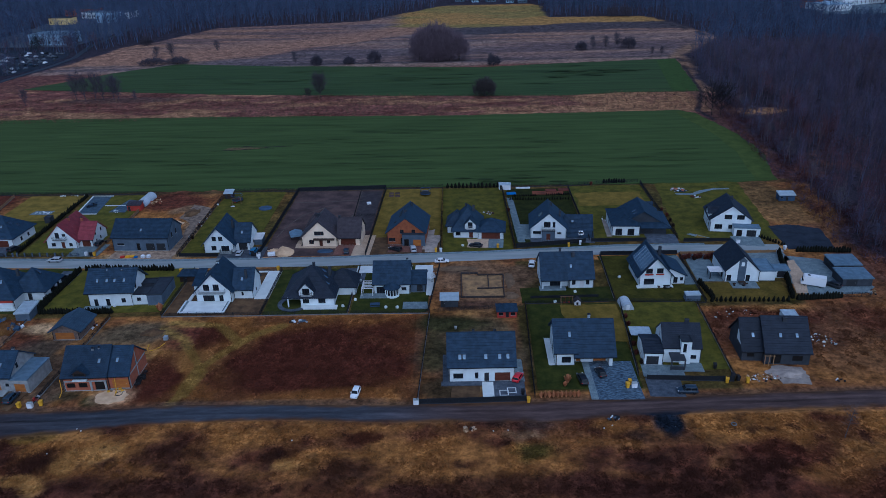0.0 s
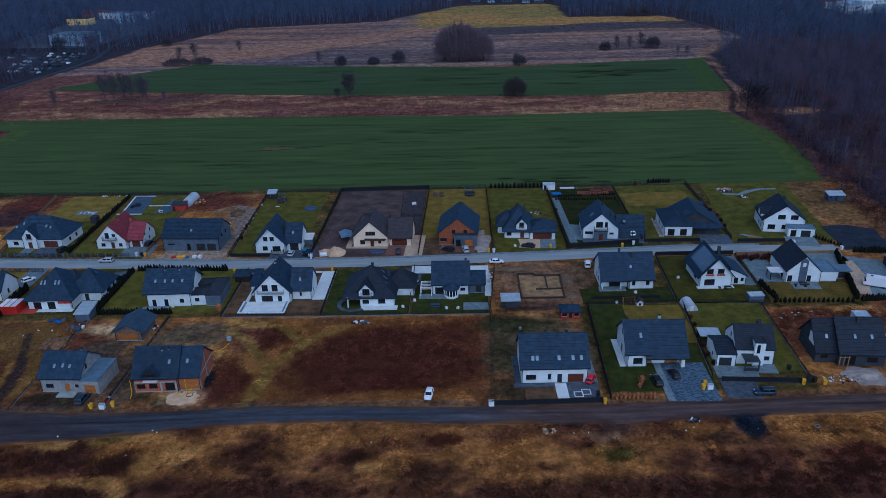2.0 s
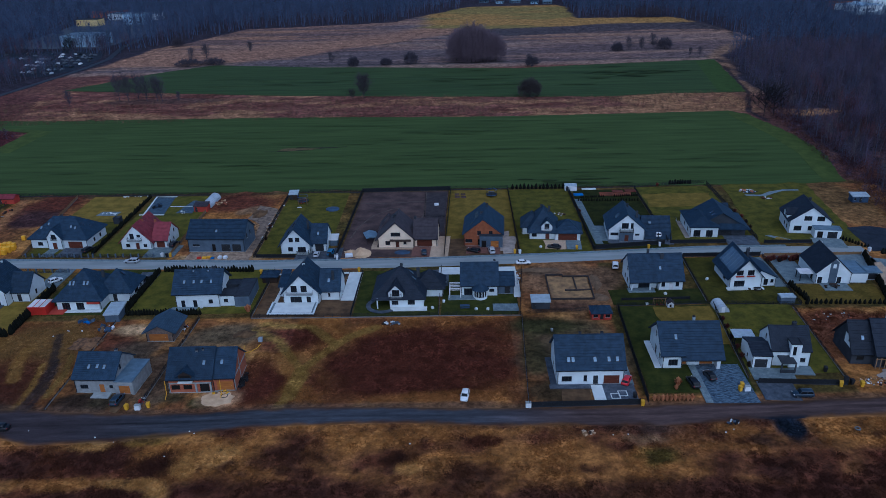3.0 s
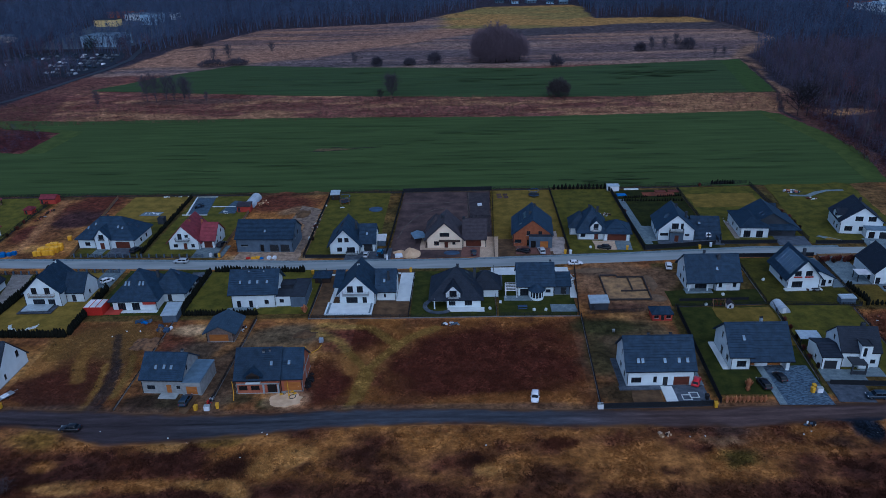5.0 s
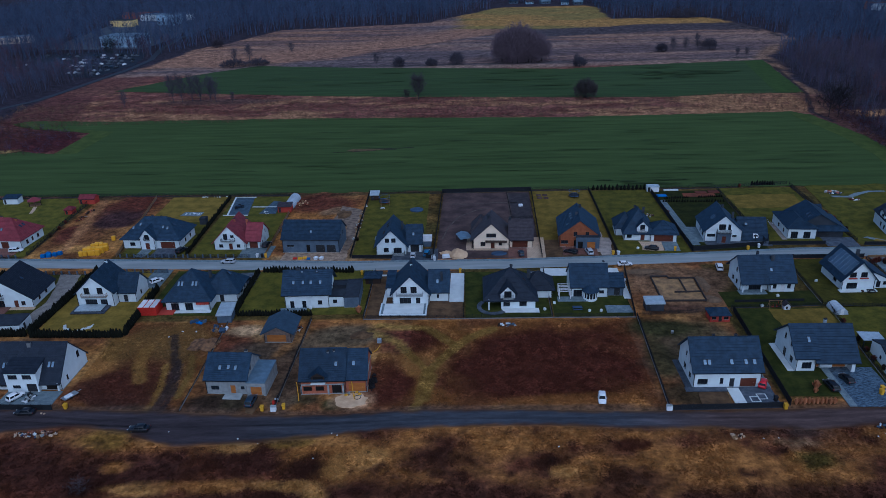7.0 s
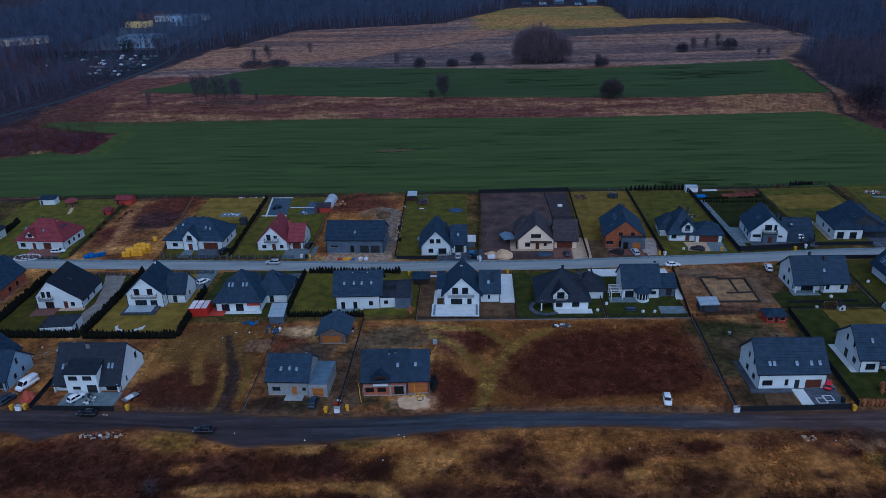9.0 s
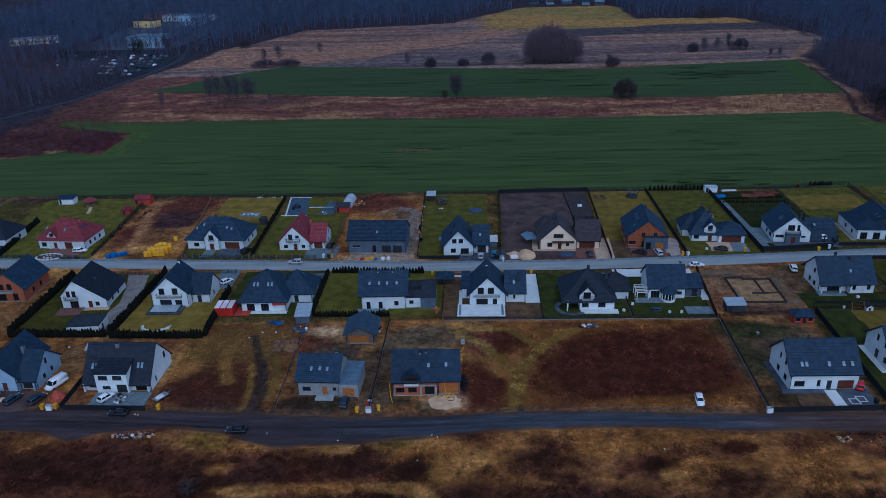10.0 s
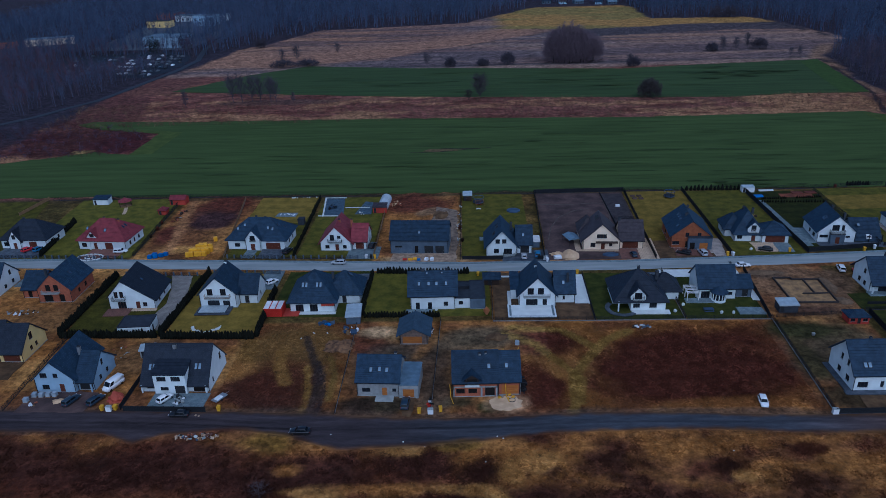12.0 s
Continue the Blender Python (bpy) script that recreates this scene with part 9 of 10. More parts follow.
def heap(x, y, rx, ry, h, m, label, seed=0, name="heap", kind="", smooth=False, rugged=1.0):
    """A loose heap with an uneven slope."""
    g, n, rings = Geo(), 28, []
    for k in range(9):
        q = math.cos(1.571 * k / 8.6)
        ring_ = []
        for j in range(n):
            a = 6.2832 * j / n
            e = noise.noise(Vector((math.cos(a) * 1.3 + seed * 3.1, math.sin(a) * 1.3, 0.4 * k))) * 0.45 + noise.noise(Vector((math.cos(a) * 4 + seed, math.sin(a) * 4, 1.7 * k))) * 0.22
            z = (1 - q) ** 0.8 * (1 + 0.5 * noise.noise(Vector((math.cos(a) * 2 * q + seed, math.sin(a) * 2 * q, 5))))
            e *= rugged
            ring_.append((math.cos(a) * rx * q * (1 + e), math.sin(a) * ry * q * (1 + e), -0.05 + h * z))
        rings.append(ring_)
    g.loft(rings)
    return solid(name, g, m, pose(x, y, 0.05), label, name, smooth=smooth)


heap(-58.6, 218.6, 3.3, 3.0, 2.6, SAND, "heap of pale building sand by the street", 1, "sand_mound", rugged=0.5), heap(-62.4, 220.4, 2.2, 1.6, 1.0, SAND, "small pale sand heap by the street", 2, "sand_mound")
heap(-101, 257, 3, 4.5, 0.9, SOIL_B, "low spread of brown rubble behind the grey house", 3, "rubble_mound"), heap(-104, 246, 3, 3, 0.9, SAND, "small heap of sandy earth", 4, "sand_mound")
heap(-84, 169, 3.0, 2.0, 0.9, SOIL_B, "dark heap of topsoil", 6, "soil_mound"), heap(-124.4, 165.2, 3.2, 3.4, 1.1, RUSSET, "russet heap of cuttings and earth on the empty plot", 7, "soil_mound", rugged=1.6)
heap(73.2, 144.6, 4.2, 2.6, 0.8, GRAVEL, "heap of pale grey gravel before the black house", 8, "gravel_mound"), heap(-186.6, 142.4, 1.6, 1.1, 0.6, SAND, "small sand heap by the forecourt", 9, "sand_mound")
SANDY_E = mat("sandy_earth", (0.2, 0.13, 0.075), (0.13, 0.085, 0.05), scale=2, fine=2, bump=0.5, vary=0.3)
heap(-3, 204.5, 6, 1.4, 0.5, SANDY_E, "bank of dug brown earth behind the foundation", 10, "soil_mound"), heap(13.0, 196, 1.4, 5, 0.35, SANDY_E, "bank of dug brown earth beside the foundation", 11, "soil_mound"), heap(12.5, 186, 2.2, 2.2, 0.6, SANDY_E, "low sandy heap beside the foundation", 12, "soil_mound")


def litter(x, y, rx, ry, n, label, seed, palette, size=0.6):
    """A scatter of rubbish, every piece a part of the pile."""
    q = random.Random(seed)
    ob = thing("rubbish_pile", pose(x, y, 0), label, "rubbish")
    for k in range(n):
        a, r = q.uniform(0, 6.28), math.sqrt(q.random())
        s = size * q.uniform(0.4, 1.3)
        g = Geo()
        w, d, hh = s * q.uniform(0.5, 1.2), s * q.uniform(0.3, 1.0), s * q.uniform(0.2, 0.6)
        c = [[(sx * w * q.uniform(0.35, 0.55), sy * d * q.uniform(0.35, 0.55), z) for sx, sy in ((-1, -1), (1, -1), (1, 1), (-1, 1))] for z in (0, hh)]
        g.loft(c)
        part("scrap", g, palette[q.randrange(len(palette))], ob, m=pose(math.cos(a) * r * rx, math.sin(a) * r * ry, 0.06 + 0.25 * (1 - r) * q.random(), q.uniform(-25, 25), q.uniform(-25, 25), q.uniform(0, 360)))


MIXED = [PLASTIC_W, WOOD, PAVER_W, TARP_B, CONCRETE, PLASTIC_K, BRICK_R]
litter(-149.6, 129.0, 4.8, 1.1, 90, "heap of mixed rubbish and stones beside the dirt road", 1, [PAVER_B, WOOD, BRICK_R, TARP_B, CONCRETE, SAND, PAVER_R, PAVER_W, TIMBER_D], 0.6)
litter(67.5, 143.1, 4.2, 1.7, 80, "scattered building rubbish before the black house", 2, [PLASTIC_W, PAVER_W, CONCRETE, WOOD, PLASTIC_K, BRICK_R, SAND], 0.45), litter(88.6, 159.0, 2.8, 3.4, 40, "scattered bags and a blue drum on the scrub", 3, [PLASTIC_W, PLASTIC_B, WOOD, BRICK_R, PAVER_W, CONCRETE], 0.5)
litter(84.4, 141.4, 0.9, 0.7, 6, "small pile of white sacks", 4, [PLASTIC_W, METAL_D], 0.8), litter(-0.9, 125.9, 1.3, 0.8, 14, "pile of sawn logs and pale boards", 5, [WOOD, TIMBER_D, PAVER_B, SAND], 0.8), litter(29.8, 128.9, 1.4, 0.7, 8, "dumped white bags beside the dirt road", 6, [PLASTIC_W, METAL_D, GREY_R], 0.8)
litter(-130.2, 176.8, 2.6, 0.9, 14, "stack of boards under blue tarpaulin", 7, [TARP_B, TARP_B, PLASTIC_B, GREY_R], 1.2), litter(-123.0, 173.0, 2.2, 1.9, 22, "pile of goods under blue tarpaulin", 8, [TARP_B, TARP_B, PLASTIC_W, WOOD, GREY_R], 1.2)
litter(-45.8, 172.8, 2.8, 1.0, 18, "grey heap of branches and scrap by the fence", 9, [GREY_R, CONCRETE, PLASTIC_W, TIMBER_D], 0.9), litter(-9.6, 199.0, 1.0, 5.0, 24, "pale rubble beside the paved drive", 10, [PAVER_W, CONCRETE, PLASTIC_W], 0.7)
litter(-78.7, 147.2, 0.8, 3.4, 40, "black sacks stacked along the brick wall", 11, [PLASTIC_K, RUBBER], 0.9), litter(-191.8, 141.2, 1.2, 0.7, 10, "small heap of stones and boards", 12, MIXED, 0.6), litter(-166.6, 158.6, 6.0, 5.0, 40, "scattered site rubbish behind the houses", 13, [BRICK_R, PLASTIC_W, SAND, PLASTIC_W, TARP_B], 0.55)
litter(70.5, 173, 6, 3, 22, "scattered bricks and bags in the scrub", 14, [BRICK_R, PLASTIC_W, CONCRETE], 0.5), litter(-94.2, 248, 0.9, 22, 30, "row of stones and bags along the plot", 15, [PAVER_W, CONCRETE, PLASTIC_W, SAND], 0.7), litter(9.2, 250, 3, 1.6, 14, "pile of boards and planks on the lawn", 16, [WOOD, CONCRETE, PLASTIC_W, TIMBER_D], 0.9)
litter(-82.6, 142.2, 2.0, 1.2, 16, "coiled pipes and scraps by the boarded garage", 17, [CONCRETE, WOOD, PLASTIC_Y], 0.6), litter(-101, 172.6, 0.8, 1.6, 12, "small tools and buckets beside the garage", 18, [PLASTIC_W, PLASTIC_R, PLASTIC_K], 0.6), litter(-156, 278.6, 8, 0.3, 12, "row of pale stones at the garden's end", 19, [PAVER_W], 0.7)
litter(-47, 225.8, 3, 0.3, 4, "low shrubs in pots along the wall", 20, [LEAF_D, LEAF_B], 0.7), litter(113, 183.6, 1.8, 1.6, 14, "scrap beside the yard gate", 21, [METAL_D, WOOD, CONCRETE], 0.8), litter(30, 126, 34, 2, 5, "bits of litter blown along the road", 22, [PLASTIC_W, PAVER_W], 0.35), litter(-90, 126, 60, 6, 7, "bits of litter blown over the dry grass", 23, [PLASTIC_W, PAVER_W], 0.35)
litter(-134, 172, 6, 3, 3, "white sacks on the empty plot", 24, [PLASTIC_W], 0.7), litter(84.5, 270.5, 3.0, 1.8, 22, "ring of stones round the garden pond", 25, [PAVER_W, CONCRETE, LEAF_B, BRICK_R], 0.9), litter(88, 262.5, 2.6, 1.0, 14, "reddish rockery in the lawn", 26, [BRICK_R, LEAF_R, PAVER_W], 0.8)
sheet("garden_path", [(82, 267.2), (88, 266.4), (92, 269.5), (98, 271.8), (104, 271.6), (104, 270.4), (98, 270.4), (93, 267.6), (89, 264.8), (82, 265.8)], 0.12, PAVER, "curved pale garden path", 0.15, 1, "path")
sheet("pond", [(82.5, 269), (86, 268.4), (88, 270), (86, 272), (82.5, 271.5)], 0.14, GLASS, "small dark garden pond", 0.2, 1, "pond")
sheet("garden_path", [(76, 228), (79, 226), (83, 222.6), (82, 221.6), (78, 224.4), (74.6, 227.4)], 0.12, PAVER, "curved pale edging of a flower bed", 0.1, 1, "path"), sheet("flower_bed", [(78, 226), (82, 222.8), (80, 222.4), (76.8, 225)], 0.16, mat("yellowed_bed", (0.25, 0.17, 0.03), (0.16, 0.1, 0.02), fine=3, bump=0.6), "bed of yellowed plants", 0.2, 1, "bed")
sheet("paved_yard", [(95, 183), (112, 183.4), (116, 187), (109, 206), (99.6, 209), (93.4, 196)], 0.1, PAVER, "pale grey paved yard of the caravan", 0, 1, "paving"), sheet("gravel_strip", [(92.6, 184), (96, 184), (100, 196), (101, 206), (98.6, 205)], 0.13, PAVER_B, "beige gravel strip along the hedge", 0.2, 1.5, "gravel")
SLATE = mat("blue_slate_paving", (0.075, 0.11, 0.145), (0.04, 0.06, 0.082), scale=1.2, fine=5, bump=0.3, vary=0.2, rough=0.6, tiles=(1.2, 0.8))
sheet("garden_terrace", [(-145.6, 258.6), (-137.6, 258), (-139.6, 277), (-147, 277.4)], 0.12, SLATE, "grey paved garden court with pale edging", 0, 1, "paving"), sheet("garden_terrace", [(-133.6, 259.4), (-127.2, 259), (-128, 272), (-131, 273)], 0.12, SLATE, "grey paved court beside the greenhouse", 0, 1, "paving")
sheet("vegetable_bed", [(-163.4, 258.4), (-155.6, 257.8), (-155.2, 261.8), (-162.6, 262.4)], 0.14, PAVER, "pale grey slab bed in the lawn", 0, 1, "bed"), sheet("flower_bed", [(27.6, 269), (39.6, 268.6), (39.8, 272.4), (27.8, 272.8)], 0.14, mat("rusty_bed", (0.2, 0.06, 0.03), (0.1, 0.035, 0.02), fine=2, bump=0.6), "rust-red planting bed by the field", 0.2, 1, "bed")
sheet("slab", [(-18, 179.2), (-10.9, 179), (-11.2, 182.8), (-18, 183)], 0.3, PAVER, "pale concrete slab at the garden's end", 0, 1, "paving")
litter(-143, 267, 1.4, 3.2, 8, "garden furniture under grey covers", 27, [GREY_R, TARP_B, METAL_D], 1.3), litter(-159, 260, 3.4, 1.4, 18, "pale edging stones of the bed", 28, [PAVER_W, PLASTIC_W], 0.6), litter(-130.8, 260.6, 1.6, 1.6, 6, "round pale garden stones", 29, [PAVER_W], 0.8), litter(85, 203, 9, 3, 24, "clutter of planters and leafless shrubs by the fence", 30, [LEAF_R, TIMBER_D, CONCRETE, BARK], 0.9), litter(61, 199, 1.2, 7, 26, "low border of shrubs and stones along the drive", 31, [LEAF_B, CONCRETE, BARK, PLASTIC_W], 0.8)
litter(79, 189.8, 2.8, 1.0, 10, "garden chairs and table on the slab terrace", 32, [TIMBER_D, LEAF_R, METAL_D], 0.9), litter(57, 189.2, 2.4, 0.6, 9, "garden furniture on the pale terrace", 33, [METAL_D, TIMBER_D, CONCRETE], 0.8), litter(-119, 270, 3, 3, 18, "scrap and reddish earth on the building plot", 34, [BRICK_R, SAND, WOOD], 0.9)


def foundation():
    ob = thing("foundation", pose(-1.6, 185.2, 0, 0, 0, -1), "unfinished block foundation of a new house", "foundation")
    runs = [((0, 0), (12.2, 0)), ((12.2, 0), (12.6, 14.2)), ((12.6, 14.2), (5, 14.2)), ((5, 14.2), (5, 15.4)), ((5, 15.4), (0, 15.4)), ((0, 15.4), (0, 0)), ((8, 14.2), (8, 5.2)), ((8, 5.2), (4.6, 5.2)), ((8, 5.2), (12.4, 5.6))]
    for a, b in runs:
        n = max(1, round(math.dist(a, b) / 1.2))
        ang = math.degrees(math.atan2(b[1] - a[1], b[0] - a[0]))
        for k in range(n):
            g = shared(("fblock",), lambda: (lambda q: (q.box(0.01, -0.15, 0, 1.17, 0.15, 0.5), q.mesh("block", mat("tarred_block", (0.06, 0.05, 0.046), (0.035, 0.03, 0.028))))[1])(Geo()))
            part("block", g, None, ob, m=pose(a[0] + (b[0] - a[0]) * k / n, a[1] + (b[1] - a[1]) * k / n, 0.05, 0, 0, ang) @ Matrix.Diagonal((math.dist(a, b) / n / 1.2, 1, 1, 1)))


foundation()
sheet("sand_fill", [(-1, 185.8), (10.4, 185.6), (10.6, 199), (4, 199), (-1, 200)], 0.12, mat("yellow_fill", (0.3, 0.18, 0.075), (0.14, 0.088, 0.048), scale=2, fine=2, bump=0.5, vary=0.25), "yellowish sand fill inside the foundation", 0.2, 1.5, "sand")


def bin_(x, y, m, label, s=1.0, rot=0):
    ob = thing("wheelie_bin", pose(x, y, 0.05, 0, 0, rot), label, "bin")
    g = Geo()
    g.loft([[(-0.24 * s, -0.28 * s, 0.08), (0.24 * s, -0.28 * s, 0.08), (0.24 * s, 0.28 * s, 0.08), (-0.24 * s, 0.28 * s, 0.08)], [(-0.3 * s, -0.36 * s, 1.0 * s), (0.3 * s, -0.36 * s, 1.0 * s), (0.3 * s, 0.36 * s, 1.0 * s), (-0.3 * s, 0.36 * s, 1.0 * s)]])
    part("body", g, m, ob)
    g = Geo()
    g.box(-0.33 * s, -0.4 * s, 1.0 * s, 0.33 * s, 0.38 * s, 1.1 * s, taper=0.05)
    part("lid", g, m, ob)
    for q in (-1, 1):
        g = Geo()
        g.tube((q * 0.2 * s, 0.3 * s, 0.1), (q * 0.28 * s, 0.3 * s, 0.1), 0.1, n=10)
        part("wheel", g, RUBBER, ob)


for x, y, m, c in ((-174.6, 138.7, PLASTIC_Y, "yellow"), (-171.6, 138.9, PLASTIC_Y, "yellow"), (-147.6, 138.2, PLASTIC_Y, "yellow"), (-102.3, 136.6, PLASTIC_Y, "yellow"), (-97.6, 137.2, PLASTIC_Y, "yellow"), (12.4, 135.3, PLASTIC_Y, "yellow"), (35.4, 140.2, PLASTIC_Y, "yellow"), (36.2, 141.5, PLASTIC_Y, "yellow"), (63.0, 141.2, PLASTIC_Y, "yellow"), (58.4, 141.4, PLASTIC_Y, "yellow"),
                   (-66.2, 214.9, PLASTIC_W, "white"), (-121.4, 219.4, PLASTIC_Y, "yellow"), (-122.6, 219.4, PLASTIC_K, "black"), (-124.2, 219.6, PLASTIC_W, "white"), (11.0, 219.4, PLASTIC_Y, "yellow"), (-88.2, 205.4, PLASTIC_Y, "yellow"), (-58.0, 205.8, PLASTIC_Y, "yellow"), (-9.2, 217.2, PLASTIC_Y, "yellow"), (-7.6, 217.0, PLASTIC_W, "white"), (34.0, 219.0, PLASTIC_Y, "yellow"), (38.0, 220.6, PLASTIC_W, "white"), (11.4, 138.2, PLASTIC_K, "black"), (60.4, 143.2, PLASTIC_K, "black"), (61.2, 142.2, PLASTIC_K, "black"), (60.0, 142.5, PLASTIC_K, "black"), (57.6, 147.4, PLASTIC_K, "black"), (101.6, 213.6, PLASTIC_W, "white")):
    bin_(x, y, m, c + " wheeled rubbish bin by the kerb", 1.25, (x * 37) % 40 - 20)


def cabinet(x, y, m, label, w=1.2, d=0.8, h=1.2):
    ob = thing("utility_cabinet", pose(x, y, 0.05), label, "cabinet")
    g = Geo()
    g.box(-w / 2, -d / 2, 0, w / 2, d / 2, h)
    part("housing", g, m, ob)
    g = Geo()
    g.box(-w / 2 - 0.05, -d / 2 - 0.05, h, w / 2 + 0.05, d / 2 + 0.05, h + 0.08, taper=0.03)
    part("cap", g, CONCRETE, ob)


for x, y in ((-12.6, 135.4), (-99.8, 136.6), (-173, 138.6), (37, 140.3), (88.9, 219.4), (-66.6, 216.4)):
    cabinet(x, y, PLASTIC_W, "pale utility cabinet at the plot's corner")
for x, y in ((-193.2, 144.2), (-191.6, 144.2), (-190.0, 144.4), (-188.5, 144.4), (-194.2, 142.2), (-78.9, 165.0)):
    ob = thing("water_tank", pose(x, y, 0.1), "white plastic tank in a wire cage", "tank", "caged water tanks")
    g = Geo()
    g.box(-0.5, -0.5, 0.14, 0.5, 0.5, 1.1, taper=0.04)
    part("tank", g, mat("tank_plastic", (0.36, 0.42, 0.47), (0.27, 0.32, 0.37), rough=0.5), ob)
    g = Geo()
    for z in (0.2, 0.5, 0.8, 1.1):
        for a, b in (((-0.54, -0.54), (0.54, -0.54)), ((0.54, -0.54), (0.54, 0.54)), ((0.54, 0.54), (-0.54, 0.54)), ((-0.54, 0.54), (-0.54, -0.54))):
            g.tube((*a, z), (*b, z), 0.02, n=4)
    part("cage", g, METAL, ob)
    g = Geo()
    g.box(-0.55, -0.55, 0, 0.55, 0.55, 0.13)
    part("pallet", g, WOOD, ob)
cabinet(-3.4, 168, METAL, "small grey water meter box", 0.6, 0.6, 0.6)
heap(-173.2, 143.0, 2.1, 1.6, 2.2, mat("red_tarpaulin", (0.42, 0.085, 0.05), (0.27, 0.055, 0.035), rough=0.6, fine=3, bump=0.4), "rust-red tarpaulin over a small heap", 21, "covered_mound")
litter(-158.2, 142.2, 1.5, 1.7, 24, "white and grey building leftovers on the forecourt", 36, [PLASTIC_W, METAL_D, CONCRETE, PLASTIC_K], 0.8)
litter(-181.4, 162, 3, 4, 26, "scattered white bags and boards behind the pale blue house", 37, [PLASTIC_W, WOOD, CONCRETE, BRICK_R], 0.6)
# yellow hose, tyre, ornamental grasses
g = Geo()
pts_h = [(-78.6, 163.6), (-79.2, 161.6), (-80.4, 160.0), (-81.6, 159.6), (-82.2, 160.6), (-82.6, 163.0)]
for a, b in zip(pts_h, pts_h[1:]):
    g.tube((*a, 0.12), (*b, 0.12), 0.09, n=6)
solid("hose", g, PLASTIC_Y, pose(0, 0, 0), "yellow hose lying on the ground", "hose")
for x, y in ((-95.6, 143.0), (-83.0, 143.4)):
    g = Geo()
    for a, b in (((0, 0, 3.2), (0.2, -0.6, 0.2)), ((0.2, -0.6, 0.2), (0.8, -3.0, 0.15))):
        g.tube(a, b, 0.09, n=6)
    solid("rubble_chute", g, PLASTIC_Y, pose(x, y, 0), "yellow flexible pipe hanging from the eaves", "pipe")
g = Geo()
tor = lambda a, r=0.5, q=0.14: [((r + q * math.cos(b)) * math.cos(a), (r + q * math.cos(b)) * math.sin(a), q + q * math.sin(b)) for b in (6.2832 * k / 8 for k in range(8))]
g.loft([tor(6.2832 * k / 18) for k in range(19)], caps=False)
solid("tyre", g, KERB, pose(54.6, 126.2, 0.05), "pale old tyre lying in the grass", "tyre")


def tuft_mesh(seed, h, r, m):
    q, g = random.Random(seed), Geo()
    for _ in range(240):
        a, s = q.uniform(0, 6.28), q.uniform(0.1, 1.0)
        b = Vector((math.cos(a) * r * 0.25 * s, math.sin(a) * r * 0.25 * s, 0))
        t = Vector((math.cos(a) * r * s, math.sin(a) * r * s, h * q.uniform(0.55, 1.0) * (1.15 - 0.4 * s)))
        w = Vector((-math.sin(a), math.cos(a), 0)) * 0.09
        mid_ = b.lerp(t, 0.6) + Vector((0, 0, 0.12))
        g.face(b - w, b + w, mid_ + w * 0.8, mid_ - w * 0.8), g.face(mid_ - w * 0.8, mid_ + w * 0.8, t)
    return g.mesh("grass_clump", m)


clump = [tuft_mesh(k, 1.7, 0.62, LEAF_B) for k in range(3)]
for k in range(10):
    tagged(new("grass_clump", clump[k % 3]), "dry brown ornamental grass clump by the fence", "grass", "ornamental grasses by the fence").matrix_world = pose(15.4 + k * 0.93, 137.0 + 0.1 * (k % 2), 0, 0, 0, 67 * k)
for x, y, s in ((22.2, 142.8, 1.3), (-86.2, 181.2, 1.4), (21.4, 141.2, 0.8), (-69.2, 187, 0.5)):
    tagged(new("bush", clump[0]), "dry brown bush in the garden", "bush").matrix_world = pose(x, y, 0) @ Matrix.Diagonal((1.3 * s, 1.3 * s, s, 1))
for k, (x, y) in enumerate(((71, 207), (73, 208.4), (75.5, 207.6), (78, 209), (72, 249), (72.6, 244), (72.4, 239), (52, 279), (42.8, 244), (41, 150), (40.6, 154), (40.9, 158), (41.4, 163), (41.8, 168), (42.0, 172), (-203.4, 240), (-203.6, 247), (-204.4, 253), (-93, 232), (-94, 243), (16.9, 252), (72, 234))):
    tagged(new("shrub", shared(("redshrub", k % 3), lambda: tuft_mesh(90 + k, 1.5, 0.9, LEAF_R if k % 3 else TIMBER_D))), "reddish bare garden shrub", "shrub", "garden shrubs").matrix_world = pose(x, y, 0, 0, 0, 50 * k)
for a in range(-10, 11):
    t = math.pi * (1 + (a + 10) / 20)
    g = Geo()
    big = 0.5 + 0.7 * ((a * 7 + 70) % 10) / 10
    g.box(-0.42 * big, -0.4 * big, 0, 0.42 * big, 0.4 * big, 0.34 * big, taper=0.12)
    solid("edging_stone", g, PAVER_W, pose(-162.8 + 3.8 * math.cos(t), 176.6 + 3.4 * math.sin(t) + 0.3 * math.sin(5 * t), 0.02, 0, 0, math.degrees(t) + 90 + 47 * a), "white edging stone of a curved bed", "stone", "stones of the curved bed")

# ---- far off: works yard and car park in the woods, warehouses beyond ----
def far_hall(x, y, rot, w, d, h, wall, roof, label, storeys=1, every=6):
    s = House(label, x, y, rot, wall=wall, roof=roof, name="hall", category="building")
    n = int(w / every)
    s.block(0, 0, w, d, h, h, "flat", ";".join("S %.1f %.1f 1.6 2.2" % (1.5 + k * every, 1.6 + 4 * f) for k in range(n) for f in range(storeys)), plinth=False)
    return s


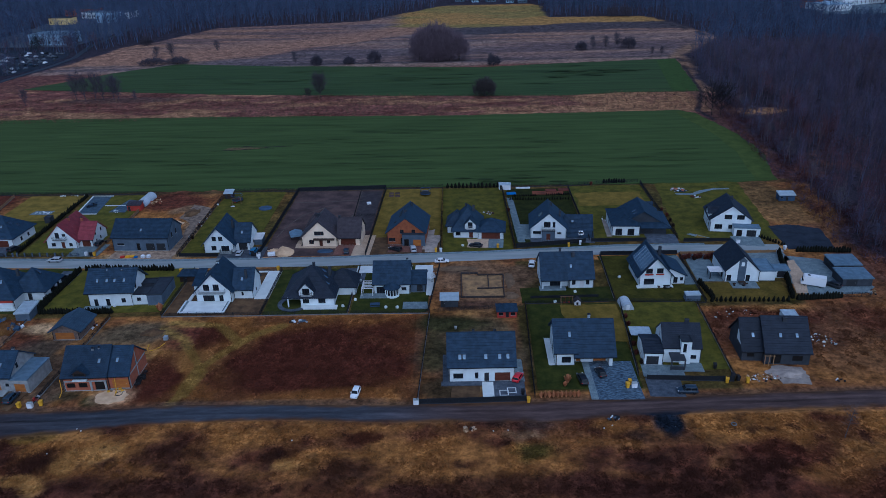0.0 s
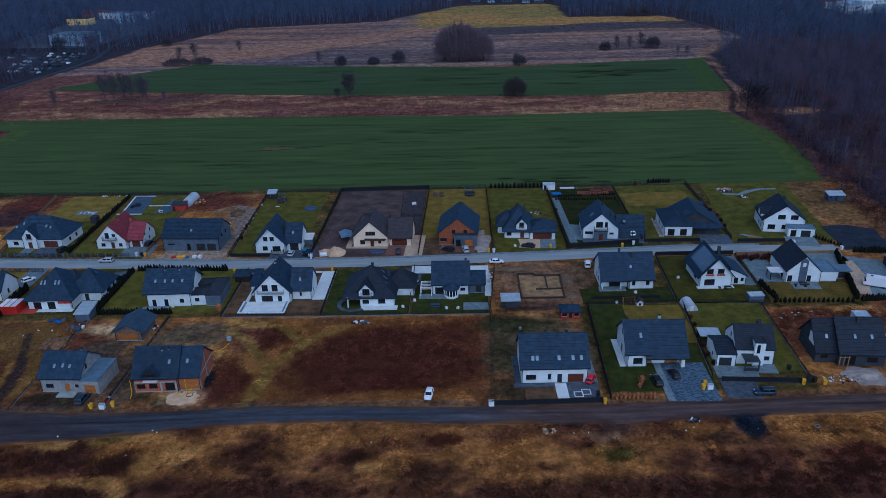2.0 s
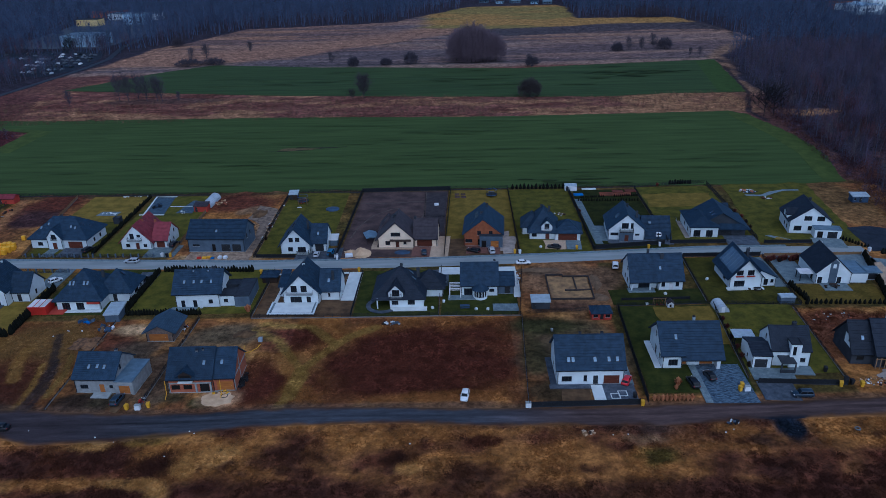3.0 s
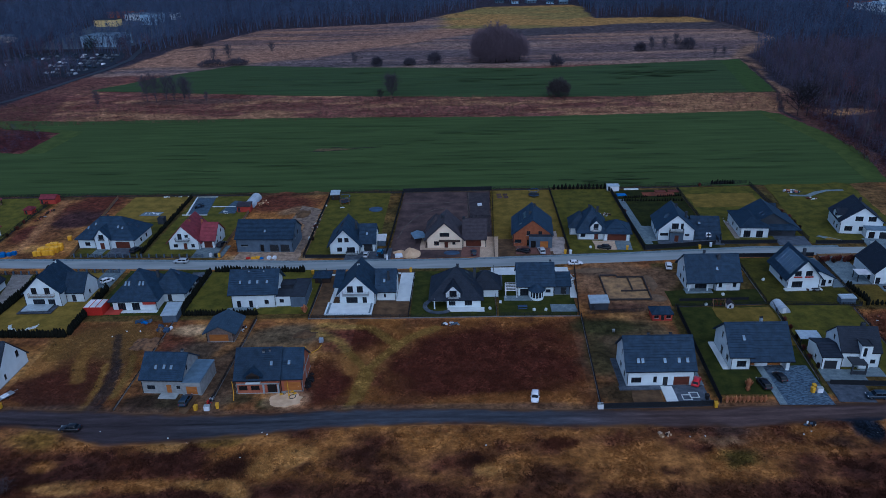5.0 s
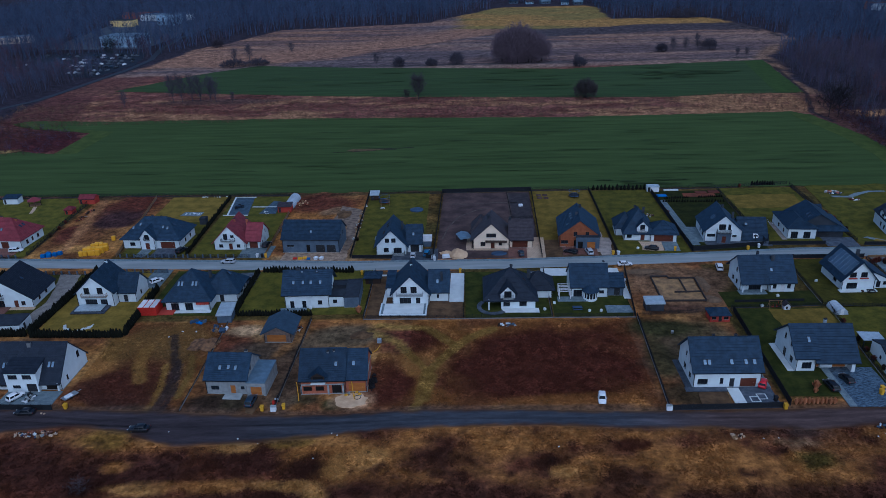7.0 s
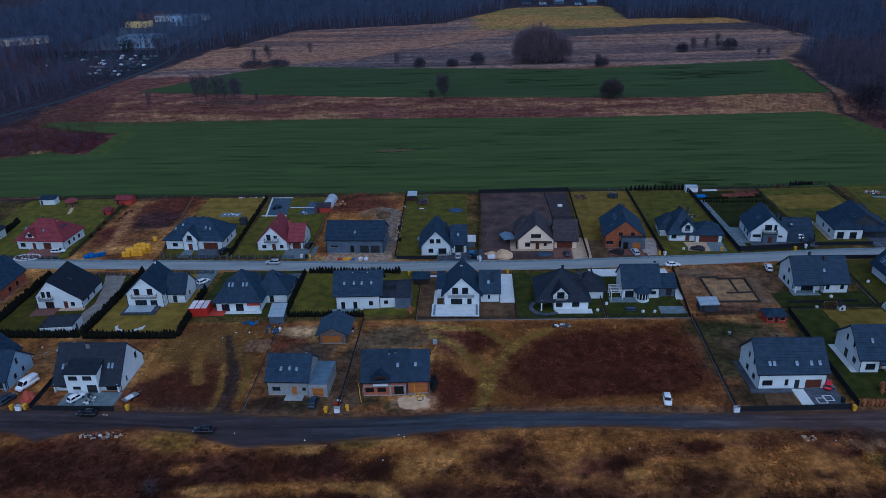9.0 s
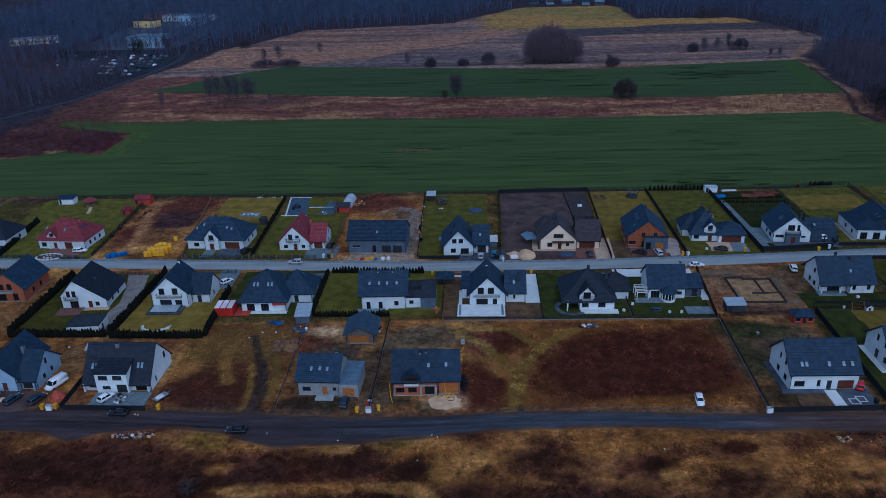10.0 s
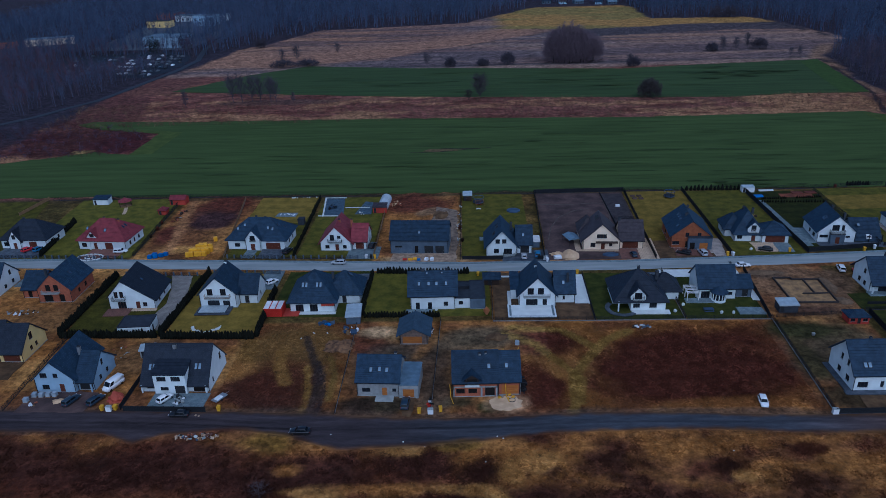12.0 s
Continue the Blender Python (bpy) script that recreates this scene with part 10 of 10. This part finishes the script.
far_hall(-391, 698, -8, 36, 26, 9.5, PALE_BLUE, ROOF_BLUE, "pale flat-roofed works building in the woods", 1, 9), far_hall(-449, 852, -8, 26, 14, 7, YELLOW_R, ROOF_BR, "yellow fronted hall in the works yard", 1, 13)
far_hall(-436, 905, -8, 62, 18, 7, WHITE, ROOF_BLUE, "long pale hall in the works yard", 1, 7), far_hall(-398, 858, -8, 24, 18, 11, PALE_BLUE, ROOF_BLUE, "two-storey pale blue building behind the yard", 2, 6), far_hall(-470, 935, -8, 40, 16, 8, BRICK_R, ROOF_BR, "brown roofed hall among the trees", 1, 8)
far_hall(-520, 728, 22, 44, 15, 6, CREAM, ROOF_BLUE, "long low shed in the woods", 1, 7), far_hall(-552, 716, 22, 26, 14, 5.5, BRICK_R, ROOF_BR, "brown roofed shed in the woods", 1, 8), far_hall(-600, 690, 18, 60, 18, 5, GREY_R, ROOF_BLUE, "grey low shed in the woods", 1, 10)
far_hall(394, 800, 20, 27, 36, 6.5, WHITE, PALE_BLUE, "white warehouse with a pale roof beyond the wood", 1, 13), far_hall(384, 830, 20, 18, 14, 8, BRICK_O, ROOF_RED, "small orange hall beyond the wood"), far_hall(470, 800, 20, 60, 24, 8, PALE_BLUE, ROOF_BLUE, "pale warehouse beyond the wood"), far_hall(430, 850, 20, 60, 16, 7, WHITE, ROOF_BLUE, "white hall beyond the wood")
sheet("car_park", [(-438, 575), (-392, 560), (-330, 548), (-321, 575), (-320, 620), (-334, 664), (-372, 676), (-438, 662)], 0.1, GRAVEL_D, "dark car park in the woods", 2, 6, "car park"), sheet("works_yard", [(-440, 690), (-346, 684), (-340, 760), (-370, 900), (-460, 900)], 0.1, PAVER_D, "grey works yard in the woods", 2, 6, "yard"), sheet("warehouse_yard", [(380, 780), (520, 780), (540, 860), (390, 860)], 0.1, PAVER, "pale yard between warehouses", 2, 6, "yard")
ribbon("far_road", [(-380, 385), (-349, 429), (-340, 452), (-331, 470), (-327, 490), (-321, 534), (-315, 578), (-314, 620), (-328, 682), (-334, 760), (-350, 900)], 5.0, 0.14, FELT, "narrow distant road along the wood", 0.4, "road")
q = random.Random(8)
tone = [SILVER, GREY_C, BLACK_C, GREY_C, DKBLUE, BLACK_C, WHITE_C]


def far_car_mesh(c):
    g = Geo()
    g.box(-2.2, -0.88, 0.25, 2.2, 0.88, 0.85, taper=0.06), g.box(-1.7, -0.8, 0.85, 0.9, 0.8, 1.45, taper=0.22)
    return g.mesh("car", paint(*c))


for row in range(7):
    for k in range(19):
        if q.random() < 0.28 + 0.5 * ramp01(np.array(float(k)), 6, 16):
            c = q.randrange(7)
            x, y = -424 + k * 5.2 + row * 1.2 + q.uniform(-0.5, 0.5), 586 + row * 13 - k * 1.5 + q.uniform(-2.5, 2.5)
            if x < np.interp(y, [540, 578, 620, 670], [-332, -326, -325, -340]):
                tagged(new("car", shared(("farcar", c), lambda: far_car_mesh(tone[c]))), "parked car on the distant car park", "car", "cars on the distant car park").matrix_world = pose(x, y, 0.12, 0, 0, 80 + q.choice((0, 0, 60)) + q.uniform(-14, 14))

for k, (x, y, hh) in enumerate(((-382, 690, 11), (-378, 689, 13), (-374, 690, 10), (-369, 662, 9), (-364, 662, 12), (-352, 690, 13), (-347, 700, 14), (-349, 689, 9))):
    dome_bush(x, y, 2.2, hh, 700, "dark evergreen beside the works building", 310 + k, (0.014, 0.022, 0.02), 0.9, "conifer", "tree")
for k, (x, y, w, wl, rf) in enumerate(((6, 992, 11, GREY_R, ROOF_D), (27, 980, 9, PALE_BLUE, ROOF_BR), (46, 978, 12, GREY_R, ROOF_BLUE), (69, 966, 9, PALE_BLUE, ROOF_D), (84, 960, 11, GREY_R, ROOF_BLUE))):
    s = House("small pale house beyond the yellow meadow", x, y, 12 * (k % 3) - 10, wall=wl, roof=rf, name="house", category="house")
    s.block(0, 0, w, 9, 3.2, 6.8, "gx", "S 1.5 1.0 1.4 1.4; S 4.5 0.1 1.0 2.1 door; S 7.5 1.0 1.4 1.4", plinth=False)
ribbon("court_edge", [(-145.2, 257.6), (-147.4, 278), (-139.2, 277.6)], 0.6, 0.2, PAVER_W, "pale stone edge of the paved garden court", 0, "edging"), ribbon("court_edge", [(-147, 258.2), (-137.4, 257.8)], 0.5, 0.22, PAVER_W, "pale stone edge of the paved garden court", 0, "edging")
ribbon("court_edge", [(-138, 266.6), (-128.6, 266.2)], 0.5, 0.2, PAVER_W, "pale stone edge across the garden", 0, "edging")

# ---- small garden and site things ----
def block_thing(name, x, y, rot, w, d, hh, m, label, category, group="", z=0.04, edge=0.06):
    """A small solid with eased upper edges."""
    g = Geo()
    rect = lambda e, zz: [(-w / 2 + e, -d / 2 + e, zz), (w / 2 - e, -d / 2 + e, zz), (w / 2 - e, d / 2 - e, zz), (-w / 2 + e, d / 2 - e, zz)]
    g.loft([rect(0, 0), rect(0, hh - edge), rect(edge, hh)])
    return solid(name, g, m, pose(x, y, z, 0, 0, rot), label, category, group)


def garden_table(x, y, rot, m, label, w=1.8, d=0.9):
    ob = thing("garden_table", pose(x, y, 0.05, 0, 0, rot), label, "table")
    g = Geo()
    g.box(-w / 2, -d / 2, 0.7, w / 2, d / 2, 0.76, taper=0.02)
    part("tabletop", g, m, ob)
    for sx in (-1, 1):
        for sy in (-1, 1):
            g = Geo()
            g.box(sx * (w / 2 - 0.12) - 0.04, sy * (d / 2 - 0.1) - 0.04, 0, sx * (w / 2 - 0.12) + 0.04, sy * (d / 2 - 0.1) + 0.04, 0.7)
            part("leg", g, m, ob)
    for sy in (-1, 1):
        g = Geo()
        g.box(-w / 2 + 0.1, sy * (d / 2 + 0.35) - 0.18, 0.4, w / 2 - 0.1, sy * (d / 2 + 0.35) + 0.18, 0.46)
        part("bench_board", g, m, ob)


# pale garden stones and lamps on the lawns before the street
for k, (x, y) in enumerate(((-31.7, 184.9), (-22.7, 180.1), (-19.5, 180.0), (-31.9, 201.2), (-34.8, 181.3), (-31.5, 197.0), (31.0, 187.2), (45.5, 196.0), (62.0, 183.4), (-1.6, 234.0), (-0.4, 221.4), (-100.2, 184.0), (24.5, 181.4))):
    block_thing("garden_stone", x, y, 31 * k, 0.7, 0.6, 0.75, PAVER_W, "pale stone standing on the lawn", "stone", "pale garden stones", edge=0.2)
garden_table(-25.8, 181.4, 2, TARP_B, "blue garden table with benches on the lawn", 2.6, 1.2), garden_table(-142.4, 266.4, 6, METAL_D, "dark garden table on the paved court", 2.4, 1.2)
garden_table(57.6, 188.8, 0, METAL_D, "dark garden table on the pale terrace", 1.8, 1.0), garden_table(79.6, 190.4, -3, TIMBER_D, "brown timber table on the slab terrace", 2.0, 1.0)
for k, (x, y) in enumerate(((-27.4, 273.4), (-25.0, 273.3), (-27.2, 270.5), (-24.8, 270.3))):
    block_thing("raised_bed", x, y, 0, 1.8, 1.5, 0.35, SOIL, "dark square raised bed on the lawn", "raised bed", "raised beds")
block_thing("covered_sandpit", 19.5, 270.4, 3, 3.6, 2.2, 0.5, PLASTIC_B, "bright blue covered box by the hedge", "sandpit", edge=0.2)
for x, w in ((24.6, 5.6),):
    block_thing("raised_bed", x, 276.6, 1, w, 1.1, 0.4, PAVER_W, "long pale edged bed by the field", "raised bed")
for x, y in ((35.2, 273.2), (40.2, 273.6)):
    block_thing("raised_bed", x, y, 0, 4.2, 2.6, 0.3, LEAF_R, "rust-red planted bed by the field", "raised bed")
hedge([(19.4, 267.4), (29, 267.6)], "low clipped dark hedge across the garden", 0.45, 0.7, seed=21), hedge([(32.6, 267.8), (42, 268.2)], "low clipped dark hedge across the garden", 0.45, 0.7, seed=22)
sheet("garden_path", [(17.3, 266), (19.6, 266), (20.4, 223.4), (17.9, 223.6)], 0.09, PAVER, "grey slab path along the dark fence", 0, 1, "path")
sheet("garden_path", [(-13.4, 234), (-9.8, 236), (-10.4, 219.4), (-14.2, 219.2)], 0.09, GRAVEL, "pale gravel walk beside the brick house", 0.2, 1.5, "path")
sheet("side_yard", [(-39.2, 276.4), (-31.2, 276.6), (-32.3, 236), (-38.8, 236)], 0.075, mat("dark_grit", (0.07, 0.058, 0.06), (0.04, 0.034, 0.037), scale=2, fine=2, bump=0.5, vary=0.4), "dark gravelled strip of the bare garden", 0.1, 2, "gravel"), block_thing("garden_chest", -35.2, 262.4, 12, 1.6, 0.9, 0.8, PLASTIC_W, "white garden chest on the dark gravel", "chest")
fence([(-39.3, 236), (-39.6, 277)], "low dark wire fence within the bare garden", "mesh", 1.0, False), fence([(-39.2, 250), (-31.8, 250)], "low dark wire fence within the bare garden", "mesh", 1.0, False)
ribbon("forecourt_strip", [(-84, 204.6), (-77, 204.4), (-61, 204.9)], 1.0, 0.13, PAVER_W, "pale paved strip along the street", 0, "paving")
sheet("sandy_forecourt", [(-116, 222.6), (-116.6, 216.2), (-95.2, 215.6), (-95, 222), (-101, 223)], 0.08, mat("trodden_sand", (0.36, 0.26, 0.175), (0.17, 0.12, 0.085), scale=1.6, fine=2.0, bump=0.5, vary=0.4, rough=0.95), "trodden sandy forecourt of the unfinished house", 0.5, 2, "sand")
sheet("sandy_side_track", [(-97.6, 222), (-94.6, 222), (-94.9, 262), (-103, 266), (-104, 252), (-98, 246)], 0.07, mat("trodden_gravel", (0.24, 0.18, 0.13), (0.1, 0.075, 0.06), scale=1.6, fine=2.0, bump=0.5, vary=0.45, rough=0.95), "stony track beside the unfinished house", 0.7, 2, "track")
for x in (-104.6, -102.8):
    block_thing("bulk_bag", x, 217.4, 8 * x, 1.1, 1.1, 1.0, PLASTIC_W, "white bulk bag on the sandy forecourt", "bag", "bulk bags", edge=0.25)
block_thing("cement_mixer_box", -62.6, 217.2, 10, 2.4, 1.4, 1.0, PLASTIC_W, "white builder's trailer box beside the sand heap", "trailer", edge=0.2)
# canopy behind the sand heap, beside the cream house
ob = thing("canopy_tent", pose(-56.6, 229.6, 0, 0, 0, 18), "pale blue sheet canopy beside the cream house", "canopy")
g = Geo()
g.loft([[(-2.2, -2.8, 2.2), (2.2, -2.8, 2.2), (2.2, 2.8, 2.2), (-2.2, 2.8, 2.2)], [(-0.1, -2.8, 2.9), (0.1, -2.8, 2.9), (0.1, 2.8, 2.9), (-0.1, 2.8, 2.9)]])
part("cover", g, ROOF_BLUE, ob)
for sx in (-2.0, 2.0):
    for sy in (-2.6, 2.6):
        g = Geo()
        g.tube((sx, sy, 0), (sx, sy, 2.25), 0.06, n=6)
        part("pole", g, METAL_D, ob)
shed(-70.2, 226.0, 0, 2.6, 4.2, 2.1, GREY_R, FRAME_W, "small side store with a white roof", "shed", 0.3, opens="")
trampoline(-87.0, 268.6, 2.1, "dark netted trampoline in the garden corner"), litter(-87.2, 262.4, 0.8, 0.6, 4, "white garden toys on the lawn", 40, [PLASTIC_W], 0.9)
# oval rockery before the red-roofed house, path to the gazebo
sheet("flower_bed", [(-217.6 + 4.2 * math.cos(6.2832 * k / 18), 223.6 + 2.5 * math.sin(6.2832 * k / 18)) for k in range(18)], 0.13, PAVER_R, "oval rockery bed before the red-roofed house", 0, 1, "bed")
for k in range(26):
    t = 6.2832 * k / 18
    a, b = (4.2, 2.5) if k < 18 else (1.7, 1.0)
    t = t if k < 18 else 6.2832 * (k - 18) / 8
    block_thing("edging_stone", -217.6 + a * math.cos(t), 223.6 + b * math.sin(t), math.degrees(t) + 90, 1.1 if k < 18 else 0.9, 0.5, 0.35, PAVER_W, "white edging stone of the oval rockery", "stone", "stones of the rockery", 0.06, 0.12)
ribbon("garden_path", [(-223.6, 264), (-224.4, 267.5), (-225.6, 271.2)], 1.3, 0.1, PAVER_B, "pale path to the gazebo", 0, "path")
fence([(-262, 282), (-264.5, 264)], "weathered board fence at the garden's corner", "wood", 1.6, False)
litter(-219.5, 185.6, 5.0, 1.4, 26, "boards and rubble before the brick house", 41, [WOOD, TIMBER_D, CONCRETE, PLASTIC_W], 0.8), litter(-100.1, 140.4, 0.7, 1.5, 14, "red and white drums beside the fence", 42, [PLASTIC_R, PLASTIC_W, PLASTIC_K], 0.7), litter(-200.6, 262, 1.0, 9, 26, "low shrubs and stones along the plot's edge", 43, [TIMBER_D, LEAF_R, CONCRETE, BRICK_R], 0.9)
litter(-152.1, 136.2, 0.5, 0.4, 3, "pinkish stones on the dirt road's edge", 44, [PAVER_B], 0.6), litter(50, 236, 0.8, 9, 18, "pale edging stones along the bed", 45, [PAVER_W, CONCRETE], 0.5)
for k in range(9):
    tagged(new("shrub", shared(("twigshrub", k % 3), lambda: tuft_mesh(140 + k, 2.0, 1.1, LEAF_R))), "reddish bare shrub along the street", "shrub", "shrubs along the street").matrix_world = pose(67.6 + k * 1.15, 207.6 + 0.5 * (k % 3), 0, 0, 0, 50 * k)
# a bicycle-sized coil and a sack row by the boarded garage
g = Geo()
g.loft([tor(6.2832 * k / 18, 0.75, 0.08) for k in range(19)], caps=False)
solid("pipe_coil", g, PLASTIC_K, pose(-81.6, 141.2, 0.06), "black coil of pipe lying by the sand", "pipe")
